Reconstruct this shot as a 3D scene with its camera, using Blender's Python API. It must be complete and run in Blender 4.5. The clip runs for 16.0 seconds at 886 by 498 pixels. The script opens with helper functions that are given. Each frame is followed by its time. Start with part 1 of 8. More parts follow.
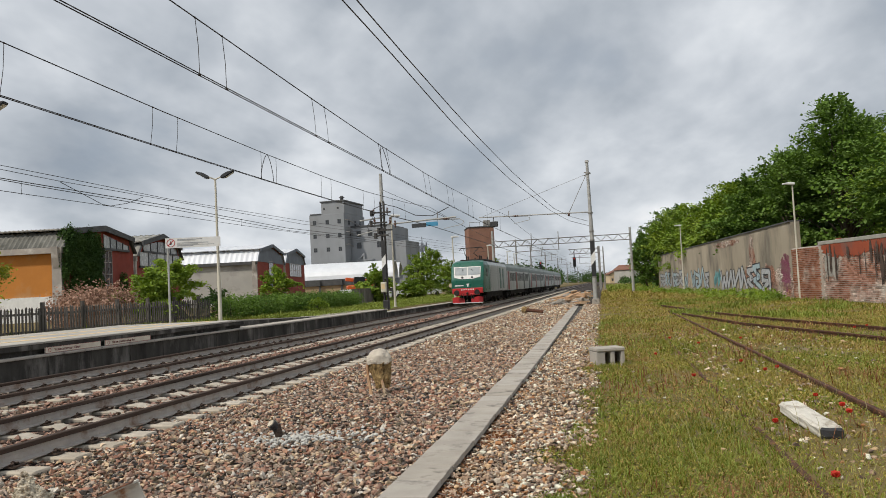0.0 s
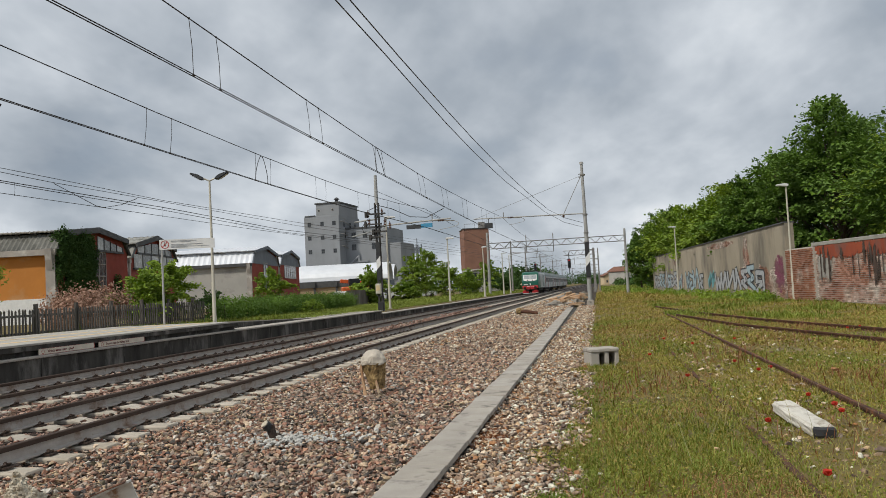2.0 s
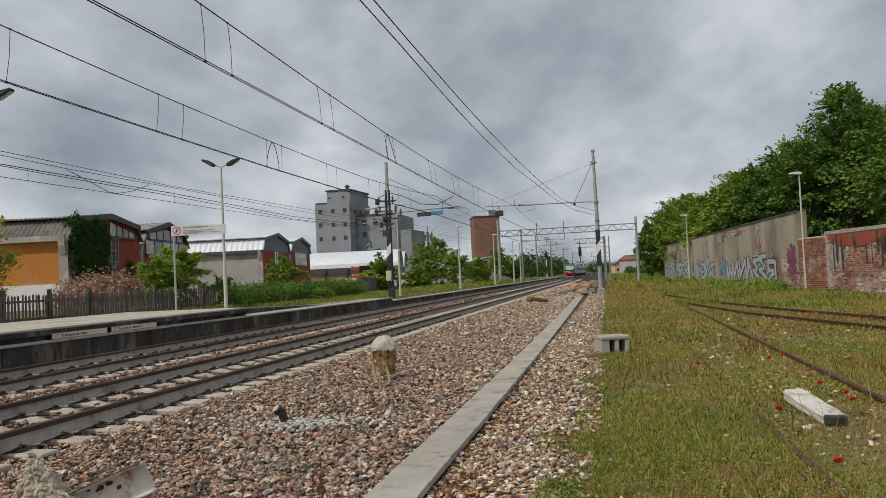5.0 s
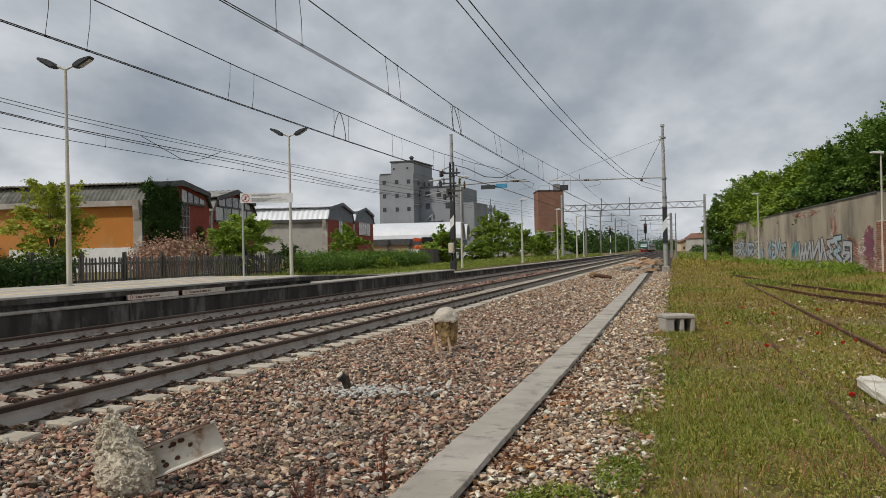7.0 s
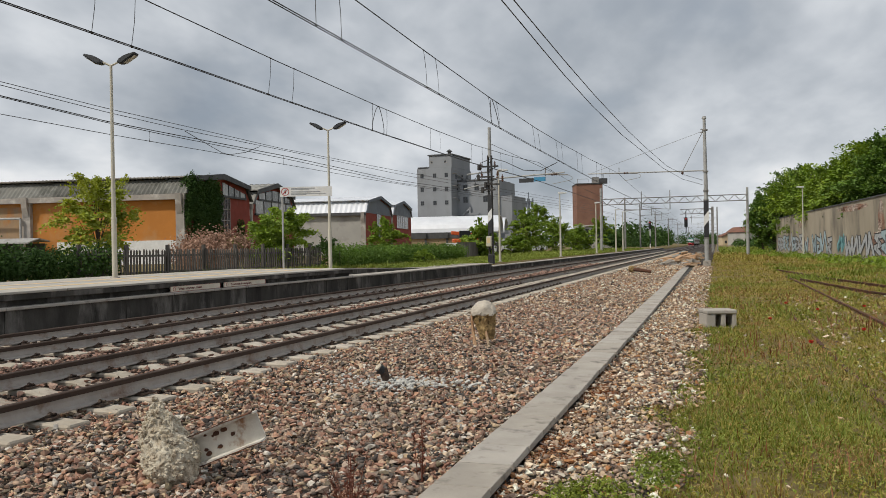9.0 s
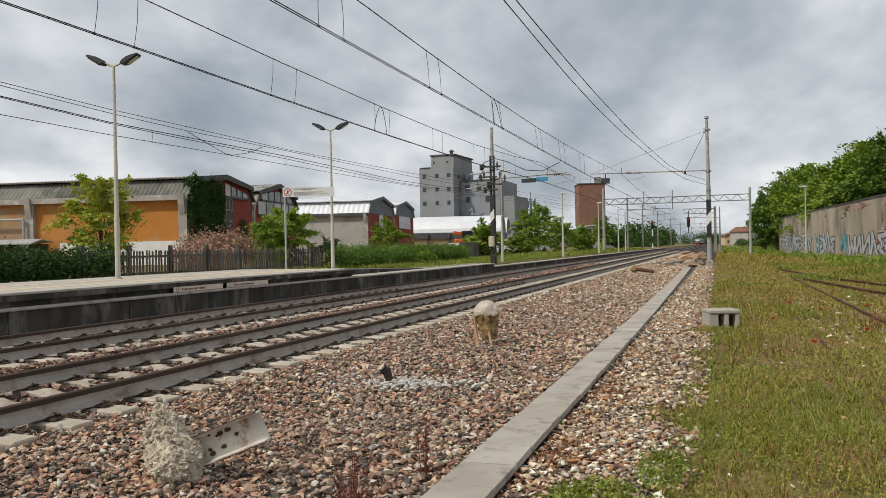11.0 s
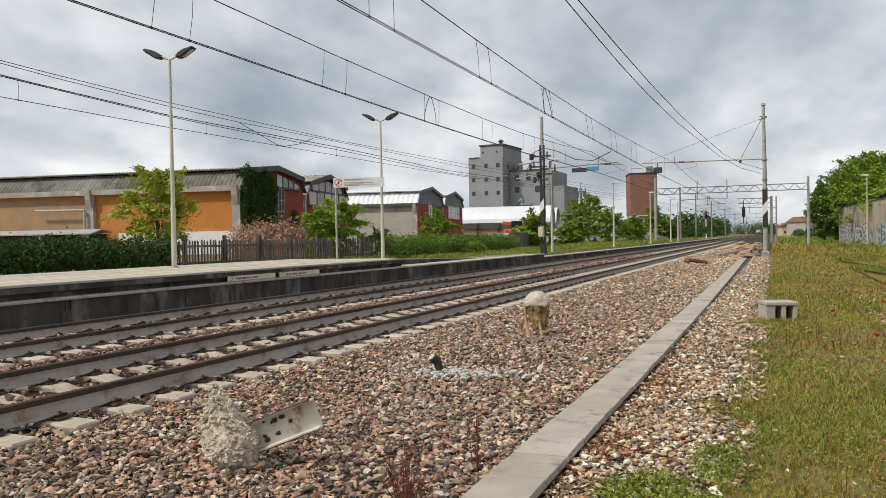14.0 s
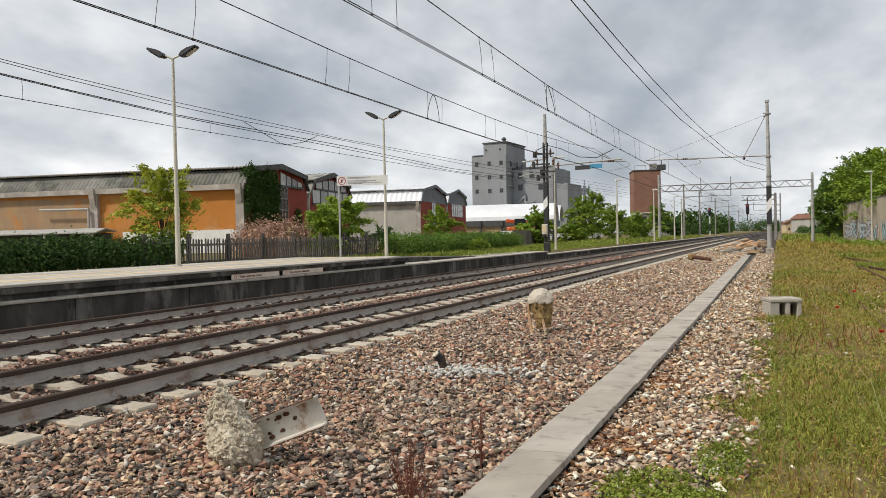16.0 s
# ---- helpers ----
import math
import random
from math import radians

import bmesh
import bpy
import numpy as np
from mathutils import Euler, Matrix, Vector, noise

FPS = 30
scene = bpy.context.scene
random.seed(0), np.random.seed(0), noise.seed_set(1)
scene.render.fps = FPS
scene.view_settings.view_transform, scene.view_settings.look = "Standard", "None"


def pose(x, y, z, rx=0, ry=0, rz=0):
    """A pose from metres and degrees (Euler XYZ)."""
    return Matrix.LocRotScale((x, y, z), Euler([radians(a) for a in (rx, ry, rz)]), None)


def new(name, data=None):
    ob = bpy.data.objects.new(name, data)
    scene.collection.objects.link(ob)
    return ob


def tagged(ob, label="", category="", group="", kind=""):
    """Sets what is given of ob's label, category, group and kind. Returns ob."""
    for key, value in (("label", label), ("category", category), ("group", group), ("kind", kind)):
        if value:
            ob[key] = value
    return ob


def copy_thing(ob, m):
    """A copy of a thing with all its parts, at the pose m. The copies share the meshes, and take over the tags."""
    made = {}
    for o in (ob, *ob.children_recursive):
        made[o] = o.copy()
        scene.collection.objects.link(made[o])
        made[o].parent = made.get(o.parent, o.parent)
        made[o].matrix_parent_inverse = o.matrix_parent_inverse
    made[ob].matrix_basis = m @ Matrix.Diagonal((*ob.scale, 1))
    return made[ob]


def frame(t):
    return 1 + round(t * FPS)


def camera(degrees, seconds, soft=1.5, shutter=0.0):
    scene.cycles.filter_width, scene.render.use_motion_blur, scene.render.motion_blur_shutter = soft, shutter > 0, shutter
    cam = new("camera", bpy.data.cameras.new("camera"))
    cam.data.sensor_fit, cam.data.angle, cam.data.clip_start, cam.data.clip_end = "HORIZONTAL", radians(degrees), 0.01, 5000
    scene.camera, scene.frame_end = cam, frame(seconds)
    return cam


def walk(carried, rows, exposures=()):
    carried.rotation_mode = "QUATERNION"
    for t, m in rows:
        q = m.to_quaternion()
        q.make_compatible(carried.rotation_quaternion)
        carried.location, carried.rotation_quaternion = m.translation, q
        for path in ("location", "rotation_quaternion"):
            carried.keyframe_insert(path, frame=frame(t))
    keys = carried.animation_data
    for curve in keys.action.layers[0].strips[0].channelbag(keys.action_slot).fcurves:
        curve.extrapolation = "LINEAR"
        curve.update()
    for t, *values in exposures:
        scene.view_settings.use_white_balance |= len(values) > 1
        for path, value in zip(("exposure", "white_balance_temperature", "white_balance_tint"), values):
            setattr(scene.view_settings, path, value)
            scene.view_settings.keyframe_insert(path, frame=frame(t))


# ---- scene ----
cam = camera(58.4, 16.0, soft=0.6)
PATH = [
    (0.0, 0.057, 0.026, 1.299, 92.852, 2.957, 11.493),
    (0.5, 0.069, 0.021, 1.290, 92.895, 2.960, 11.182),
    (1.0, 0.070, 0.020, 1.289, 92.917, 2.936, 11.139),
    (1.5, 0.075, 0.018, 1.287, 92.940, 2.959, 11.154),
    (2.0, 0.070, 0.022, 1.282, 92.959, 3.021, 11.132),
    (2.5, 0.079, 0.015, 1.284, 92.957, 3.025, 11.164),
    (3.0, 0.072, 0.017, 1.278, 92.976, 3.069, 11.128),
    (5.5, 0.060, 0.014, 1.265, 91.685, 2.409, 12.597),
    (6.0, 0.043, 0.032, 1.266, 91.200, 1.970, 13.574),
    (6.5, 0.042, 0.021, 1.262, 90.673, 1.621, 14.622),
    (7.0, 0.032, 0.019, 1.264, 90.290, 1.200, 16.329),
    (7.5, 0.027, 0.017, 1.264, 90.054, 1.088, 17.972),
    (8.0, 0.019, 0.010, 1.270, 89.838, 0.913, 18.918),
    (8.5, 0.014, 0.018, 1.266, 89.852, 0.924, 19.045),
    (9.0, 0.028, 0.005, 1.263, 89.871, 1.036, 19.044),
    (11.5, 0.018, -0.000, 1.261, 89.890, 1.128, 19.223),
    (12.0, 0.013, 0.011, 1.263, 89.893, 1.164, 19.250),
    (12.5, 0.022, -0.008, 1.267, 89.956, 1.186, 20.113),
    (13.0, 0.011, -0.010, 1.264, 89.814, 1.135, 21.408),
    (13.5, 0.004, -0.000, 1.263, 89.557, 1.090, 22.201),
    (14.0, 0.001, 0.004, 1.260, 89.250, 1.060, 22.748),
    (14.5, 0.007, 0.006, 1.260, 89.123, 1.123, 22.965),
    (15.0, 0.007, 0.009, 1.254, 89.158, 1.197, 22.962),
    (15.5, 0.005, 0.008, 1.260, 89.092, 1.206, 23.011),
    (16.0, 0.004, -0.002, 1.255, 89.106, 1.237, 22.999),
]
walk(cam, [(t, pose(x, y, z, rx, ry, rz)) for t, x, y, z, rx, ry, rz in PATH],
     [(0, -0.20, 6400, 10), (0.6, -0.27, 6350, 10), (1.5, -0.31, 6290, 9), (3, -0.38, 6250, 9), (5.5, -0.52, 6320, 10), (7.5, -0.44, 6380, 10), (9, -0.32, 6420, 10), (11.5, -0.22, 6470, 10), (14, -0.09, 6510, 10), (16, -0.05, 6530, 10)])

# ---------------------------------------------------------------- light
SUN_EL, SUN_AZ = 49.0, 220.0
world = bpy.data.worlds.new("overcast_sky")
scene.world = world
world.use_nodes = True


def sky():
    nt = world.node_tree
    n, l = nt.nodes, nt.links
    n.clear()
    out = n.new("ShaderNodeOutputWorld")
    air = n.new("ShaderNodeTexSky")
    air.sky_type, air.sun_disc = "NISHITA", False
    air.sun_elevation, air.sun_rotation = radians(SUN_EL), radians(SUN_AZ)
    bg_air = n.new("ShaderNodeBackground")
    bg_air.inputs[1].default_value = 0.12
    l.new(air.outputs[0], bg_air.inputs[0])
    tc = n.new("ShaderNodeTexCoord")
    sep = n.new("ShaderNodeSeparateXYZ")
    l.new(tc.outputs["Generated"], sep.inputs[0])

    def m(op, a, b):
        k = n.new("ShaderNodeMath")
        k.operation = op
        for i, v in enumerate((a, b)):
            if isinstance(v, (int, float)):
                k.inputs[i].default_value = v
            else:
                l.new(v, k.inputs[i])
        return k.outputs[0]
    # the clouds lie on a flat layer overhead
    zc = m("ADD", m("MAXIMUM", sep.outputs[2], 0.0), 0.38)
    com = n.new("ShaderNodeCombineXYZ")
    l.new(m("DIVIDE", sep.outputs[0], zc), com.inputs[0])
    l.new(m("DIVIDE", sep.outputs[1], zc), com.inputs[1])

    def noi(scale, detail, rough, dist, off):
        mp = n.new("ShaderNodeMapping")
        mp.inputs["Location"].default_value = off
        mp.inputs["Rotation"].default_value = (0, 0, radians(42))
        mp.inputs["Scale"].default_value = (1.0, 0.75, 1.0)
        l.new(com.outputs[0], mp.inputs[0])
        t = n.new("ShaderNodeTexNoise")
        t.inputs["Scale"].default_value, t.inputs["Detail"].default_value = scale, detail
        t.inputs["Roughness"].default_value, t.inputs["Distortion"].default_value = rough, dist
        l.new(mp.outputs[0], t.inputs["Vector"])
        return t.outputs[0]
    big, mid = noi(1.7, 5, 0.50, 0.15, (5.3, 8.2, 0)), noi(4.6, 5, 0.52, 0.1, (1.4, 4.2, 0))
    v = m("ADD", m("MULTIPLY", big, 0.74), m("MULTIPLY", mid, 0.26))
    ramp = n.new("ShaderNodeValToRGB")
    e = ramp.color_ramp.elements
    e[0].position, e[0].color = 0.36, (0.30, 0.335, 0.38, 1)
    e[1].position, e[1].color = 0.64, (0.88, 0.88, 0.88, 1)
    for p, c in ((0.44, (0.40, 0.435, 0.475, 1)), (0.51, (0.54, 0.57, 0.605, 1)), (0.57, (0.685, 0.71, 0.735, 1))):
        q = e.new(p)
        q.color = c
    l.new(v, ramp.inputs[0])
    bg_cloud = n.new("ShaderNodeBackground")
    bg_cloud.inputs[1].default_value = CLOUD
    l.new(ramp.outputs[0], bg_cloud.inputs[0])
    mix = n.new("ShaderNodeMixShader")
    cover = n.new("ShaderNodeMapRange")
    cover.inputs[1].default_value, cover.inputs[2].default_value = 0.36, 0.44
    cover.inputs[3].default_value, cover.inputs[4].default_value = 0.86, 0.97
    l.new(big, cover.inputs[0])
    l.new(cover.outputs[0], mix.inputs[0])
    l.new(bg_air.outputs[0], mix.inputs[1])
    l.new(bg_cloud.outputs[0], mix.inputs[2])
    l.new(mix.outputs[0], out.inputs[0])


CLOUD = 1.22
sky()
sun = new("sun", bpy.data.lights.new("sun", "SUN"))
sun.data.energy, sun.data.angle, sun.data.color = 3.5, radians(4), (1.0, 0.92, 0.80)
sun.matrix_world = pose(0, 0, 60, 90 - SUN_EL, 0, 180 - SUN_AZ)


# ---------------------------------------------------------------- mesh and material tools
def part(name, bm, material, parent=None, label="", smooth=False):
    """Links a bmesh as one mesh object under a thing or a part."""
    me = bpy.data.meshes.new(name)
    bm.normal_update()
    bm.to_mesh(me)
    bm.free()
    return part_of(name, me, material, parent, label, smooth)


def part_of(name, me, material, parent=None, label="", smooth=False):
    if material and not me.materials:
        me.materials.append(material)
    if smooth:
        me.polygons.foreach_set("use_smooth", [True] * len(me.polygons))
    ob = new(name, me)
    ob.parent = parent
    return tagged(ob, label)


def thing(name, m, label, category, group="", kind=""):
    ob = new(name)
    ob.matrix_world = m
    ob.empty_display_size = 0.2
    return tagged(ob, label, category, group, kind)


def bx(bm, x0, x1, y0, y1, z0, z1, m=None, bevel=0.0):
    v = bmesh.ops.create_cube(bm, size=1.0, matrix=(m or Matrix()) @ Matrix.Translation(((x0 + x1) / 2, (y0 + y1) / 2, (z0 + z1) / 2)) @ Matrix.Diagonal((x1 - x0, y1 - y0, z1 - z0, 1)))["verts"]
    if bevel:
        es = list({e for q in v for e in q.link_edges})
        bmesh.ops.bevel(bm, geom=es, offset=bevel, segments=1, affect="EDGES", profile=0.6)
    return v


def tube(bm, p0, p1, r0, r1=None, n=8, caps=True):
    p0, p1 = Vector(p0), Vector(p1)
    d = p1 - p0
    mm = Matrix.Translation((p0 + p1) / 2) @ d.to_track_quat("Z", "Y").to_matrix().to_4x4()
    return bmesh.ops.create_cone(bm, cap_ends=caps, segments=n, radius1=r0, radius2=r0 if r1 is None else r1, depth=d.length, matrix=mm)["verts"]


def ball(bm, c, r, sub=1, sc=(1, 1, 1), jit=0.0, rnd=random):
    v = bmesh.ops.create_icosphere(bm, subdivisions=sub, radius=r, matrix=Matrix.Translation(c) @ Matrix.Diagonal((*sc, 1)))["verts"]
    if jit:
        for q in v:
            q.co += Vector((rnd.uniform(-1, 1), rnd.uniform(-1, 1), rnd.uniform(-1, 1))) * jit
    return v


def prism(bm, pts, a, b, axis="y"):
    """A polygon of (u, v) drawn out from a to b along an axis: y keeps (x, z), x keeps (y, z), z keeps (x, y)."""
    def at(u, v, w):
        return {"y": (u, w, v), "x": (w, u, v), "z": (u, v, w)}[axis]
    lo = [bm.verts.new(at(u, v, a)) for u, v in pts]
    hi = [bm.verts.new(at(u, v, b)) for u, v in pts]
    k = len(pts)
    fs = [bm.faces.new(lo), bm.faces.new(hi[::-1])]
    for i in range(k):
        fs.append(bm.faces.new((lo[i], hi[i], hi[(i + 1) % k], lo[(i + 1) % k])))
    bmesh.ops.recalc_face_normals(bm, faces=fs)
    return lo + hi


def path_tube(bm, pts, r, n=5):
    for p, q in zip(pts, pts[1:]):
        tube(bm, p, q, r, r, n, caps=False)


def raw_mesh(name, verts, faces, smooth=False):
    me = bpy.data.meshes.new(name)
    k = faces.shape[1]
    me.vertices.add(len(verts))
    me.vertices.foreach_set("co", np.asarray(verts, dtype=np.float32).ravel())
    me.loops.add(faces.size)
    me.loops.foreach_set("vertex_index", faces.astype(np.int32).ravel())
    me.polygons.add(len(faces))
    me.polygons.foreach_set("loop_start", np.arange(0, faces.size, k, dtype=np.int32))
    me.polygons.foreach_set("use_smooth", smooth if isinstance(smooth, list) else [smooth] * len(faces))
    me.update(calc_edges=True)
    return me


def mat(name, c1, c2=None, scale=3.0, rough=0.8, metal=0.0, bump=0.2, bscale=60.0, third=None, tscale=0.8, tamt=0.5, spread=0.0, island=0.0, stretch=(1, 1, 1), coord="Object", spec=0.5, transl=0.0):
    """Two colours mixed by noise, a third in stains, fine relief; spread varies by object, island by loose piece."""
    mt = bpy.data.materials.new(name)
    mt.use_nodes = True
    nt = mt.node_tree
    n, l = nt.nodes, nt.links
    bs = n["Principled BSDF"]
    tc = n.new("ShaderNodeTexCoord")
    mp = n.new("ShaderNodeMapping")
    mp.inputs["Scale"].default_value = stretch
    if coord == "World":
        geo0 = n.new("ShaderNodeNewGeometry")
        l.new(geo0.outputs["Position"], mp.inputs[0])
    else:
        l.new(tc.outputs[coord], mp.inputs[0])

    def noi(s, d=6, rg=0.6):
        t = n.new("ShaderNodeTexNoise")
        t.inputs["Scale"].default_value, t.inputs["Detail"].default_value, t.inputs["Roughness"].default_value = s, d, rg
        l.new(mp.outputs[0], t.inputs["Vector"])
        return t.outputs[0]

    def mixc(f, a, b):
        x = n.new("ShaderNodeMix")
        x.data_type = "RGBA"
        for i, v in ((0, f), (6, a), (7, b)):
            if isinstance(v, (tuple, list)):
                x.inputs[i].default_value = (*v[:3], 1)
            elif isinstance(v, (int, float)):
                x.inputs[i].default_value = v
            else:
                l.new(v, x.inputs[i])
        return x.outputs[2]

    def rng(v, a, b, c=0.0, d=1.0):
        r = n.new("ShaderNodeMapRange")
        for i, q in enumerate((a, b, c, d)):
            r.inputs[i + 1].default_value = q
        l.new(v, r.inputs[0])
        return r.outputs[0]
    c2 = c2 or tuple(q * 0.75 for q in c1)
    col = mixc(rng(noi(scale), 0.35, 0.65), c1, c2)
    if third:
        col = mixc(rng(noi(tscale, 8, 0.65), 0.62 - 0.2 * tamt, 0.72 - 0.1 * tamt), col, third)
    if spread or island:
        if island:
            g = n.new("ShaderNodeNewGeometry").outputs["Random Per Island"]
        else:
            g = n.new("ShaderNodeObjectInfo").outputs["Random"]
        hs = n.new("ShaderNodeHueSaturation")
        l.new(rng(g, 0, 1, 1 - (spread or island), 1 + (spread or island)), hs.inputs["Value"])
        l.new(rng(g, 0, 1, 1.12, 0.88), hs.inputs["Saturation"])
        l.new(col, hs.inputs["Color"])
        col = hs.outputs[0]
    l.new(col, bs.inputs["Base Color"])
    l.new(rng(noi(scale * 2.3), 0.3, 0.7, max(rough - 0.12, 0.03), min(rough + 0.1, 1)), bs.inputs["Roughness"])
    bs.inputs["Metallic"].default_value = metal
    bs.inputs["Specular IOR Level"].default_value = min(spec, 0.22) if rough >= 0.72 else spec
    if transl:
        bs.inputs["Subsurface Weight"].default_value = 0.0
        tr = n.new("ShaderNodeBsdfTranslucent")
        l.new(col, tr.inputs[0])
        mx = n.new("ShaderNodeMixShader")
        mx.inputs[0].default_value = transl
        l.new(bs.outputs[0], mx.inputs[1])
        l.new(tr.outputs[0], mx.inputs[2])
        l.new(mx.outputs[0], n["Material Output"].inputs[0])
    if bump:
        b = n.new("ShaderNodeBump")
        b.inputs["Strength"].default_value = bump
        b.inputs["Distance"].default_value = 0.02
        l.new(noi(bscale, 5, 0.7), b.inputs["Height"])
        l.new(b.outputs[0], bs.inputs["Normal"])
    return mt


def stone_mat(name, cols, dirt):
    """Crushed stone: each loose piece takes one of several colours."""
    mt = mat(name, (0.3, 0.3, 0.3), bump=0.35, bscale=90)
    nt = mt.node_tree
    n, l = nt.nodes, nt.links
    bs = n["Principled BSDF"]
    g = n.new("ShaderNodeNewGeometry")
    r = n.new("ShaderNodeValToRGB")
    r.color_ramp.interpolation = "CONSTANT"
    e = r.color_ramp.elements
    k = len(cols)
    e[0].color, e[0].position = (*cols[0], 1), 0
    e[1].color, e[1].position = (*cols[1], 1), 1 / k
    for i in range(2, k):
        q = e.new(i / k)
        q.color = (*cols[i], 1)
    l.new(g.outputs["Random Per Island"], r.inputs[0])
    t = n.new("ShaderNodeTexNoise")
    t.inputs["Scale"].default_value, t.inputs["Detail"].default_value = 0.55, 5
    l.new(g.outputs["Position"], t.inputs["Vector"])
    t2 = n.new("ShaderNodeTexNoise")
    t2.inputs["Scale"].default_value, t2.inputs["Detail"].default_value = 45, 4
    l.new(g.outputs["Position"], t2.inputs["Vector"])
    rr = n.new("ShaderNodeMapRange")
    rr.inputs[1].default_value, rr.inputs[2].default_value, rr.inputs[3].default_value, rr.inputs[4].default_value = 0.42, 0.66, 0.0, 0.28
    l.new(t.outputs[0], rr.inputs[0])
    x = n.new("ShaderNodeMix")
    x.data_type = "RGBA"
    l.new(rr.outputs[0], x.inputs[0])
    l.new(r.outputs[0], x.inputs[6])
    x.inputs[7].default_value = (*dirt, 1)
    hs = n.new("ShaderNodeHueSaturation")
    r3 = n.new("ShaderNodeMapRange")
    r3.inputs[1].default_value, r3.inputs[2].default_value, r3.inputs[3].default_value, r3.inputs[4].default_value = 0.3, 0.7, 0.72, 1.22
    l.new(t2.outputs[0], r3.inputs[0])
    l.new(r3.outputs[0], hs.inputs["Value"])
    l.new(x.outputs[2], hs.inputs["Color"])
    l.new(hs.outputs[0], bs.inputs["Base Color"])
    return mt


def bed_mat(name, cols, scale=18.0):
    """The bed under loose stone, seen between pieces and far off, darkened for the shade of the gaps."""
    mt = mat(name, (0.3, 0.3, 0.3), bump=0.0)
    nt = mt.node_tree
    n, l = nt.nodes, nt.links
    bs = n["Principled BSDF"]
    g = n.new("ShaderNodeNewGeometry")
    vo = n.new("ShaderNodeTexVoronoi")
    vo.inputs["Scale"].default_value = scale
    l.new(g.outputs["Position"], vo.inputs["Vector"])
    sp = n.new("ShaderNodeSeparateColor")
    l.new(vo.outputs["Color"], sp.inputs[0])
    r = n.new("ShaderNodeValToRGB")
    e = r.color_ramp.elements
    k = len(cols)
    e[0].color, e[0].position = (*cols[0], 1), 0
    e[1].color, e[1].position = (*cols[1], 1), 1 / k
    for i in range(2, k):
        q = e.new(i / k)
        q.color = (*cols[i], 1)
    l.new(sp.outputs[0], r.inputs[0])
    # value drops towards cell edges: shade between stones is put into the colour
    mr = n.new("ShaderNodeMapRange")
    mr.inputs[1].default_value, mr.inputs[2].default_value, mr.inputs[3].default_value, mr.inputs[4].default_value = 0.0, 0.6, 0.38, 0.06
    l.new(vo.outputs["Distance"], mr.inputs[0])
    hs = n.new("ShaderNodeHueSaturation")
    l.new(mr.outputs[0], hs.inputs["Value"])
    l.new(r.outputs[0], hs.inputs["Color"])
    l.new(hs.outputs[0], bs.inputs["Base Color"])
    b = n.new("ShaderNodeBump")
    b.inputs["Strength"].default_value, b.inputs["Distance"].default_value = 1.0, 0.03
    b.invert = True
    l.new(vo.outputs["Distance"], b.inputs["Height"])
    l.new(b.outputs[0], bs.inputs["Normal"])
    return mt


STONES = ((0.289, 0.194, 0.145), (0.49, 0.355, 0.265), (0.152, 0.132, 0.092), (0.38, 0.22, 0.165), (0.64, 0.52, 0.39), (0.060, 0.057, 0.057), (0.260, 0.164, 0.127), (0.350, 0.292, 0.241), (0.62, 0.60, 0.55), (0.46, 0.265, 0.18), (0.198, 0.172, 0.152), (0.27, 0.145, 0.105), (0.442, 0.363, 0.304), (0.55, 0.43, 0.29), (0.089, 0.081, 0.076))
STONES = tuple((r * 1.03, g * 0.98, b * 0.92) for r, g, b in STONES)
PALE = ((0.439, 0.329, 0.232), (0.659, 0.549, 0.421), (0.232, 0.183, 0.146), (0.512, 0.354, 0.213), (0.740, 0.708, 0.573), (0.122, 0.088, 0.075), (0.342, 0.244, 0.183), (0.415, 0.366, 0.305), (0.268, 0.183, 0.128), (0.329, 0.159, 0.070))
PALE = tuple((min(r * 1.16, 0.8), min(g * 1.15, 0.78), min(b * 1.12, 0.72)) for r, g, b in PALE)
RUSTY = ((0.248, 0.143, 0.104), (0.339, 0.207, 0.156), (0.188, 0.117, 0.082), (0.284, 0.165, 0.120), (0.435, 0.298, 0.229), (0.145, 0.101, 0.074), (0.363, 0.234, 0.188))
M_stone = stone_mat("crushed_stone", STONES, (0.30, 0.235, 0.19))
M_pale = stone_mat("pale_gravel", PALE, (0.36, 0.26, 0.18))
M_rusty = stone_mat("brake_dust_stone", RUSTY, (0.20, 0.13, 0.11))
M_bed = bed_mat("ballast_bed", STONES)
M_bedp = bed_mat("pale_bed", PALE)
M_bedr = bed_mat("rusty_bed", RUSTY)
M_conc = mat("weathered_concrete", (0.42, 0.385, 0.335), (0.34, 0.31, 0.27), 2.2, 0.9, bump=0.35, bscale=55, third=(0.17, 0.155, 0.135), tscale=3.2, tamt=0.35, spread=0.06, coord="World")
M_sleeper = mat("sleeper_concrete", (0.49, 0.44, 0.365), (0.39, 0.345, 0.28), 4, 0.9, bump=0.3, third=(0.26, 0.20, 0.165), tscale=3, tamt=0.6, spread=0.12)
# near-black holds soot plus the shade at the platform face and under trough lids
M_dark = mat("soot_and_shade_concrete", (0.030, 0.028, 0.025), (0.085, 0.079, 0.070), 1.6, 0.92, bump=0.4, bscale=30, third=(0.23, 0.215, 0.195), tscale=1.1, tamt=0.5, stretch=(1, 1, 0.35), coord="World")
M_slab = mat("platform_paving", (0.46, 0.43, 0.38), (0.38, 0.355, 0.315), 1.4, 0.88, bump=0.15, third=(0.33, 0.32, 0.30), tscale=0.6, coord="World")
M_yellow = mat("worn_yellow_line", (0.68, 0.50, 0.26), (0.58, 0.46, 0.28), 2, 0.85, bump=0.1, coord="World")
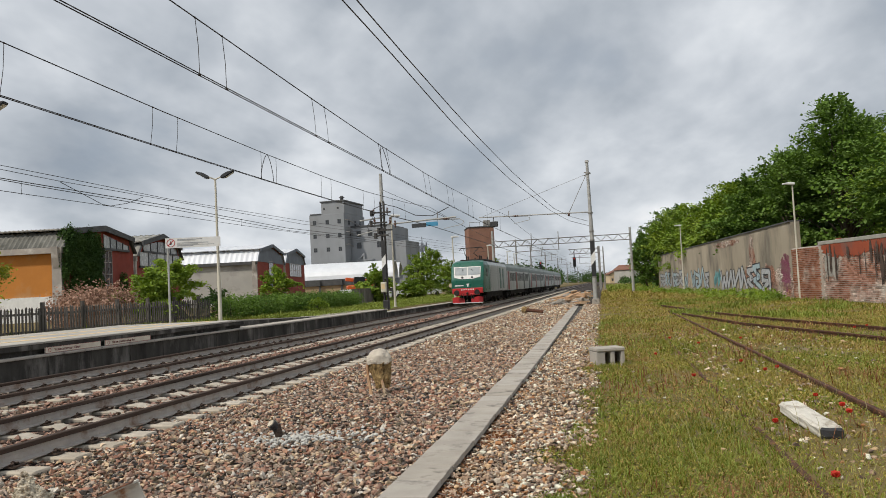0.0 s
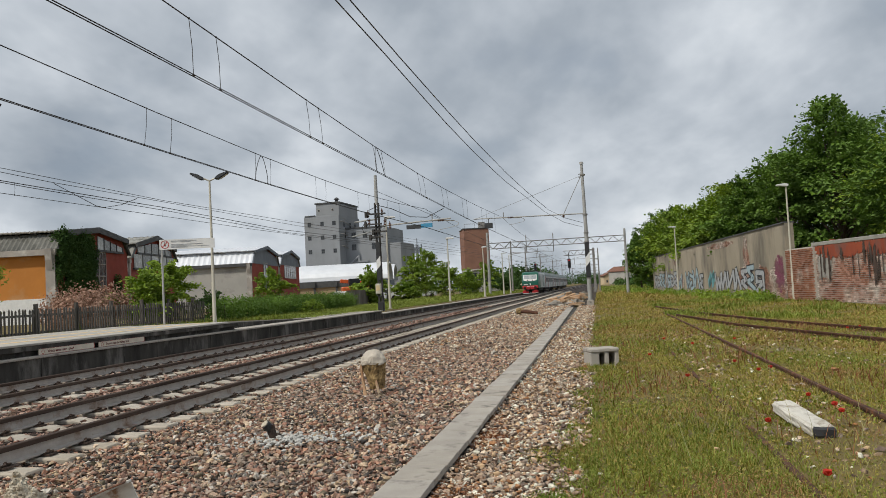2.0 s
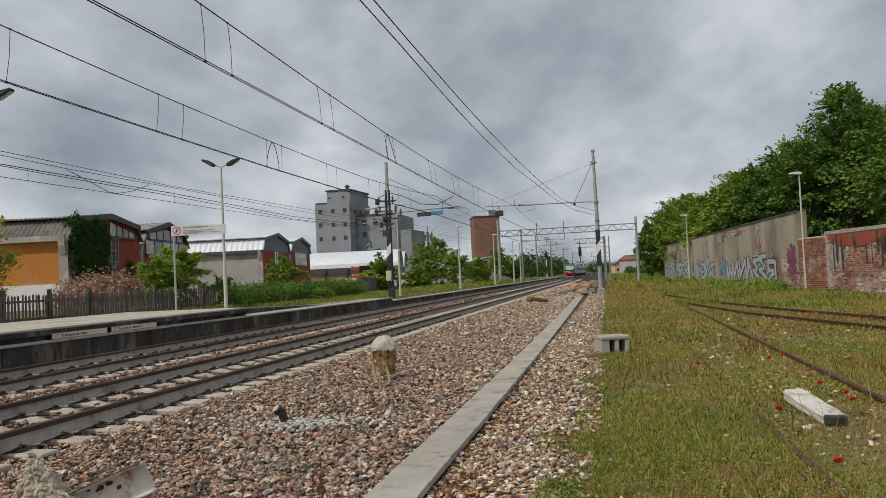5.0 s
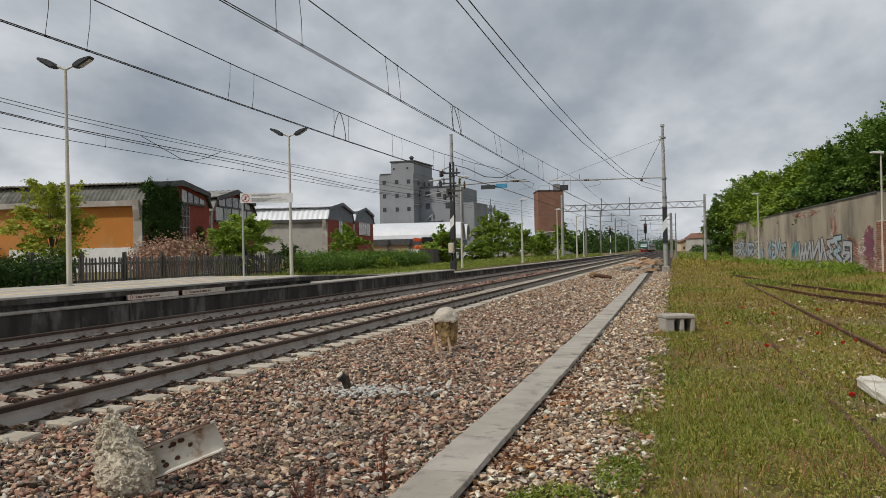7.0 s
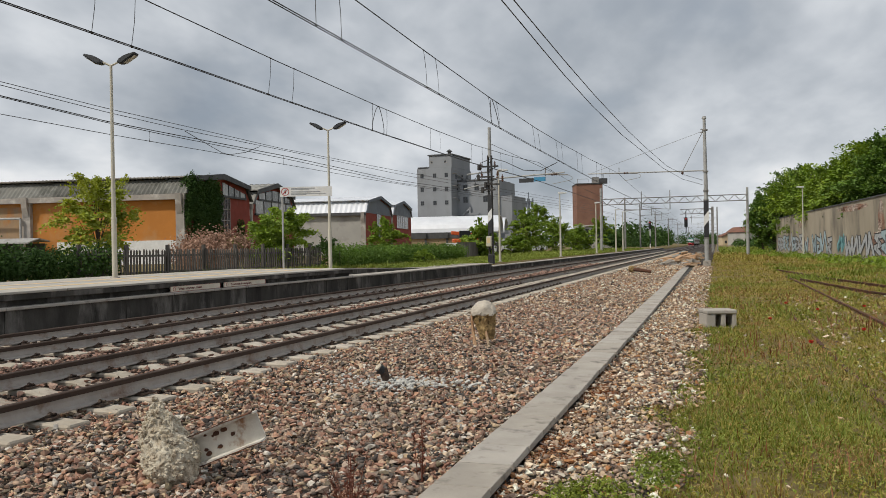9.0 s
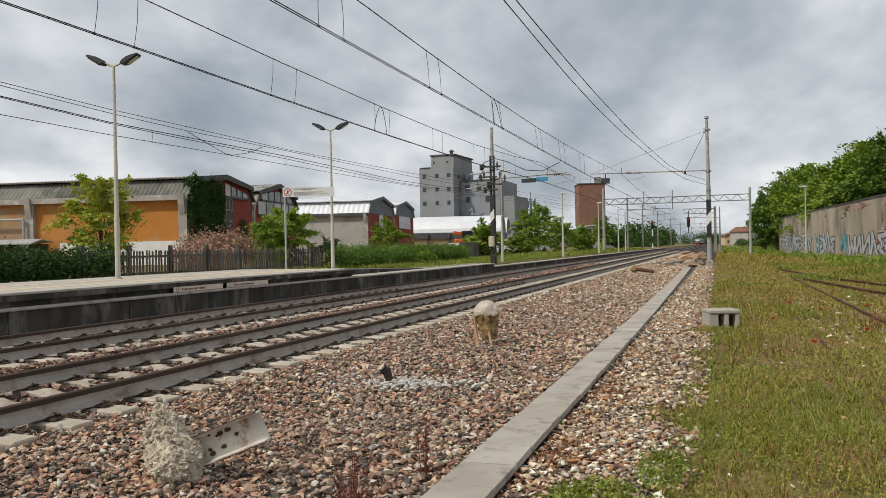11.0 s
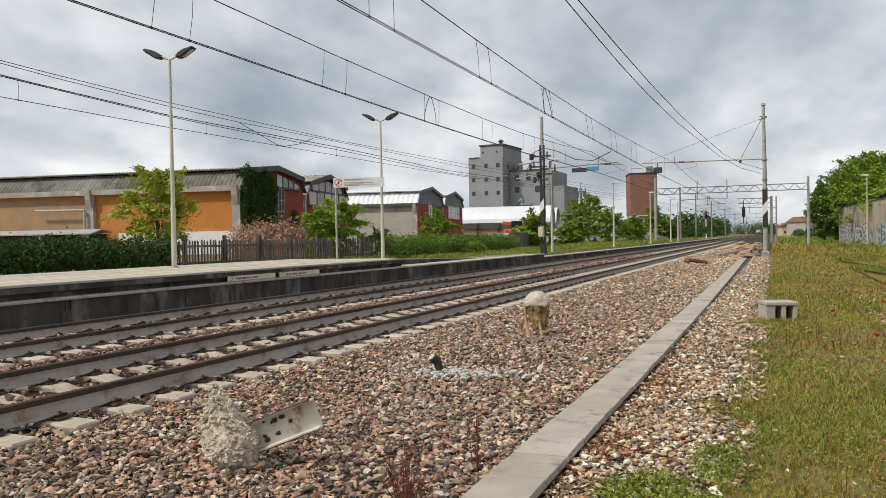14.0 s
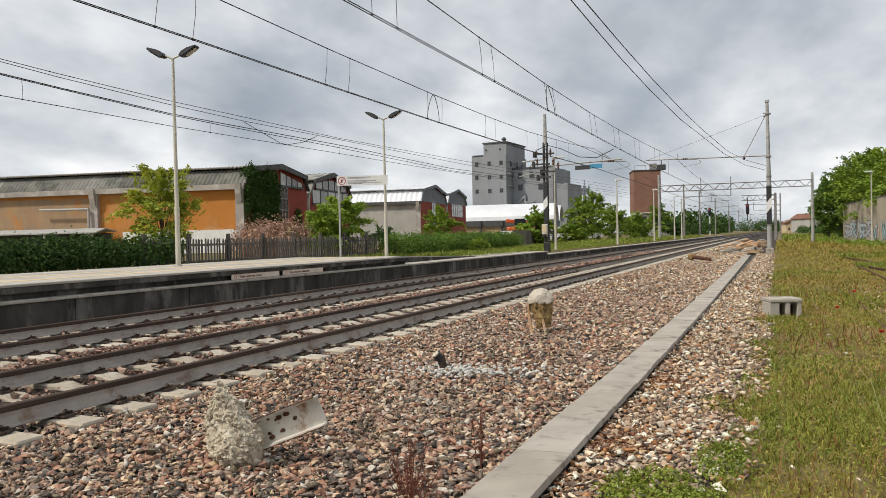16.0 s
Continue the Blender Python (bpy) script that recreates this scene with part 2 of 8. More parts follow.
M_rail = mat("rail_side_rust", (0.36, 0.325, 0.29), (0.44, 0.40, 0.36), 6, 0.75, metal=0.15, bump=0.25, third=(0.21, 0.14, 0.10), tscale=3, coord="World")
M_head = mat("worn_rail_head", (0.050, 0.034, 0.026), (0.080, 0.056, 0.044), 6, 0.75, spec=0.15, bump=0.1, third=(0.10, 0.075, 0.06), tscale=4, stretch=(1, 0.05, 1), coord="World")
M_clip = mat("oily_rusty_clip", (0.085, 0.058, 0.045), (0.05, 0.038, 0.032), 9, 0.8, metal=0.2, bump=0.4, third=(0.20, 0.15, 0.11), tscale=9, tamt=0.4, coord="World")
M_rust = mat("rusty_steel", (0.14, 0.065, 0.04), (0.075, 0.045, 0.035), 9, 0.85, metal=0.3, bump=0.5, bscale=70, third=(0.24, 0.11, 0.06), tscale=5)
M_galv = mat("galvanised_steel", (0.40, 0.40, 0.385), (0.31, 0.31, 0.30), 4, 0.65, metal=0.1, bump=0.06, third=(0.24, 0.22, 0.20), tscale=1.5, tamt=0.3)
M_pole = mat("cream_painted_pole", (0.54, 0.51, 0.42), (0.45, 0.425, 0.35), 3, 0.6, bump=0.1, third=(0.27, 0.25, 0.20), tscale=1.4, tamt=0.4, stretch=(1, 1, 0.3))
M_mast = mat("weathered_mast", (0.30, 0.29, 0.275), (0.23, 0.22, 0.205), 3, 0.7, metal=0.3, bump=0.15, third=(0.16, 0.14, 0.12), tscale=2)
M_wire = mat("tarnished_wire", (0.035, 0.034, 0.034), (0.05, 0.045, 0.04), 3, 0.6, metal=0.4, bump=0)
M_mastd = mat("blackened_mast", (0.045, 0.043, 0.042), (0.075, 0.07, 0.066), 3, 0.75, metal=0.2, bump=0.2, third=(0.13, 0.12, 0.11), tscale=2, tamt=0.4)
M_black = mat("black_paint", (0.018, 0.018, 0.02), (0.03, 0.03, 0.032), 4, 0.55, bump=0.1)
M_white = mat("white_paint", (0.74, 0.74, 0.72), (0.64, 0.64, 0.62), 3, 0.6, bump=0.08, third=(0.45, 0.44, 0.41), tscale=2, tamt=0.25)
M_grey = mat("grey_plastic", (0.04, 0.043, 0.047), (0.03, 0.032, 0.035), 4, 0.6, bump=0.03)
M_glass = mat("dark_glass", (0.03, 0.035, 0.04), (0.05, 0.055, 0.06), 2, 0.1, bump=0.0)
M_orange = mat("orange_plaster", (0.50, 0.205, 0.048), (0.43, 0.175, 0.042), 0.6, 0.92, bump=0.2, third=(0.45, 0.24, 0.10), tscale=0.35, tamt=0.4, coord="World")
M_redpl = mat("brick_red_plaster", (0.27, 0.06, 0.042), (0.21, 0.05, 0.036), 0.7, 0.92, bump=0.2, third=(0.23, 0.075, 0.06), tscale=0.5, coord="World")
M_greypl = mat("grey_plaster", (0.36, 0.35, 0.325), (0.42, 0.40, 0.37), 0.35, 0.93, bump=0.2, third=(0.27, 0.26, 0.245), tscale=0.3, coord="World")
M_pier = mat("concrete_frame", (0.40, 0.36, 0.32), (0.30, 0.28, 0.26), 1.0, 0.9, bump=0.25, third=(0.52, 0.49, 0.45), tscale=0.9, coord="World")
M_roof = mat("weathered_corrugated_roof", (0.25, 0.245, 0.22), (0.17, 0.168, 0.152), 0.6, 0.88, bump=0.2, third=(0.085, 0.085, 0.072), tscale=0.4, tamt=0.55, coord="World", spread=0.42)
M_roofw = mat("bright_metal_roof", (0.72, 0.74, 0.77), (0.64, 0.66, 0.69), 0.4, 0.4, metal=0.1, bump=0.05, coord="World")
M_silo = mat("silo_concrete", (0.265, 0.275, 0.285), (0.225, 0.235, 0.245), 0.15, 0.92, bump=0.15, third=(0.20, 0.205, 0.21), tscale=0.12, tamt=0.5, stretch=(1, 1, 0.35), coord="World")
M_brickfar = mat("tower_brick", (0.26, 0.14, 0.10), (0.205, 0.112, 0.082), 0.5, 0.92, bump=0.2, third=(0.17, 0.09, 0.07), tscale=0.3, coord="World")
M_soil = mat("dry_grassy_soil", (0.20, 0.145, 0.06), (0.12, 0.10, 0.035), 0.9, 0.97, bump=0.6, bscale=25, third=(0.21, 0.165, 0.10), tscale=0.55, tamt=0.5, coord="World")
M_blade = mat("grass_blade", (0.37, 0.30, 0.066), (0.23, 0.225, 0.036), 0.55, 0.75, bump=0, third=(0.36, 0.215, 0.085), tscale=0.8, tamt=0.65, island=0.5, coord="World", transl=0.25)
M_green = mat("fresh_grass_blade", (0.24, 0.285, 0.044), (0.145, 0.195, 0.027), 0.6, 0.75, bump=0, island=0.45, coord="World", transl=0.25)
M_redweed = mat("sorrel_stalk", (0.27, 0.105, 0.05), (0.20, 0.10, 0.045), 3, 0.85, bump=0, island=0.35, coord="World", transl=0.2)
M_poppy = mat("poppy_petal", (0.62, 0.035, 0.012), (0.55, 0.03, 0.015), 20, 0.6, bump=0.05, transl=0.3)
M_bark = mat("bark", (0.11, 0.085, 0.06), (0.07, 0.055, 0.04), 6, 0.95, bump=0.8, bscale=25, stretch=(1, 1, 0.3))
M_leaf = mat("broad_leaf", (0.25, 0.34, 0.043), (0.15, 0.24, 0.028), 0.35, 0.8, spec=0.25, bump=0, island=0.22, coord="World", transl=0.2)
M_leafd = mat("dark_leaf", (0.06, 0.112, 0.024), (0.036, 0.078, 0.018), 0.5, 0.8, spec=0.25, bump=0, island=0.22, coord="World", transl=0.22)
M_leafm = mat("mid_green_leaf", (0.14, 0.235, 0.038), (0.085, 0.155, 0.025), 0.5, 0.8, spec=0.25, bump=0, island=0.22, coord="World", transl=0.2)
M_leafy = mat("young_leaf", (0.40, 0.43, 0.06), (0.29, 0.34, 0.045), 0.5, 0.8, spec=0.25, bump=0, island=0.22, coord="World", transl=0.32)
M_pink = mat("faded_pink_blossom", (0.44, 0.28, 0.20), (0.27, 0.16, 0.11), 2, 0.8, bump=0, island=0.4, coord="World", transl=0.2)
M_timber = mat("weathered_fence_timber", (0.11, 0.10, 0.09), (0.16, 0.145, 0.13), 5, 0.9, bump=0.3, spread=0.3, stretch=(1, 1, 0.15))
M_oldwood = mat("cut_timber", (0.50, 0.33, 0.20), (0.34, 0.19, 0.10), 5, 0.85, bump=0.4, bscale=30, third=(0.55, 0.45, 0.32), tscale=3)
M_render = mat("stained_wall_render", (0.42, 0.365, 0.28), (0.31, 0.27, 0.205), 0.22, 0.95, bump=0.4, bscale=16, third=(0.13, 0.118, 0.098), tscale=0.20, tamt=0.75, stretch=(1, 1, 0.42), coord="World")
M_brick = mat("old_red_brick", (0.33, 0.14, 0.09), (0.24, 0.10, 0.07), 3, 0.93, bump=0.4, bscale=40, third=(0.42, 0.33, 0.28), tscale=1.1, tamt=0.45, spread=0.35, coord="World")
M_brickj = mat("weathered_brick_face", (0.36, 0.17, 0.11), (0.24, 0.115, 0.08), 0.8, 0.93, bump=0.4, bscale=40, third=(0.54, 0.49, 0.43), tscale=0.55, tamt=0.95, island=0.5, coord="World")
M_mortar = mat("lime_mortar", (0.46, 0.415, 0.36), (0.36, 0.32, 0.275), 2, 0.95, bump=0.4, coord="World")
M_redwash = mat("faded_red_render", (0.34, 0.085, 0.04), (0.24, 0.06, 0.034), 0.8, 0.94, bump=0.3, third=(0.16, 0.10, 0.085), tscale=0.6, tamt=0.6, stretch=(1, 1, 0.4), coord="World")

# ---------------------------------------------------------------- the ground, tracks and platform
NEAR_X, FAR_X = -6.40, -9.95          # centre lines of the two running tracks, rail tops at z = 0
GAUGE = 1.507


def strip(name, cols, ys, material, label, category, kind="structure", wave=0.0, seed=1):
    """A sheet drawn along y with a cross profile of (x, z)."""
    xs = np.array([c[0] for c in cols])
    zs = np.array([c[1] for c in cols])
    v = np.array([(x, y, z + (wave * noise.noise((x * 0.6, y * 0.6, seed)) if wave else 0)) for y in ys for x, z in zip(xs, zs)])
    k = len(xs)
    f = np.array([(j * k + i, j * k + i + 1, (j + 1) * k + i + 1, (j + 1) * k + i) for j in range(len(ys) - 1) for i in range(k - 1)])
    ob = part_of(name, raw_mesh(name, v, f), material, smooth=True)
    return tagged(ob, label, category, kind=kind)


def build_ground():
    near = list(np.arange(-20, 70, 1.5))
    ys = [-400, -120, -50] + near + [80, 100, 130, 170, 230, 320, 480, 800, 1500, 4000]
    cols = [(-3500, 0.1), (-200, 0.2), (-80, 0.25), (-40, 0.3), (-20, 0.36), (-16.2, 0.38), (-13, 0.30), (-12.2, 0.22), (-11.9, -0.6), (-1.0, -0.62), (-0.62, -0.50), (-0.3, -0.44)]
    cols += [(x, -0.43) for x in np.arange(0.2, 14, 0.8)] + [(20, -0.4), (60, -0.4), (250, -0.3), (3500, 0)]
    strip("ground", cols, ys, M_soil, "patchy dry grass and weedy soil beside the railway", "ground", wave=0.05)
    yb = list(np.arange(-6, 40, 0.5)) + [50, 70, 100, 150, 220, 330, 500, 900]
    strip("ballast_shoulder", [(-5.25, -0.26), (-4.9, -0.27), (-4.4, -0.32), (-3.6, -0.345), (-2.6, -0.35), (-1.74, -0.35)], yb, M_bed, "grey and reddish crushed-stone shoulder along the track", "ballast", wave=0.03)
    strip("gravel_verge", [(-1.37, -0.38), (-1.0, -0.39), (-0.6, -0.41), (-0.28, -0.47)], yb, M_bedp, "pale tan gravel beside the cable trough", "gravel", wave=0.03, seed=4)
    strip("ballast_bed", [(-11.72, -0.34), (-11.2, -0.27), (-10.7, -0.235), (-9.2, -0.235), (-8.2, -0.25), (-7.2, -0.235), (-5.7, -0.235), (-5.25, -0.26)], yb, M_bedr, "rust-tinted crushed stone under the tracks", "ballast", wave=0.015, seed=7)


def rail_mesh(name, x, y0, y1, z=0.0, s=1.0):
    bm = bmesh.new()
    hw, h, w, fw = 0.036 * s, 0.172 * s, 0.009 * s, 0.072 * s
    pts = [(-fw, -h), (fw, -h), (fw, -h + 0.012), (w * 2, -h + 0.03 * s), (w, -h * 0.55), (w * 1.2, -0.058 * s), (hw, -0.046 * s), (hw, -0.008), (hw * 0.7, 0), (-hw * 0.7, 0), (-hw, -0.008), (-hw, -0.046 * s), (-w * 1.2, -0.058 * s), (-w, -h * 0.55), (-w * 2, -h + 0.03 * s), (-fw, -h + 0.012)]
    prism(bm, [(x + u, z + v) for u, v in pts], y0, y1)
    return bm


def build_track(cx, y0, label, clips_to):
    tr = thing("railway_track", pose(cx, 0, 0), label, "railway track", "running tracks", "structure")
    for sx in (-1, 1):
        bm = rail_mesh("rail", sx * GAUGE / 2, -12, 900)
        ob = part("rail", bm, M_rail, tr, "rust-brown rail with a worn bright head")
        ob.data.materials.append(M_head)
        for p in ob.data.polygons:
            if p.center.z > -0.056 and abs(p.normal.y) < 0.5:
                p.material_index = 1
    # a concrete sleeper, 2.4 m long, with dished middle
    bm = bmesh.new()
    top = [(-1.2, -0.21), (-1.19, -0.195), (-0.5, -0.187), (-0.35, -0.22), (0.35, -0.22), (0.5, -0.187), (1.19, -0.195), (1.2, -0.21), (1.2, -0.38), (-1.2, -0.38)]
    prism(bm, top, -0.13, 0.13)
    bmesh.ops.bevel(bm, geom=[e for e in bm.edges if abs(e.verts[0].co.y - e.verts[1].co.y) < 1e-4 and e.verts[0].co.z > -0.3], offset=0.018, segments=1, affect="EDGES")
    me = bpy.data.meshes.new("sleeper")
    bm.to_mesh(me)
    bm.free()
    # an elastic fastening: bent clip, bolt and nut
    bm = bmesh.new()
    path_tube(bm, [(0.02, -0.05, 0.0), (0.07, -0.055, 0.022), (0.09, -0.03, 0.03), (0.05, -0.012, 0.028), (0.05, 0.012, 0.028), (0.09, 0.03, 0.03), (0.07, 0.055, 0.022), (0.02, 0.05, 0.0)], 0.010, 6)
    tube(bm, (0.055, 0, -0.01), (0.055, 0, 0.05), 0.011, n=6)
    tube(bm, (0.055, 0, 0.026), (0.055, 0, 0.042), 0.02, n=6)
    bx(bm, 0.0, 0.11, -0.065, 0.065, -0.012, 0.006)
    mc = bpy.data.meshes.new("fastening")
    bm.to_mesh(mc)
    bm.free()
    i, y = 0, y0
    rnd = random.Random(int(-cx * 10))
    while y < 150:
        s = part_of("sleeper", me, M_sleeper, tr)
        s.location = (rnd.uniform(-0.012, 0.012), y, rnd.uniform(-0.006, 0.004))
        if y < clips_to:
            for sx in (-1, 1):
                for side in (-1, 1):
                    c = part_of("fastening", mc, M_clip, tr)
                    c.location = (sx * GAUGE / 2 + side * 0.06, y, -0.172)
                    c.rotation_euler = (0, 0, 0 if side > 0 else math.pi)
        y += 0.60
    return tr


def build_platform():
    pf = thing("platform", pose(0, 0, 0), "raised concrete station platform with soot and shade in its edge colour", "platform", kind="structure")
    bm = bmesh.new()
    # paving slab units of the raised deck
    y = -42.0
    while y < 24.0:
        bx(bm, -12.15, -11.72, y, min(y + 2.99, 24.7), 0.565, 0.612, bevel=0.008)
        y += 3.0
    part("edge_slabs", bm, M_slab, pf)
    # beam and riser carry the overhang's shade in their dark colour
    bm = bmesh.new()
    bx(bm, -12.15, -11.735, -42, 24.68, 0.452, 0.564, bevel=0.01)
    part("edge_beam", bm, M_dark, pf, "edge beam with soot and shade in its colour")
    bm = bmesh.new()
    bx(bm, -16.4, -12.154, -42, 24.7, 0.40, 0.608)
    part("deck", bm, M_slab, pf)
    for x0, x1 in ((-13.02, -12.76), (-14.54, -14.30)):
        bm = bmesh.new()
        bx(bm, x0, x1, -42, 24.6, 0.600, 0.613)
        part("yellow_line", bm, M_yellow, pf, "worn yellow safety line")
    bm = bmesh.new()
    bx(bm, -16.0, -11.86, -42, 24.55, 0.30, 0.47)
    part("riser", bm, M_dark, pf, "concrete riser under the edge slabs with soot and shade in its colour")
    # old low platform wall, block by block, on past the raised deck
    y, k = -42.0, 0
    bmc = bmesh.new()
    while y < 190:
        bm = bmesh.new()
        w = 1.5 if y < 60 else 6.0
        drop = 0.16 if y > 41 else 0.0
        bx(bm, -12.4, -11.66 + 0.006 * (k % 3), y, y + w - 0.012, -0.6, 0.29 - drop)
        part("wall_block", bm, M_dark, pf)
        bx(bmc, -12.4, -11.60, y, y + w - 0.008, 0.291 - drop, 0.345 - drop, bevel=0.01)
        y += w
        k += 1
    part("coping", bmc, M_conc, pf, "pale worn concrete coping")
    # ramped end of the raised deck
    bm = bmesh.new()
    prism(bm, [(24.705, 0.605), (24.705, 0.30), (33.5, 0.30), (33.5, 0.36)], -16.2, -12.56, "x")
    part("ramp", bm, M_slab, pf)
    bm = bmesh.new()
    prism(bm, [(24.705, 0.56), (24.705, 0.30), (33.5, 0.30), (33.5, 0.345)], -12.558, -12.53, "x")
    part("ramp_side", bm, M_dark, pf, "dark side of the ramp")
    bm = bmesh.new()
    bx(bm, -12.53, -11.9, 24.705, 41, 0.20, 0.30)
    bx(bm, -13.6, -12.53, 33.51, 42, 0.20, 0.352)
    part("low_paving", bm, M_conc, pf, "worn low paving past the ramp")
    # two enamel notices on the riser
    for y0, y1 in ((15.0, 16.9), (17.07, 19.0)):
        sg = thing("edge_notice", pose(-11.722, y0, 0.352), "narrow red-bordered notice fixed below the platform edge", "notice", "platform edge notices")
        bm = bmesh.new()
        bx(bm, -0.01, 0.012, 0, y1 - y0, 0, 0.125)
        part("plate", bm, M_notice, sg)
        for yb in (0.3, y1 - y0 - 0.3):
            bm = bmesh.new()
            bx(bm, -0.14, -0.011, yb, yb + 0.04, 0.02, 0.09)
            part("bracket", bm, M_black, sg)
        bm = bmesh.new()
        for a, b, c, d in ((0, y1 - y0, 0, 0.004), (0, y1 - y0, 0.121, 0.125), (0, 0.006, 0, 0.125), (y1 - y0 - 0.006, y1 - y0, 0, 0.125)):
            bx(bm, 0.012, 0.015, a, b, c, d)
        part("border", bm, M_signred, sg)
        word = ("Vietato attraversare i binari", "Do not cross the railway lines")[y0 > 16]
        lettering(word, 0.078, sg, pose(0.0145, 0.28, 0.038, 90, 0, 90), M_signdark)
        bm = bmesh.new()
        ring(bm, (0.014, 0.13, 0.062), 0.045, 0.008)
        part("prohibition_ring", bm, M_signred, sg)


def ring(bm, c, r, w, n=20, axis="x", t=0.003):
    """A flat ring facing along x or y."""
    for i in range(n):
        a, b = 2 * math.pi * i / n, 2 * math.pi * (i + 1) / n
        q = []
        for rr, ang in ((r, a), (r, b), (r - w, b), (r - w, a)):
            u, v = rr * math.cos(ang), rr * math.sin(ang)
            q.append((u, v))
        for d in (0, t):
            pts = [(c[0] + d, c[1] + u, c[2] + v) if axis == "x" else (c[0] + u, c[1] - d, c[2] + v) for u, v in q]
            bm.faces.new([bm.verts.new(p) for p in pts])


def lettering(text, size, parent, m, material, name="lettering"):
    cu = bpy.data.curves.new(name, "FONT")
    cu.body, cu.size, cu.extrude, cu.offset = text, size, 0.0008, size * 0.03
    ob = new("text_tmp", cu)
    me = bpy.data.meshes.new_from_object(ob.evaluated_get(bpy.context.evaluated_depsgraph_get()))
    bpy.data.objects.remove(ob)
    me.materials.clear()
    p = part_of(name, me, material, parent)
    p.matrix_local = m
    return p


def build_duct():
    du = thing("cable_trough", pose(0, 0, 0), "line of grey concrete cable trough with loose lids", "cable trough", kind="structure")
    rnd = random.Random(5)
    # dark concrete colour puts the lid overhang's shade on the trough sides
    bm = bmesh.new()
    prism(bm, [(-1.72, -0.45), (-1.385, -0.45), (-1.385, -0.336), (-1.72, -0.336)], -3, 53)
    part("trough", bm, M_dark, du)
    shapes = []
    for k in range(4):
        bm = bmesh.new()
        bx(bm, -0.197, 0.197, -0.2695, 0.2695, -0.055, 0, bevel=0.005)
        for v in bm.verts:
            v.co += Vector((rnd.uniform(-1, 1), rnd.uniform(-1, 1), 0)) * 0.004
        me = bpy.data.meshes.new("lid")
        bm.to_mesh(me)
        bm.free()
        shapes.append(me)
    y = -2.0
    while y < 52:
        drift = -0.30 * max(0, (y - 14) / 38) ** 1.3
        o = part_of("lid", rnd.choice(shapes), M_conc, du)
        o.location = (-1.555 + drift + rnd.uniform(-0.008, 0.008), y, -0.279 + rnd.uniform(-0.003, 0.003))
        o.rotation_euler = (rnd.uniform(-0.004, 0.004), rnd.uniform(-0.006, 0.006), rnd.uniform(-0.008, 0.008) + 0.006)
        y += 0.55


def siding(name, pts0, pts1, label):
    """An old siding: two rusty rails through the grass, each along a line of points."""
    tr = thing(name, pose(0, 0, 0), label, "siding track", "old sidings", "structure")
    for pts in (pts0, pts1):
        bm = bmesh.new()
        for (xa, ya), (xb, yb) in zip(pts, pts[1:]):
            d = math.atan2(xb - xa, yb - ya)
            L = math.hypot(xb - xa, yb - ya)
            m = Matrix.Translation((xa, ya, -0.405 if pts is pts0 and xa < 2 else (-0.345 if xa < 3.2 else -0.30))) @ Matrix.Rotation(-d, 4, "Z")
            v = prism(bm, [(-0.06, -0.13), (0.06, -0.13), (0.06, -0.115), (0.01, -0.10), (0.01, -0.04), (0.032, -0.032), (0.03, 0), (-0.03, 0), (-0.032, -0.032), (-0.01, -0.04), (-0.01, -0.10), (-0.06, -0.115)], 0, L)
            bmesh.ops.transform(bm, matrix=m, verts=v)
        part("rail", bm, M_rust, tr)
    return tr


M_signdark = mat("dark_red_lettering", (0.16, 0.03, 0.02), (0.12, 0.025, 0.02), 4, 0.7, bump=0)
M_notice = mat("notice_enamel", (0.70, 0.64, 0.53), (0.60, 0.54, 0.44), 4, 0.6, bump=0.05)
M_signred = mat("sign_red", (0.45, 0.03, 0.03), (0.38, 0.03, 0.03), 8, 0.5, bump=0.0)
M_signgrey = mat("printed_bars", (0.32, 0.33, 0.34), (0.27, 0.28, 0.29), 8, 0.6, bump=0.0)


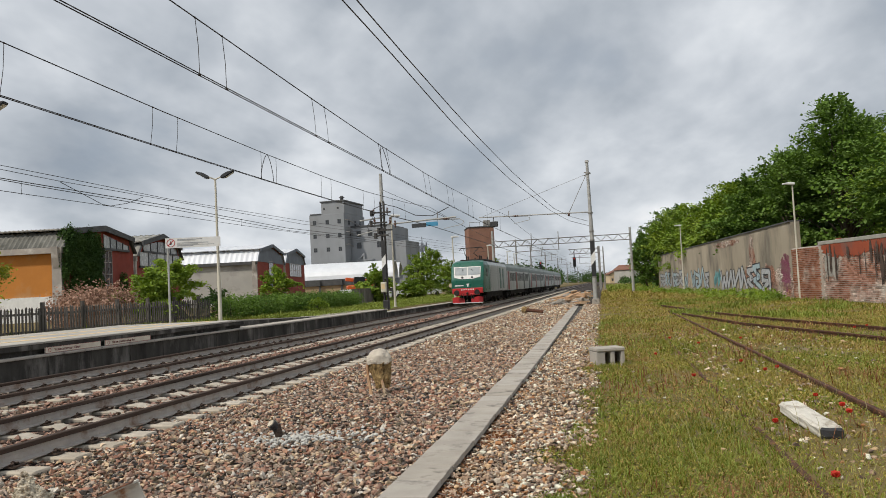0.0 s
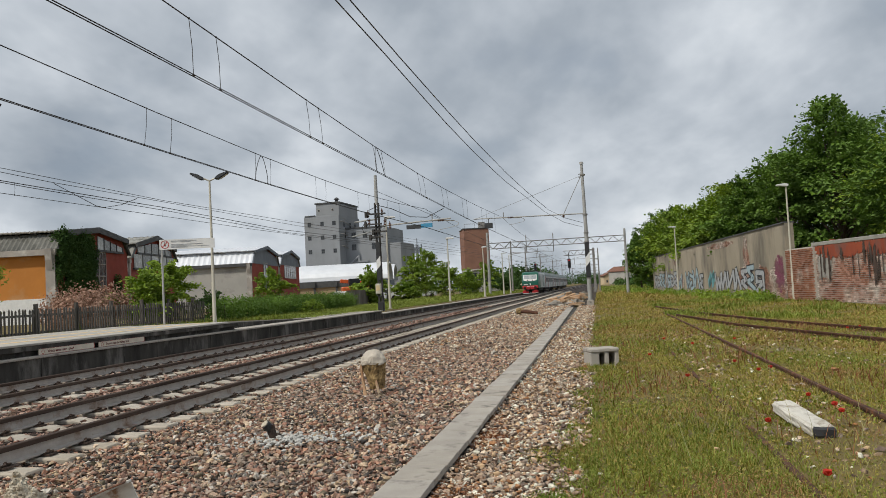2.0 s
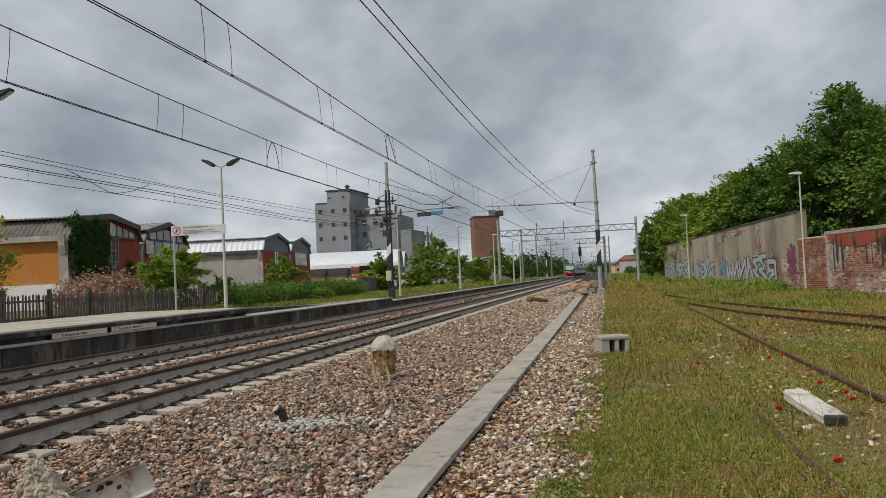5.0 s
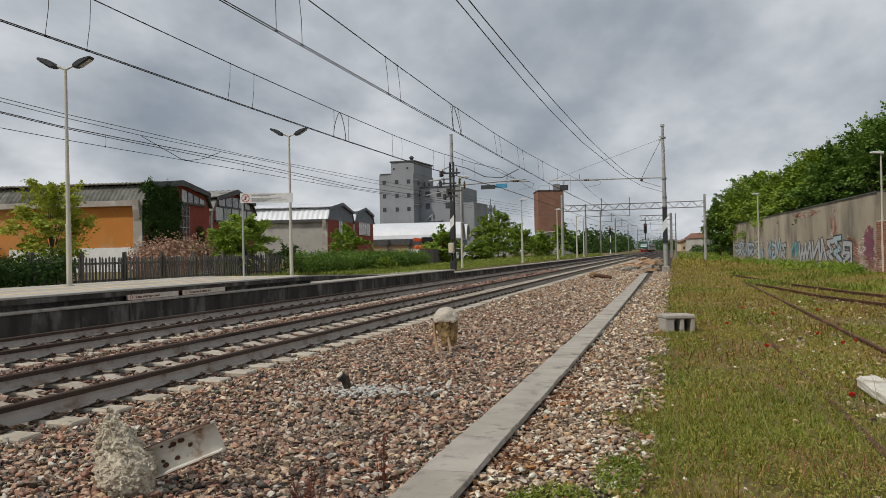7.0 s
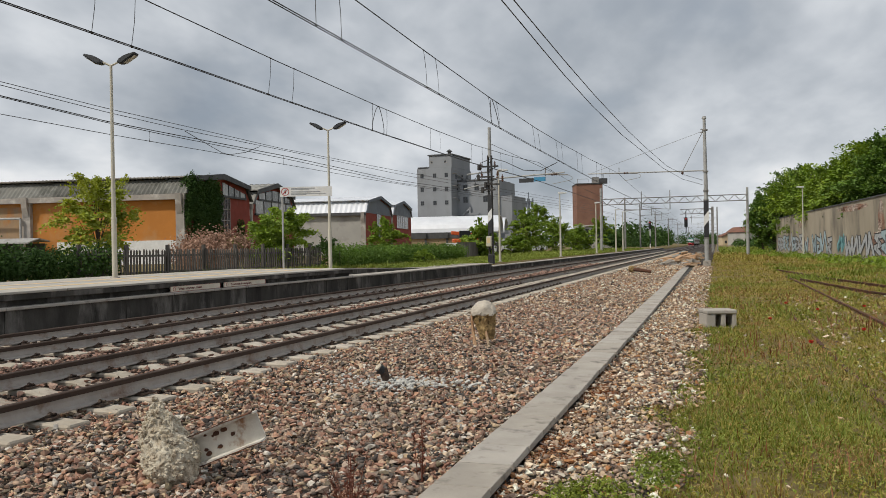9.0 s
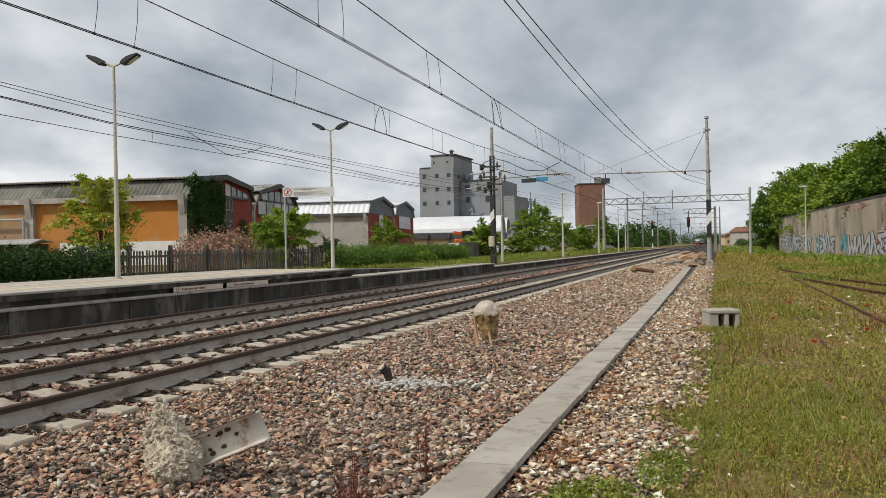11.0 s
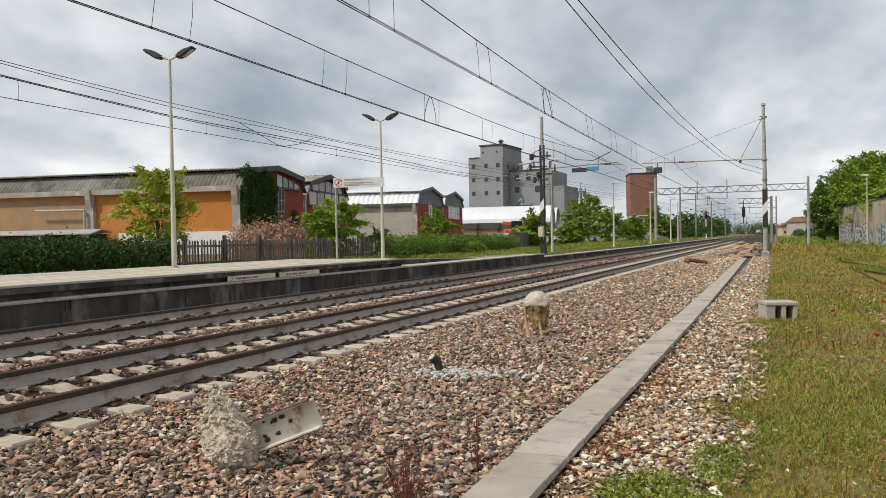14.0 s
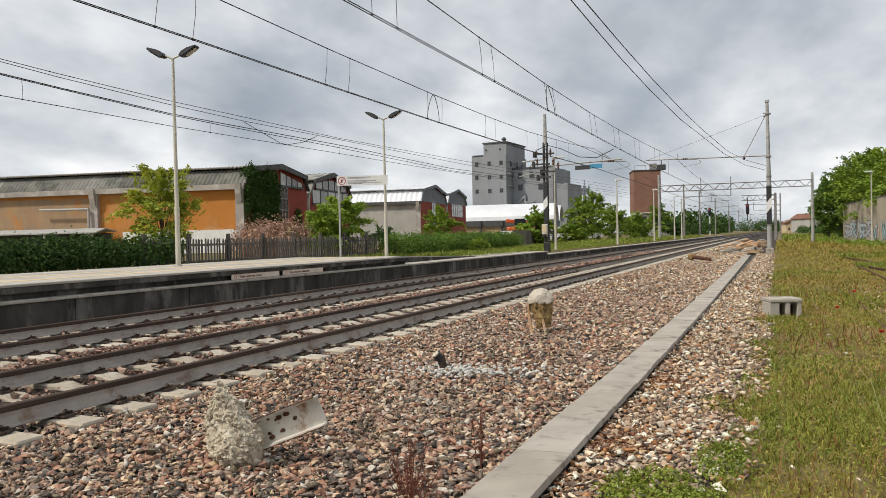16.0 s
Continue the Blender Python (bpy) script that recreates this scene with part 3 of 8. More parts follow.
# ---------------------------------------------------------------- masts, wires, lamps
def build_mast_right():
    ms = thing("catenary_mast", pose(-0.62, 58.5, -0.42), "tall grey tubular steel mast with black and white plate", "catenary mast", "masts")
    bm = bmesh.new()
    tube(bm, (0, 0, 0), (0.0, 0, 5.6), 0.165, 0.145, 14)
    tube(bm, (0, 0, 5.55), (-0.04, 0, 10.35), 0.135, 0.10, 14)
    part("mast_tube", bm, M_galv, ms)
    bm = bmesh.new()
    bx(bm, -0.26, 0.26, -0.26, 0.26, 0.36 - 0.4, 0.42, bevel=0.04)
    part("footing", bm, M_conc, ms)
    bm = bmesh.new()
    tube(bm, (-0.04, 0, 10.35), (-0.04, 0, 10.50), 0.16, 0.13, 12)
    part("cap", bm, M_galv, ms)
    for i, (z0, z1, mt) in enumerate(((2.05, 3.10, M_black), (3.10, 3.62, M_white), (3.62, 4.62, M_black))):
        bm = bmesh.new()
        if mt is M_white:
            prism(bm, [(-0.165, z0 - 0.30), (0.165, z0 + 0.12), (0.165, z1 + 0.30), (-0.165, z1 - 0.12)], -0.195, -0.172)
        elif z0 < 3:
            prism(bm, [(-0.165, z0), (0.165, z0), (0.165, z1 + 0.12), (-0.165, z1 - 0.30)], -0.195, -0.172)
        else:
            prism(bm, [(-0.165, z0 - 0.12), (0.165, z0 + 0.30), (0.165, z1), (-0.165, z1)], -0.195, -0.172)
        part("plate", bm, mt, ms)
    for z in (2.0, 4.66, 5.3, 6.65, 9.55):
        bm = bmesh.new()
        tube(bm, (0, 0, z - 0.05), (0, 0, z + 0.05), 0.185, n=14)
        part("clamp_band", bm, M_mast, ms)
    bm = bmesh.new()
    tube(bm, (-0.1, 0, 6.72), (-8.2, 0, 6.86), 0.045, 0.04, 8)
    part("boom", bm, M_galv, ms)
    bm = bmesh.new()
    tube(bm, (-0.1, 0, 9.55), (-1.55, 0, 6.74), 0.022, 0.022, 6)
    tube(bm, (-0.1, 0, 9.5), (-8.0, 0.1, 6.9), 0.012, 0.012, 5)
    part("stay", bm, M_mast, ms)
    bm = bmesh.new()
    for z in (9.4, 9.62):
        tube(bm, (-0.3, 0, z), (0.02, 0, z), 0.035, n=6)
    part("stay_bracket", bm, M_mast, ms)
    bm = bmesh.new()
    ball(bm, (-1.55, 0, 6.62), 0.10, 1, (1, 1, 1.3))
    part("insulator", bm, M_rust, ms)
    registration(ms, -5.95, 0.0, 6.86, 5.55)
    bm = bmesh.new()
    bx(bm, -7.4, -6.8, -0.12, 0.12, 6.1, 6.5, bevel=0.02)
    tube(bm, (-7.1, 0, 6.5), (-7.1, 0, 6.85), 0.03)
    part("switch_box", bm, M_grey, ms)
    return ms


def registration(parent, x, y, z_top, z_wire):
    """Drop bracket with an insulator and a curved steady arm that holds the contact wire."""
    bm = bmesh.new()
    tube(bm, (x, y, z_top + 0.35), (x, y, z_top - 0.12), 0.03, n=6)
    tube(bm, (x - 0.7, y, z_top - 0.02), (x + 1.3, y, z_top - 0.12), 0.03, n=6)
    part("drop_bracket", bm, M_mast, parent)
    bm = bmesh.new()
    path_tube(bm, [(x + 1.3, y, z_top - 0.12), (x + 1.52, y, z_top - 0.24), (x + 1.54, y, z_top - 0.36), (x + 1.4, y, z_top - 0.44), (x + 0.35, y, z_top - 0.62)], 0.018, 5)
    part("steady_arm", bm, M_galv, parent)
    bm = bmesh.new()
    for k in range(3):
        tube(bm, (x + 0.35 + 0.12 * k, y, z_top - 0.06), (x + 0.42 + 0.12 * k, y, z_top - 0.065), 0.065, n=8)
    part("insulator", bm, M_rust, parent)


def build_mast_left():
    ms = thing("catenary_mast", pose(-12.5, 45.0, 0.30), "dark lattice catenary mast crowded with brackets and insulators", "catenary mast", "masts")
    bm = bmesh.new()
    for sx in (-0.095, 0.095):
        bx(bm, sx - 0.035, sx + 0.035, -0.12, 0.12, 0, 6.3)
    for k in range(14):
        tube(bm, (-0.1, -0.13, 0.3 + k * 0.42), (0.1, -0.13, 0.5 + k * 0.42), 0.018, n=4)
    for k in range(7):
        bx(bm, -0.15, 0.15, -0.14, 0.14, 0.75 + k * 0.78, 0.80 + k * 0.78)
    part("mast_frame", bm, M_mastd, ms)
    bm = bmesh.new()
    tube(bm, (0, 0, 6.2), (0, 0, 7.95), 0.11, 0.09, 10)
    part("top_tube", bm, M_galv, ms, "pale grey top tube")
    bm = bmesh.new()
    bx(bm, -0.17, 0.17, -0.17, 0.17, -0.3, 0.5, bevel=0.04)
    part("footing", bm, M_black, ms)
    for mt, q in ((M_black, [(-0.12, 1.75), (0.12, 1.75), (0.12, 2.62), (-0.12, 2.35)]), (M_white, [(-0.12, 2.352), (0.12, 2.622), (0.12, 3.18), (-0.12, 2.90)]), (M_black, [(-0.12, 2.902), (0.12, 3.182), (0.12, 4.0), (-0.12, 4.0)])):
        bm = bmesh.new()
        prism(bm, q, -0.19, -0.165)
        part("plate", bm, mt, ms)
    for z, x0, x1 in ((4.25, -0.5, 0.35), (4.55, -0.3, 0.6), (5.0, -0.75, 0.3), (5.6, -0.7, 0.55)):
        bm = bmesh.new()
        bx(bm, x0, x1, -0.2, -0.1, z, z + 0.09)
        bx(bm, x0, x0 + 0.12, -0.22, 0.05, z - 0.14, z + 0.2)
        part("cross_bracket", bm, M_mastd, ms)
    bm = bmesh.new()
    bx(bm, -0.21, 0.11, -0.36, -0.14, 0.95, 1.55, bevel=0.03)
    part("control_box", bm, M_pole, ms)
    bm = bmesh.new()
    bx(bm, -0.16, 0.04, -0.37, -0.361, 1.15, 1.45)
    part("danger_label", bm, M_yellow, ms)
    bm = bmesh.new()
    tube(bm, (0, 0, 4.92), (4.4, 0, 5.1), 0.045, n=8)
    tube(bm, (0, 0, 5.35), (-1.4, 0, 5.25), 0.045, n=8)
    tube(bm, (-1.6, 0, 4.4), (0.2, 0, 4.75), 0.035, n=6)
    part("boom", bm, M_galv, ms)
    bm = bmesh.new()
    tube(bm, (0.05, 0, 7.0), (3.9, 0, 5.05), 0.012, n=4)
    part("stay", bm, M_wire, ms)
    for x, z in ((-0.55, 5.7), (0.3, 5.75), (-0.5, 5.2), (0.45, 5.15), (0.75, 4.95)):
        bm = bmesh.new()
        for k in range(4):
            tube(bm, (x, 0, z - 0.16 + 0.08 * k), (x, 0, z - 0.11 + 0.08 * k), 0.085, 0.05, n=8)
        tube(bm, (x, 0, z - 0.25), (x, 0, z + 0.22), 0.025, n=6)
        part("insulator", bm, M_rust, ms)
    bm = bmesh.new()
    path_tube(bm, [(-0.5, 0, 5.9), (0.1, 0.1, 6.15), (0.9, 0, 5.9), (2.0, 0, 5.35), (3.0, 0, 5.25), (4.0, 0, 5.7)], 0.022, 5)
    part("jumper_cable", bm, M_wire, ms)
    bm = bmesh.new()
    path_tube(bm, [(-0.6, 0, 5.4), (-1.0, 0.1, 4.9), (-0.7, 0, 4.3), (-0.15, 0, 4.2)], 0.018, 5)
    part("jumper_cable", bm, M_wire, ms)
    registration(ms, 3.3, 0.0, 5.08, 4.0)
    bm = bmesh.new()
    bx(bm, 1.75, 2.6, -0.03, 0.03, 4.62, 4.86)
    part("number_plate", bm, M_grey, ms)
    bm = bmesh.new()
    bx(bm, 2.62, 3.3, -0.03, 0.03, 4.66, 4.9)
    part("blue_plate", bm, M_blue, ms, "light blue plate")
    return ms


M_blue = mat("sign_blue", (0.06, 0.27, 0.45), (0.05, 0.23, 0.40), 5, 0.5, bump=0)


def wire(name, pts, r, label, group="overhead wires", seg=6):
    th = tagged(part(name, (lambda b: (path_tube(b, pts, r, seg), b)[1])(bmesh.new()), M_wire), label, "wire", group)
    return th


def span(x0, x1, y0, y1, z0, z1, sag, n=14):
    return [(x0 + (x1 - x0) * t, y0 + (y1 - y0) * t, z0 + (z1 - z0) * t - sag * 4 * t * (1 - t)) for t in (i / n for i in range(n + 1))]


def at_y(pts, y):
    for p, q in zip(pts, pts[1:]):
        if p[1] <= y <= q[1]:
            t = (y - p[1]) / (q[1] - p[1])
            return Vector(p).lerp(Vector(q), t)
    return Vector(pts[-1])


def build_overhead():
    # (contact, messenger) runs over each track, span by span
    near_c = [(-6.12, -14, 5.10), (-6.33, 10, 5.08), (-6.42, 16, 5.08), (-6.52, 24, 5.08), (-6.61, 31, 5.08), (-6.66, 38, 5.07), (-6.72, 46, 5.06), (-6.66, 58.5, 5.06), (-6.4, 105, 5.1), (-6.3, 160, 5.1), (-6.5, 215, 5.1), (-6.4, 330, 5.1), (-6.4, 600, 5.1)]
    near_m = [(-6.1, -10, 6.5), (-6.3, 4, 6.2), (-6.41, 12.1, 6.06), (-6.52, 18, 5.98), (-6.64, 24, 5.94), (-6.72, 31, 5.95), (-6.74, 37, 6.00), (-6.72, 46, 6.14), (-6.66, 58.5, 6.42)] + span(-6.66, -6.4, 58.5, 105, 6.42, 6.3, 0.45)[1:] + span(-6.4, -6.4, 105, 160, 6.3, 6.3, 0.6)[1:] + [(-6.4, 330, 6.0), (-6.4, 600, 6)]
    far_c = [(-9.8, -14, 5.02), (-9.85, 8, 5.0), (-9.93, 12, 5.0), (-10.08, 17, 5.0), (-10.22, 23.5, 5.0), (-10.25, 29, 5.0), (-10.19, 34, 4.99), (-9.6, 45, 4.97), (-9.9, 105, 5.1), (-9.8, 160, 5.1), (-9.95, 330, 5.1), (-9.95, 600, 5.1)]
    far_m = [(-9.6, -4, 6.3), (-9.70, 5, 6.04), (-9.82, 11.8, 5.91), (-10.0, 17, 5.855), (-10.2, 23.5, 5.84), (-10.24, 29, 5.82), (-10.18, 34, 5.82), (-9.9, 40, 5.9), (-9.6, 45, 6.05)] + span(-9.6, -9.95, 45, 105, 6.05, 6.3, 0.6)[1:] + [(-9.95, 160, 6.2), (-9.95, 330, 6), (-9.95, 600, 6)]
    side_c = [(-18.1, -10, 5.30), (-18.1, 14.2, 5.07), (-18.1, 20.2, 5.03), (-18.1, 31, 5.08), (-18.1, 40, 5.1), (-17.2, 66, 5.2), (-15.5, 108, 5.4), (-14, 170, 5.4)]
    side_m = [(-18.1, -10, 6.3), (-18.1, 14.2, 5.63), (-18.1, 16, 5.56), (-18.1, 20.2, 5.43), (-18.1, 23, 5.43), (-18.1, 31, 5.46), (-18.1, 44, 5.34), (-17.2, 66, 5.6), (-15.5, 108, 6.0), (-14, 170, 6.0)]
    side_n = [(-18.1, -10, 6.2), (-18.1, 14.2, 5.60), (-18.1, 16, 5.53), (-18.1, 20.2, 5.39), (-18.1, 23, 5.36), (-18.1, 31, 5.34), (-18.1, 44, 5.20), (-17.2, 66, 5.4), (-15.5, 108, 5.8), (-14, 170, 5.9)]
    side_f = [(-18.1, -10, 6.7), (-18.1, 14.2, 6.0), (-18.1, 15.9, 5.94), (-18.1, 20.2, 5.84), (-18.1, 24, 5.82), (-18.1, 31, 5.76), (-17.5, 45, 5.8), (-15.5, 108, 6.6)]
    side_g = [(-18.1, -10, 6.6), (-18.1, 14.2, 5.93), (-18.1, 15.9, 5.85), (-18.1, 20.2, 5.72), (-18.1, 24, 5.67), (-18.1, 30.5, 5.70), (-17.5, 45, 5.6), (-15.5, 108, 6.3)]
    for c, m, off in ((near_c, near_m, 0.03), (far_c, far_m, 0.03)):
        wire("contact_wire", [(x - off, y, z) for x, y, z in c], 0.010, "dark copper contact wire over the track")
        wire("contact_wire", [(x + off, y, z) for x, y, z in c], 0.010, "dark copper contact wire over the track")
        wire("messenger_wire", m, 0.012, "sagging messenger wire over the track")
    wire("contact_wire", side_c, 0.010, "thin contact wire beyond the platform")
    wire("messenger_wire", side_m, 0.014, "sagging messenger wire beyond the platform")
    wire("messenger_wire", side_n, 0.012, "sagging messenger wire beyond the platform")
    wire("feeder_wire", side_f, 0.010, "feeder wire beyond the platform")
    wire("feeder_wire", side_g, 0.010, "feeder wire beyond the platform")
    wire("feeder_wire", [(-4.4, -8, 6.95), (-4.28, 17, 6.58), (-4.28, 21, 6.50), (-4.28, 24.2, 6.45), (-4.25, 29.6, 6.41), (-3.98, 37, 6.25), (-3.55, 43, 6.1), (-3.0, 50, 5.85), (-2.0, 54.5, 5.45), (-0.8, 58.4, 5.3)], 0.013, "feeder cable drooping to the mast")
    wire("feeder_wire", [(-4.05, -8, 6.8), (-4.0, 17, 6.54), (-4.0, 22.7, 6.54), (-3.98, 28.2, 6.56), (-3.85, 37, 6.58), (-3.55, 43, 6.45), (-2.75, 50, 5.95), (-1.9, 54, 5.7), (-0.8, 58.4, 5.62)], 0.013, "feeder cable drooping to the mast")
    # droppers in pairs
    def dropper(c, m, y):
        a, b = at_y(c, y), at_y(m, y)
        mid = (a + b) / 2 + Vector((0.008, 0.02, 0))
        d = wire("dropper", [tuple(a), tuple(mid), tuple(b)], 0.006, "thin dropper between messenger and contact wire", "droppers", 4)
        for end, r in ((a, 0.028), (b, 0.022)):
            bm = bmesh.new()
            ball(bm, end, r, 1)
            part("clamp", bm, M_wire, d)
    for c, m, ys in ((near_c, near_m, (12.1, 13.1, 17.8, 18.7, 23.9, 24.9, 30.5, 31.5, 35.4, 36.7, 41, 42.5, 48, 50, 54)), (far_c, far_m, (5.3, 6.5, 10.77, 11.76, 16.63, 17.8, 23.0, 24.2, 28.5, 29.6, 33.7, 35.2, 38, 40)), (side_c, side_m, (14.8, 22.2, 31.0, 38.0))):
        for y in ys:
            dropper(c, m, y)
    # looped jumpers
    for c, m, y in ((near_c, near_m, 24.3), (far_c, far_m, 23.5)):
        b = at_y(m, y)
        for sgn in (-1, 1):
            a = at_y(c, y + sgn * 0.42)
            loop = [b.lerp(a, 0.5 - 0.5 * math.cos(math.pi * q / 10)) + Vector((0, sgn * 0.16 * math.sin(math.pi * q / 10), 0)) for q in range(11)]
            wire("jumper_wire", [tuple(p) for p in loop], 0.011, "looped jumper wire hanging between overhead wires", "jumpers", 5)
    wire("jumper_wire", [(-18.1, 24.1, 5.64), (-18.1, 25.4, 5.33), (-18.1, 26.4, 5.09), (-18.1, 26.9, 5.07), (-18.1, 28.0, 5.28), (-18.1, 29.1, 5.64)], 0.012, "looped jumper wire hanging between overhead wires", "jumpers", 5)


def lattice_beam(bm, x0, x1, y, z0, z1, n, w=0.4):
    for dz in (z0, z1):
        for dy in (-w / 2, w / 2):
            tube(bm, (x0, y + dy, dz), (x1, y + dy, dz), 0.045, n=4)
    for i in range(n):
        xa, xb = x0 + (x1 - x0) * i / n, x0 + (x1 - x0) * (i + 1) / n
        for dy in (-w / 2, w / 2):
            tube(bm, (xa, y + dy, z0 if i % 2 else z1), (xb, y + dy, z1 if i % 2 else z0), 0.03, n=4)


def build_gantry():
    g = thing("overhead_gantry", pose(0, 105, 0), "grey lattice portal gantry over the tracks", "gantry")
    bm = bmesh.new()
    lattice_beam(bm, -14.2, 3.7, 0, 6.4, 7.15, 24)
    part("beam", bm, M_mast, g)
    for x, z0, z1 in ((-14.2, 0.1, 8.6), (3.7, -0.5, 8.0)):
        bm = bmesh.new()
        tube(bm, (x, 0, z0), (x, 0, z1), 0.2, 0.15, 10)
        part("post", bm, M_galv, g)
    for x in (-6.4, -9.95):
        bm = bmesh.new()
        tube(bm, (x + 0.9, 0, 8.0), (x + 0.9, 0, 5.6), 0.06, n=6)
        tube(bm, (x + 0.9, 0, 5.6), (x - 1.2, 0, 5.75), 0.035, n=5)
        tube(bm, (x - 1.2, 0, 5.4), (x - 1.2, 0, 6.1), 0.035, n=5)
        part("drop_bracket", bm, M_mast, g)
    # far masts with booms, in pairs along the line
    for y, x, arm in ((128, -13.6, 5.4), (152, -13.4, 5.2), (160, 0.2, -6.2), (188, -13.2, 5.0), (215, 0.3, -6.3), (240, -13.2, 5.0), (270, 0.3, -6.3), (300, -13.2, 5), (330, 0.3, -6.3), (390, 0.3, -6.3), (420, -13.2, 5)):
        f = thing("catenary_mast", pose(x, y, -0.4 if x > -5 else 0.2), "distant grey catenary mast with a boom", "catenary mast", "distant masts")
        bm = bmesh.new()
        tube(bm, (0, 0, 0), (0, 0, 8.4), 0.15, 0.11, 8)
        part("mast_tube", bm, M_mast, f)
        bm = bmesh.new()
        tube(bm, (0, 0, 6.3), (arm, 0, 6.5), 0.05, n=5)
        tube(bm, (0, 0, 7.7), (arm * 0.8, 0, 6.5), 0.02, n=4)
        tube(bm, (arm * 0.75, 0, 6.9), (arm * 0.75, 0, 5.4), 0.04, n=5)
        part("boom", bm, M_mast, f)


def signal_head(parent, x, y, z, red=True):
    bm = bmesh.new()
    bx(bm, x - 0.27, x + 0.27, y - 0.06, y + 0.06, z - 0.85, z + 0.85, bevel=0.12)
    part("backboard", bm, M_black, parent)
    for dz, mt in ((0.55, M_sigred if red else M_glass), (0.0, M_glass), (-0.55, M_glass)):
        bm = bmesh.new()
        tube(bm, (x, y - 0.06, z + dz), (x, y - 0.30, z + dz + 0.02), 0.12, 0.13, 12, caps=False)
        part("hood", bm, M_black, parent)
        bm = bmesh.new()
        tube(bm, (x, y - 0.06, z + dz), (x, y - 0.09, z + dz), 0.095, n=12)
        part("lens", bm, mt, parent, "lit red lens" if mt is M_sigred else "dark lens")


def glow(name, c, s):
    m = bpy.data.materials.new(name)
    m.use_nodes = True
    b = m.node_tree.nodes["Principled BSDF"]
    b.inputs["Base Color"].default_value = (*c, 1)
    b.inputs["Emission Color"].default_value = (*c, 1)
    b.inputs["Emission Strength"].default_value = s
    return m


M_sigred = glow("red_signal_light", (0.9, 0.03, 0.03), 1.0)
M_headlamp = glow("white_headlamp", (1.0, 0.93, 0.75), 1.5)


def build_signals():
    s = thing("signal_gantry", pose(-0.55, 139, -0.4), "cantilever signal gantry with a red light showing", "signal")
    bm = bmesh.new()
    tube(bm, (0, 0, 0), (0, 0, 7.6), 0.22, 0.2, 8)
    bx(bm, -0.2, 0.2, -0.3, 0.3, 0, 7.4)
    part("post", bm, M_mast, s)
    bm = bmesh.new()
    lattice_beam(bm, -5.1, 0.2, 0, 6.5, 7.3, 9, 0.8)
    part("arm", bm, M_mast, s)
    bm = bmesh.new()
    tube(bm, (-4.2, -0.3, 7.0), (-4.2, -0.3, 3.3), 0.08, n=6)
    part("hanger", bm, M_black, s)
    signal_head(s, -4.2, -0.45, 5.1)
    g = thing("track_signal", pose(-13.4, 175, 0.2), "post signal with a red light and striped post", "signal")
    bm = bmesh.new()
    tube(bm, (0, 0, 0), (0, 0, 6.0), 0.10, n=8)
    part("post", bm, M_white, g)
    bm = bmesh.new()
    tube(bm, (0, 0, 1.0), (0, 0, 2.6), 0.11, n=8)
    part("stripe", bm, M_black, g)
    signal_head(g, 0, -0.15, 5.0)


def lamp_post(name, x, y, z, h, double, label, group, r=0.07, ang=0.0):
    """A tapered post with one or two LED lanterns."""
    t = thing(name, pose(x, y, z, 0, 0, ang), label, "street lamp", group)
    bm = bmesh.new()
    tube(bm, (0, 0, 0), (0, 0, h * 0.28), r, r * 0.95, 14)
    tube(bm, (0, 0, h * 0.28), (0, 0, h), r * 0.82, r * 0.5, 14)
    tube(bm, (0, 0, h * 0.275), (0, 0, h * 0.285), r * 1.08, n=14)
    part("post", bm, M_pole, t, smooth=False)
    bm = bmesh.new()
    tube(bm, (0, 0, 0), (0, 0, 0.03), r * 1.8, r * 1.6, 14)
    part("base_collar", bm, M_conc, t)
    for s in ((-1, 1) if double else (1,)):
        bm = bmesh.new()
        if double:
            tube(bm, (0, 0, h - 0.02), (s * 0.22, 0, h + 0.08), 0.028, n=8)
            part("bracket", bm, M_pole, t)
            bm = bmesh.new()
            prism(bm, [(s * 0.2, h + 0.03), (s * 0.34, h + 0.02), (s * 0.72, h + 0.26), (s * 0.70, h + 0.31), (s * 0.42, h + 0.24), (s * 0.24, h + 0.13)], -0.13, 0.13)
            bmesh.ops.bevel(bm, geom=list(bm.edges), offset=0.025, segments=2, affect="EDGES")
            part("lantern", bm, M_grey, t, "dark grey lantern")
            bm = bmesh.new()
            prism(bm, [(s * 0.40, h + 0.045), (s * 0.68, h + 0.222), (s * 0.68, h + 0.212), (s * 0.40, h + 0.035)], -0.09, 0.09)
            part("lens", bm, M_pole, t)
        else:
            prism(bm, [(-0.55, h - 0.02), (0.1, h - 0.08), (0.12, h + 0.06), (-0.1, h + 0.1), (-0.55, h + 0.06)], -0.13, 0.13)
            bmesh.ops.bevel(bm, geom=list(bm.edges), offset=0.02, segments=1, affect="EDGES")
            part("lantern", bm, M_white, t, "pale flat lantern")
    return t


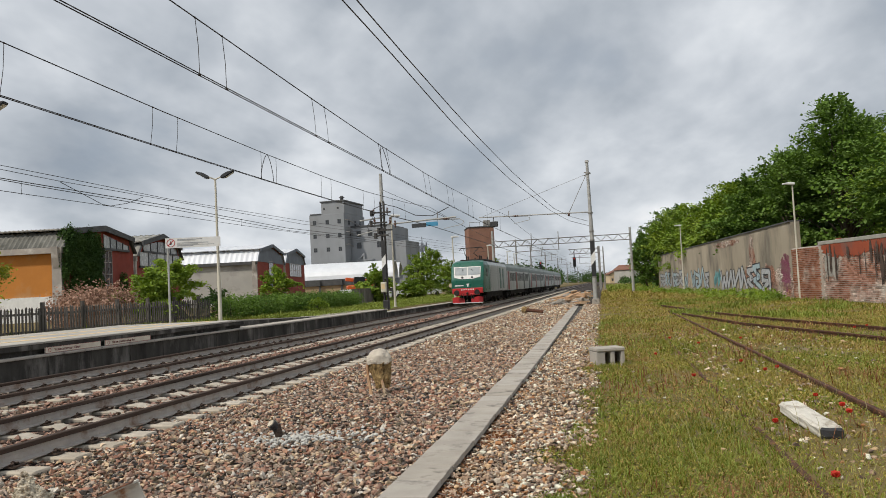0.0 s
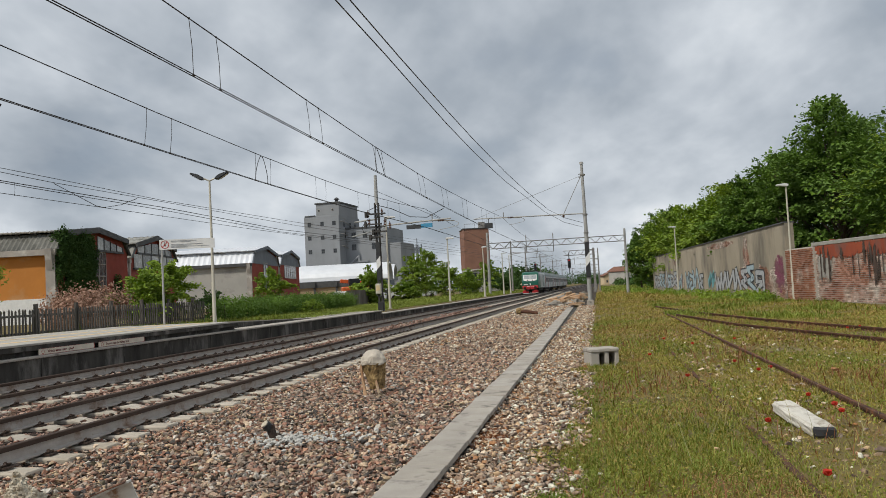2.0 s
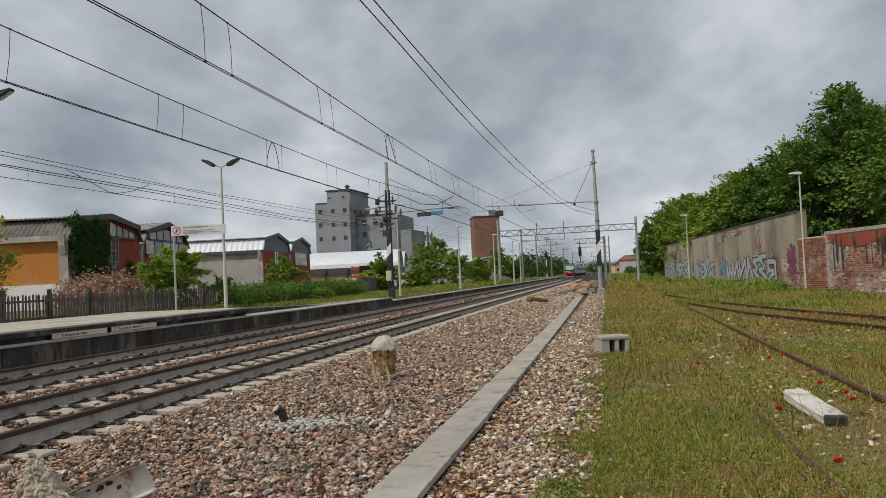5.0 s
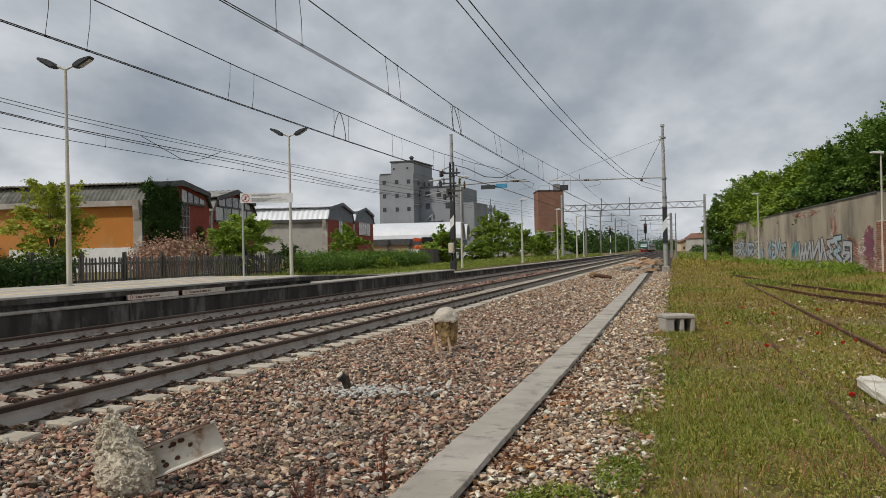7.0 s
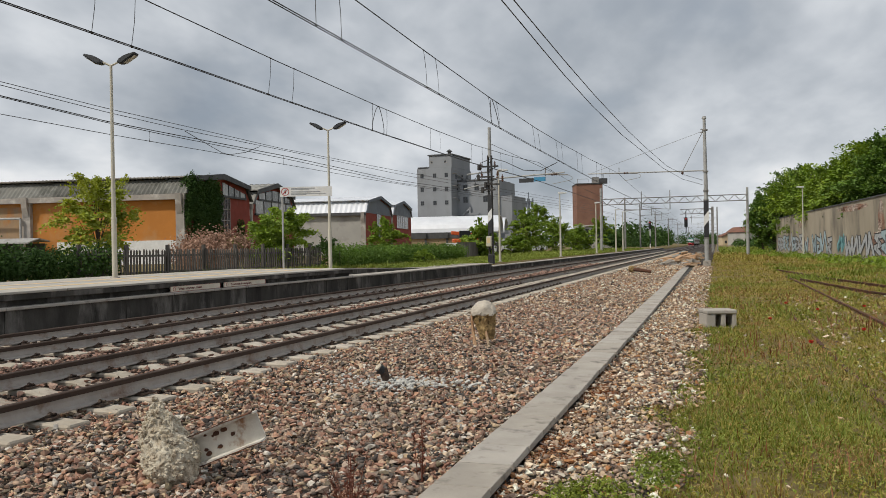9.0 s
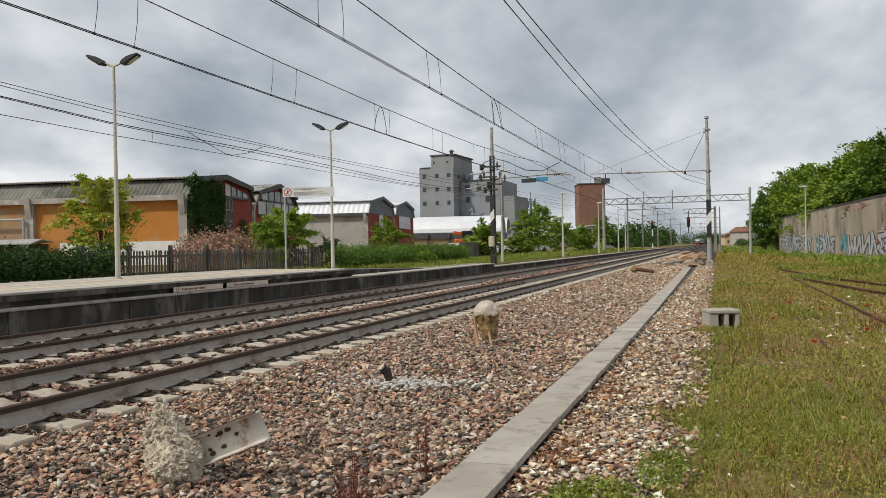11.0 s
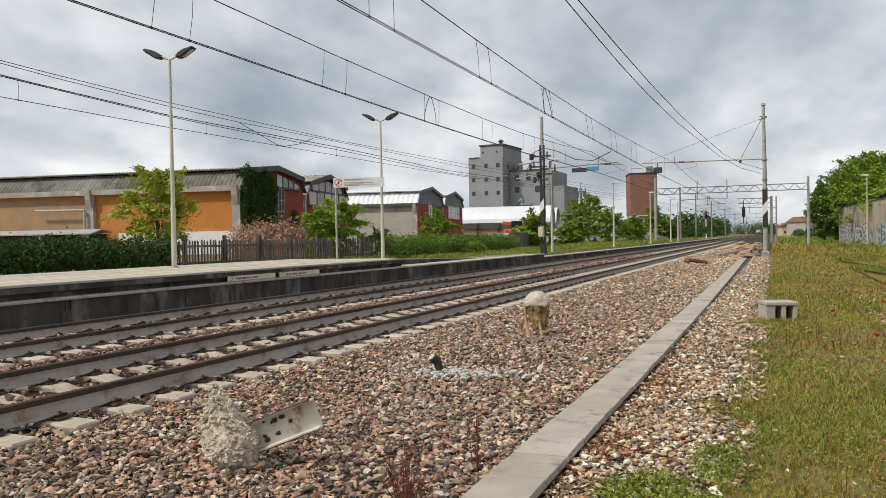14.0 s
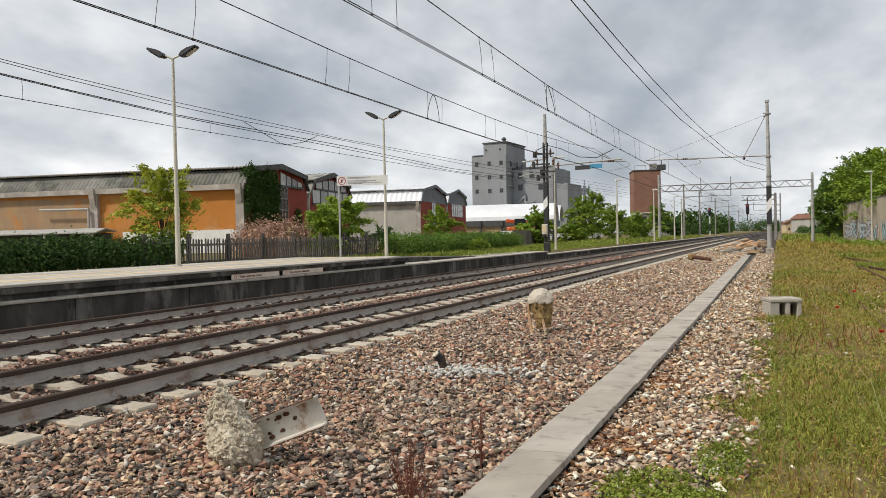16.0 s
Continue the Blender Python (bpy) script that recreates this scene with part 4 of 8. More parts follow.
def build_lamps():
    lamp_post("platform_lamp", -14.95, 16.9, 0.61, 5.6, True, "cream tapered platform lamp post with two dark lanterns", "platform lamps", 0.07, 15)
    lamp_post("platform_lamp", -14.03, 27.42, 0.50, 5.35, True, "cream tapered platform lamp post with two dark lanterns", "platform lamps", 0.07, 15)
    lamp_post("slim_lamp", -12.35, 46.4, 0.33, 5.5, False, "slim cream lamp post with one pale lantern", "trackside lamps", 0.075, 200)
    lamp_post("slim_lamp", -11.95, 64.0, 0.33, 5.15, False, "slim cream lamp post with one pale lantern", "trackside lamps", 0.085, 200)
    lamp_post("slim_lamp", -11.9, 84.0, 0.33, 5.3, False, "slim cream lamp post with one pale lantern", "trackside lamps", 0.095, 200)
    lamp_post("slim_lamp", -12.0, 102, 0.3, 5.3, False, "slim cream lamp post with one pale lantern", "trackside lamps", 0.10, 200)
    lamp_post("slim_lamp", -12.0, 110, 0.3, 5.3, False, "slim cream lamp post with one pale lantern", "trackside lamps", 0.10, 200)
    lamp_post("yard_lamp", 11.15, 49.3, -0.45, 6.8, False, "grey lamp post with one flat lantern beside the wall", "yard lamps", 0.085, 10)
    lamp_post("yard_lamp", 7.80, 82.2, -0.45, 6.8, False, "grey lamp post with one flat lantern beside the wall", "yard lamps", 0.09, 10)


def build_sign():
    s = thing("no_crossing_sign", pose(-14.45, 24.65, 0.61, 0, 0, 20), "white bilingual no-crossing sign on a thin post", "sign")
    bm = bmesh.new()
    tube(bm, (0, 0, 0), (0, 0, 2.88), 0.035, n=10)
    part("post", bm, M_galv, s)
    bm = bmesh.new()
    bx(bm, -0.07, 1.75, -0.035, -0.015, 2.54, 2.88)
    part("board", bm, M_white, s)
    bm = bmesh.new()
    ring(bm, (0.11, -0.037, 2.71), 0.14, 0.022, axis="y")
    bx(bm, -0.012, 0.012, -0.040, -0.036, -0.13, 0.13, Matrix.Translation((0.11, 0, 2.71)) @ Matrix.Rotation(0.78, 4, "Y"))
    part("prohibition_ring", bm, M_signred, s)
    bm = bmesh.new()
    for z0, z1, a, b in ((2.81, 2.835, 0.32, 1.15), (2.78, 2.798, 0.32, 0.95), (2.69, 2.715, 0.32, 1.35), (2.655, 2.672, 0.32, 1.0), (2.59, 2.615, 0.32, 0.85), (2.625, 2.642, 0.32, 1.55)):
        bx(bm, a, b, -0.0385, -0.036, z0, z1)
    part("text_bars", bm, M_signgrey, s)
    bm = bmesh.new()
    bx(bm, 0.085, 0.135, -0.0385, -0.036, 2.65, 2.75)
    bx(bm, 0.10, 0.12, -0.0385, -0.036, 2.76, 2.79)
    part("pictogram", bm, M_black, s)


# ---------------------------------------------------------------- sheds and buildings
def window_unit(parent, m, w, h, cols=1, rows=1, frame_mat=None, label="", name="window"):
    """A window in the plane y = 0 of m, facing -y: recessed pane, frame and glazing bars."""
    bm = bmesh.new()
    bx(bm, -w / 2, w / 2, -0.02, 0.02, 0, h, m)
    wn = part(name, bm, M_glass, parent, label)
    bm = bmesh.new()
    t = 0.06
    for i in range(cols + 1):
        x = -w / 2 + w * i / cols
        bx(bm, x - t / 2, x + t / 2, -0.06, -0.021, 0, h, m)
    for j in range(rows + 1):
        z = h * j / rows
        bx(bm, -w / 2, w / 2, -0.065, -0.022, z - t / 2, z + t / 2, m)
    part("frame", bm, frame_mat or M_pier, wn)
    return wn


SHED = Matrix.Translation((-40.8, 53.3, 0.3)) @ Matrix.Rotation(radians(100), 4, "Z")   # x along the gables, y away from the line
# in this space the gable ends lie in y = 0, facing -y; the sheds run back along +y; x grows away from the viewer


def shed(x0, x1, length, eave, ridge, wall_mat, gable_mat, roof_mat, label, windows, bays=0, y0=0.0, rib=0.62, knee=(1.0, 1.25)):
    """A shed with a steep corrugated skirt above the eave and a flatter roof over it."""
    s = thing("shed", SHED, label, "shed", "gabled sheds")
    xm = (x0 + x1) / 2
    t = 0.35
    kx, kz = knee[0], eave + knee[1]
    for x in (x0, x1 - t):
        bm = bmesh.new()
        bx(bm, x, x + t, y0 + t, y0 + length, 0, eave)
        part("side_wall", bm, wall_mat, s)
    for y in (y0, y0 + length):
        bm = bmesh.new()
        prism(bm, [(x0, 0), (x1, 0), (x1, eave), (x1 - kx, kz - 0.06), (xm, ridge - 0.06), (x0 + kx, kz - 0.06), (x0, eave)], y, y + t)
        part("gable_wall", bm, gable_mat, s)
    # corrugated sheets with real folds
    def roof_side(xa, za, xb, zb, name, step, mt):
        n = int(length / rib)
        v, f = [], []
        for j in range(2 * n + 1):
            y = y0 - 0.30 + (length + 0.6) * j / (2 * n)
            up = 0.13 if j % 2 else 0.0
            v += [(xa - math.copysign(up, xm - xa), y, za), (xb, y, zb + up * 0.6)]
        f = [(j * 2, j * 2 + 1, j * 2 + 3, j * 2 + 2) for j in range(2 * n)]
        for c in range(0, len(f), step):
            fc = np.array(f[c:c + step])
            lo = fc.min()
            ob = part_of(name, raw_mesh(name, np.array(v[lo:fc.max() + 1]), fc - lo), mt, s)
            sol = ob.modifiers.new("thick", "SOLIDIFY")
            sol.thickness = 0.05
    step = max(2, int(3.4 / rib)) * 2
    d = 0.45
    for sg, xe in ((1, x0), (-1, x1)):
        roof_side(xe - sg * 0.22, eave - 0.02, xe + sg * kx, kz, "roof_sheet", step, roof_mat)
        roof_side(xe + sg * (kx - d), kz + 0.16, xm, ridge + 0.06, "upper_roof_sheet", 10 ** 6, roof_mat)
        bm = bmesh.new()
        bx(bm, min(xe + sg * (kx - d), xe + sg * (kx - d + 0.12)), max(xe + sg * (kx - d), xe + sg * (kx - d + 0.12)), y0 - 0.32, y0 + length + 0.3, kz + 0.08, kz + 0.22)
        part("roof_edge", bm, M_pier if roof_mat is M_roof else M_roofedge, s, "grey edge of the upper roof")
    # deep fascia along the gable
    bm = bmesh.new()
    a, b, c = (x0 + kx - d, kz + 0.20), (xm, ridge + 0.20), (x1 - kx + d, kz + 0.20)
    prism(bm, [a, b, c, (c[0], c[1] - 0.42), (b[0], b[1] - 0.50), (a[0], a[1] - 0.42)], y0 - 0.46, y0 - 0.31)
    for sg, xe in ((1, x0), (-1, x1)):
        tube(bm, (xe - sg * 0.2, y0 - 0.2, eave), (xe + sg * kx, y0 - 0.2, kz), 0.11, n=4)
    part("fascia", bm, M_bluegable if roof_mat is M_roofw else M_roofedge, s)
    bm = bmesh.new()
    bx(bm, x0 - 0.50, x0 - 0.05, y0 - 0.1, y0 + length, eave - 0.50, eave - 0.05)
    part("eave_beam", bm, M_pier if roof_mat is M_roof else M_roofedge, s)
    for k in range(bays + 1):
        bm = bmesh.new()
        y = y0 + (length - 0.5) * k / max(bays, 1)
        bx(bm, x0 - 0.35, x0 - 0.003, y, y + 0.75, 0, eave - 0.51)
        prism(bm, [(x0 - 0.36, eave - 1.7), (x0 - 0.36, eave - 0.02), (x0 - 0.72, eave - 0.02), (x0 - 0.60, eave - 0.9)], y + 0.12, y + 0.63)
        part("pier", bm, M_pier, s)
    for x, z, w, h, c, r in windows:
        window_unit(s, Matrix.Translation((x, y0 - 0.03, z)), w, h, c, r)
    return s


def gable_glazing(s, x0, x1, z0, top, n, seed, sill=True):
    """Panes under a sloping head; top(x) gives the head, and dark bars part them."""
    rnd = random.Random(seed)
    for k in range(n):
        a, b = x0 + (x1 - x0) * k / n + 0.09, x0 + (x1 - x0) * (k + 1) / n - 0.09
        bm = bmesh.new()
        prism(bm, [(a, z0), (b, z0), (b, top(b)), (a, top(a))], -0.10, -0.05)
        part("pane", bm, rnd.choice((M_milky, M_milky, M_milkyd)), s)
        bm = bmesh.new()
        bx(bm, b + 0.03, b + 0.15, -0.14, -0.003, z0 - 0.05, top(b) + 0.05)
        part("glazing_bar", bm, M_roofedge, s)
    if sill:
        bm = bmesh.new()
        bx(bm, x0 - 0.1, x1 + 0.1, -0.18, -0.003, z0 - 0.2, z0 - 0.02)
        part("sill", bm, M_roofedge, s)


M_milky = mat("milky_glazing", (0.46, 0.47, 0.45), (0.36, 0.37, 0.36), 0.9, 0.25, bump=0.02, third=(0.25, 0.25, 0.24), tscale=0.7, tamt=0.5, coord="World")
M_milkyd = mat("grimy_glazing", (0.16, 0.17, 0.165), (0.24, 0.245, 0.235), 0.9, 0.25, bump=0.02, coord="World")
M_roofedge = mat("dark_roof_edge", (0.05, 0.052, 0.055), (0.08, 0.08, 0.08), 1, 0.7, bump=0.1, coord="World")
M_bluegable = mat("blue_grey_cladding", (0.17, 0.19, 0.215), (0.14, 0.155, 0.18), 0.6, 0.8, bump=0.1, coord="World")


def build_sheds():
    a = shed(1.3, 14.4, 56, 5.78, 7.72, M_orange, M_redpl, M_roof, "orange rendered shed with a grey corrugated roof and ivy", [(8.7, 1.7, 2.0, 4.1, 3, 4)], bays=4, rib=0.38)
    gable_glazing(a, 8.1, 13.2, 6.05, lambda x: 7.25 - max(x - 7.85, 0) * 0.16, 4, 3)
    # pale plinth along the orange wall and a low lean-to roof
    bm = bmesh.new()
    bx(bm, 1.18, 1.296, 0.8, 11.6, 0, 1.95)
    part("plinth", bm, M_white, a)
    bm = bmesh.new()
    prism(bm, [(-1.9, 1.86), (-1.9, 1.96), (-0.5, 2.32), (0.9, 2.10), (0.9, 2.0), (-0.5, 2.22)], 12, 33)
    for y in (12.4, 17, 22, 27, 32.4):
        bx(bm, -1.8, -1.65, y, y + 0.15, 0, 1.9)
    part("lean_to", bm, M_galv, a, "pale low lean-to roof on posts")
    # dark sheet added in place of the shade beneath the lean-to roof
    bm = bmesh.new()
    bx(bm, 0.84, 0.90, 12.5, 32.5, 0, 1.9)
    part("store_front", bm, M_roofedge, a, "dark sheet for the shade under the lean-to")
    bm = bmesh.new()
    bx(bm, 1.27, 1.296, 14.85, 27.7, 1.95, 5.0)
    part("faded_render", bm, M_faded, a, "bay of faded stained orange render")
    bm = bmesh.new()
    path_tube(bm, [(0.72, 14.6, 0.3), (0.72, 14.6, 4.0), (0.72, 19.5, 4.05)], 0.1, 8)
    part("pipe", bm, M_galv, a)
    g = shed(15.2, 27.0, 40, 5.6, 7.9, M_redpl, M_redpl, M_roof, "red rendered shed with a glazed gable", [])
    gable_glazing(g, 15.7, 26.4, 4.7, lambda x: 6.0, 5, 11)
    gable_glazing(g, 16.6, 25.6, 6.2, lambda x: 7.35 - abs(x - 21.1) * 0.15, 5, 14)
    shed(59.5, 77.0, 60, 6.6, 9.4, M_greypl, M_redpl, M_roofw, "pale grey shed with a white roof and red gable", [(67.9, 2.2, 2.8, 4.6, 2, 4)], bays=1, rib=0.8, knee=(1.2, 1.7))
    b = shed(78.5, 95.0, 30, 7.0, 9.6, M_redpl, M_redpl, M_roofw, "red gabled shed with a white roof", [(86.7, 4.6, 10, 2.3, 6, 2)], rib=0.8, knee=(1.2, 1.5))
    for x0, x1, z0, z1 in ((59.5, 77.0, 6.55, 9.1), (78.5, 95.0, 6.9, 9.3)):
        bm = bmesh.new()
        xm = (x0 + x1) / 2
        prism(bm, [(x0 + 0.3, z0), (x1 - 0.3, z0), (x1 - 1.3, z0 + 1.45), (xm, z1), (x0 + 1.3, z0 + 1.45)], -0.06, -0.004)
        part("gable_cladding", bm, M_bluegable, b)
    rnd = random.Random(6)
    lobes = []
    for k in range(160):
        z = rnd.uniform(0.2, 7.0)
        x = rnd.uniform(0.1, 5.7 if z < 6.2 else 5.2)
        lobes.append(((1.3 + x, -0.32 - 0.1 * rnd.random(), min(z, 6.0 + 0.9 * min(x, 1.0) + 0.08 * x)), (rnd.uniform(0.3, 0.5), 0.30, rnd.uniform(0.5, 0.95))))
    for k in range(10):
        lobes.append(((1.15, rnd.uniform(-0.3, 0.2), rnd.uniform(0.4, 5.8)), (0.22, 0.3, 0.6)))
    for k in range(12):
        lobes.append(((1.3 + rnd.uniform(0.2, 2.0), rnd.uniform(-0.3, 0.5), rnd.uniform(6.0, 7.0)), (0.45, 0.4, 0.4)))
    lobes += [((11.6, -0.25, 0.6 + 0.55 * k), (1.0 - 0.12 * k, 0.4, 0.6)) for k in range(6)]
    foliage_mass("ivy", SHED, lobes, 40000, 0.17, M_leafd, "dark ivy climbing over the shed's corner", "ivy")
    # white barrel-vaulted halls
    for k, (ox, L) in enumerate(((0, 46), (17.5, 40))):
        v = thing("vaulted_hall", Matrix.Translation((-50.5, 186, 0.3)) @ Matrix.Rotation(radians(100), 4, "Z") @ Matrix.Translation((ox, 0, 0)), "low hall with a white barrel-vaulted roof", "hall", "vaulted halls")
        n = 14
        prof = [(-7.5 * math.cos(math.pi * i / n) + 7.5, 4.6 + 4.2 * math.sin(math.pi * i / n)) for i in range(n + 1)]
        bm = bmesh.new()
        prism(bm, prof + [(p[0] * 0.97 + 0.22, p[1] - 0.25) for p in prof[::-1]], -0.6, L)
        part("roof", bm, M_roofw, v)
        bm = bmesh.new()
        prism(bm, [(0.3, 0)] + [(p[0] * 0.94 + 0.45, p[1] - 0.5) for p in prof] + [(14.7, 0)], 0.5, 0.8)
        part("end_wall", bm, M_bluegable, v)
        bm = bmesh.new()
        bx(bm, 0.1, 0.4, 0.8, L, 0, 4.5)
        part("side_wall", bm, M_ochre, v)
        bm = bmesh.new()
        bx(bm, -0.35, 0.09, 0.6, L, 3.1, 4.55)
        part("eave_band", bm, M_roofedge, v, "dark band under the eave")
        for j in range(9):
            bm = bmesh.new()
            y = 1 + j * (L - 3) / 8
            bx(bm, -0.9, 0.1, y, y + 0.5, 3.2, 4.5)
            bx(bm, -0.2, 0.1, y, y + 0.5, 0, 3.2)
            part("buttress", bm, M_roofedge, v)


M_faded = mat("faded_orange_render", (0.37, 0.25, 0.14), (0.28, 0.20, 0.14), 0.8, 0.93, bump=0.25, third=(0.46, 0.19, 0.05), tscale=0.55, tamt=0.6, stretch=(1, 1, 0.6), coord="World")
M_bare = mat("bare_brown_render", (0.36, 0.22, 0.12), (0.28, 0.18, 0.11), 1.2, 0.93, bump=0.2, coord="World")
M_ochre = mat("ochre_plaster", (0.42, 0.31, 0.19), (0.34, 0.25, 0.16), 0.5, 0.93, bump=0.2, coord="World")


def build_silo():
    # on a frame turned a little towards the line
    f = Matrix.Translation((-72.5, 218.5, 0.3)) @ Matrix.Rotation(radians(-3), 4, "Z")
    s = thing("grain_silo", f, "grey concrete silo tower with small square windows", "silo")
    def block(name, x0, x1, y0, y1, z0, z1, m=M_silo):
        bm = bmesh.new()
        bx(bm, x0, x1, y0, y1, z0, z1, bevel=0.06)
        return part(name, bm, m, s)
    block("tower", -10.8, 0, 0, 17, 0, 24.3)
    block("stair_tower", -7.2, 0, 0.6, 16, 24.3, 27.8)
    block("annex", 0.02, 12.5, 5, 22, 0, 20.2)
    block("low_annex", 12.52, 16.5, 6, 20, 0, 15.6)
    block("parapet", -7.5, 0.3, 0.3, 16.3, 27.8, 28.2, M_roofedge)
    block("parapet", -0.1, 11.2, 4.8, 22.2, 20.2, 20.7, M_roofedge)
    block("parapet", -10.5, -7.3, -0.2, 17.2, 24.3, 24.6, M_roofedge)
    bm = bmesh.new()
    tube(bm, (-1.6, 3, 28.2), (-1.6, 3, 29.1), 0.5, n=10)
    tube(bm, (-1.6, 3, 29.1), (-1.6, 3, 29.7), 0.9, 0.3, n=10)
    part("roof_vent", bm, M_roofedge, s)
    for z in (21.4, 13.4, 17.4):
        for x in (-9.2, -5.2, -1.5):
            window_unit(s, Matrix.Translation((x, -0.03, z)), 1.0, 1.15, 2, 2, M_roofedge)
    for x in (-6.3, -2.0):
        window_unit(s, Matrix.Translation((x, 0.57, 25.6)), 0.7, 0.7)
    for x, z in ((2.5, 14), (8.7, 14), (6, 17.5), (2.5, 17.5), (9.5, 17.5)):
        window_unit(s, Matrix.Translation((x, 4.97, z)), 1.3, 1.7, 2, 2, M_roofedge)
    turn = Matrix.Rotation(radians(90), 4, "Z")
    for y, z in ((4, 21), (9, 21), (13, 21), (5, 17.8)):
        window_unit(s, Matrix.Translation((0.03, y, z)) @ turn, 1.2, 1.5, 2, 2, M_roofedge)
    # outside stair and pipes
    bm = bmesh.new()
    for k in range(3):
        z = 22.5 - k * 3.6
        tube(bm, (0.6, 1, z), (0.6, 15, z - 1.8), 0.18, n=4)
        tube(bm, (0.6, 1, z + 1), (0.6, 15, z - 0.8), 0.07, n=4)
        bx(bm, 0.1, 1.2, 0.4, 1.6, z - 0.15, z)
    part("outside_stair", bm, M_mast, s)
    bm = bmesh.new()
    tube(bm, (4, 4.6, 0), (4, 4.6, 12.5), 0.35, n=8)
    tube(bm, (4, 4.6, 12.2), (1.2, 3.5, 9.6), 0.3, n=8)
    tube(bm, (-0.4, -0.5, 0), (-0.4, -0.5, 9.4), 0.2, n=6)
    bx(bm, -0.6, 7, 4.2, 4.9, 10.3, 10.8)
    part("chute", bm, M_silo, s)
    # telecoms mast beside it
    t = thing("telecom_mast", pose(-68.3, 300, 0.3) @ Matrix.Diagonal((1.3, 1.3, 1.23, 1)), "thin grey antenna mast with a ring of panels", "antenna mast")
    bm = bmesh.new()
    tube(bm, (0, 0, 0), (0, 0, 14), 0.55, 0.4, 8)
    tube(bm, (0, 0, 13), (0, 0, 17.5), 0.12, n=6)
    part("pole", bm, M_bluegable, t)
    for k in range(8):
        a = k * math.pi / 4
        bm = bmesh.new()
        bx(bm, -0.2, 0.2, -0.1, 0.1, 12.8 if k % 2 else 13.8, 14.8 if k % 2 else 15.6, Matrix.Translation((1.3 * math.cos(a), 1.3 * math.sin(a), 0)) @ Matrix.Rotation(a, 4, "Z"))
        tube(bm, (0, 0, 14.2), (1.3 * math.cos(a), 1.3 * math.sin(a), 14.2), 0.06, n=4)
        part("panel", bm, M_bluegable, t)


def build_brick_tower():
    # lat/deep frame of the tower beside the line
    f = Matrix.Translation((-23.5, 141.8, 0.2)) @ Matrix.Rotation(radians(16), 4, "Z") @ Matrix.Diagonal((0.83, 1, 0.99, 1))
    s = thing("brick_tower", f, "tall plain red-brown brick tower", "tower")
    bm = bmesh.new()
    bx(bm, 0, 5.6, 0, 6.5, 4.6, 12.0, bevel=0.05)
    part("shaft", bm, M_brickfar, s)
    bm = bmesh.new()
    bx(bm, -0.12, 5.72, -0.12, 6.62, 11.99, 12.15)
    part("coping", bm, M_roofedge, s)
    bm = bmesh.new()
    bx(bm, 0.05, 5.5, 0.05, 6.4, 0, 4.59)
    part("base", bm, M_greypl, s)
    bm = bmesh.new()
    for i in range(10):
        a, b = math.pi * i / 10, math.pi * (i + 1) / 10
        tube(bm, (2.8 - 2.6 * math.cos(a), -0.12, 3.2 + 1.3 * math.sin(a)), (2.8 - 2.6 * math.cos(b), -0.12, 3.2 + 1.3 * math.sin(b)), 0.14, n=4)
    part("arch", bm, M_pier, s)
    for x in (0.9, 2.1, 3.4, 4.7):
        window_unit(s, Matrix.Translation((x, 0.0, 2.0)), 1.0, 1.9, 1, 1)
    bm = bmesh.new()
    bx(bm, -1.5, 7.5, -0.8, 0.0, 0, 1.6)
    part("front_wall", bm, M_greypl, s)
    bm = bmesh.new()
    for x in (0.4, 2.7):
        tube(bm, (x, 1, 12.1), (x, 1, 13.0), 0.04, n=4)
    tube(bm, (0.4, 1, 13.0), (2.7, 1, 13.0), 0.04, n=4)
    part("roof_rail", bm, M_mast, s)
    bm = bmesh.new()
    bx(bm, 3.6, 5.0, 1, 2, 12.15, 13.3)
    part("roof_box", bm, M_mast, s)


def house(x, y, w, d, h, ang, wallm, label):
    t = thing("house", pose(x, y, -0.3, 0, 0, ang), label, "house", "distant houses")
    bm = bmesh.new()
    prism(bm, [(-w / 2, 0), (w / 2, 0), (w / 2, h), (0, h + w * 0.22), (-w / 2, h)], 0, d)
    part("wall", bm, wallm, t)
    bm = bmesh.new()
    for s in (-1, 1):
        prism(bm, [(s * (w / 2 + 0.5), h - 0.25), (s * (w / 2 + 0.5), h), (0, h + w * 0.22 + 0.3), (0, h + w * 0.22 + 0.05)], -0.5, d + 0.5)
    part("roof", bm, M_tile, t)
    for xx in (-w / 4, w / 4):
        for z in (1.0, 3.7):
            if z + 1.3 < h:
                window_unit(t, Matrix.Translation((xx, -0.03, z)), 0.9, 1.3, 2, 1)
    bm = bmesh.new()
    bx(bm, w * 0.2, w * 0.2 + 0.6, d * 0.4, d * 0.4 + 0.6, h, h + w * 0.22 + 0.9)
    part("chimney", bm, M_brickfar, t)


M_tile = mat("terracotta_roof", (0.22, 0.11, 0.075), (0.16, 0.085, 0.065), 1, 0.9, bump=0.3, coord="World")
M_cream = mat("cream_plaster", (0.62, 0.50, 0.33), (0.55, 0.44, 0.29), 0.5, 0.92, bump=0.15, coord="World")


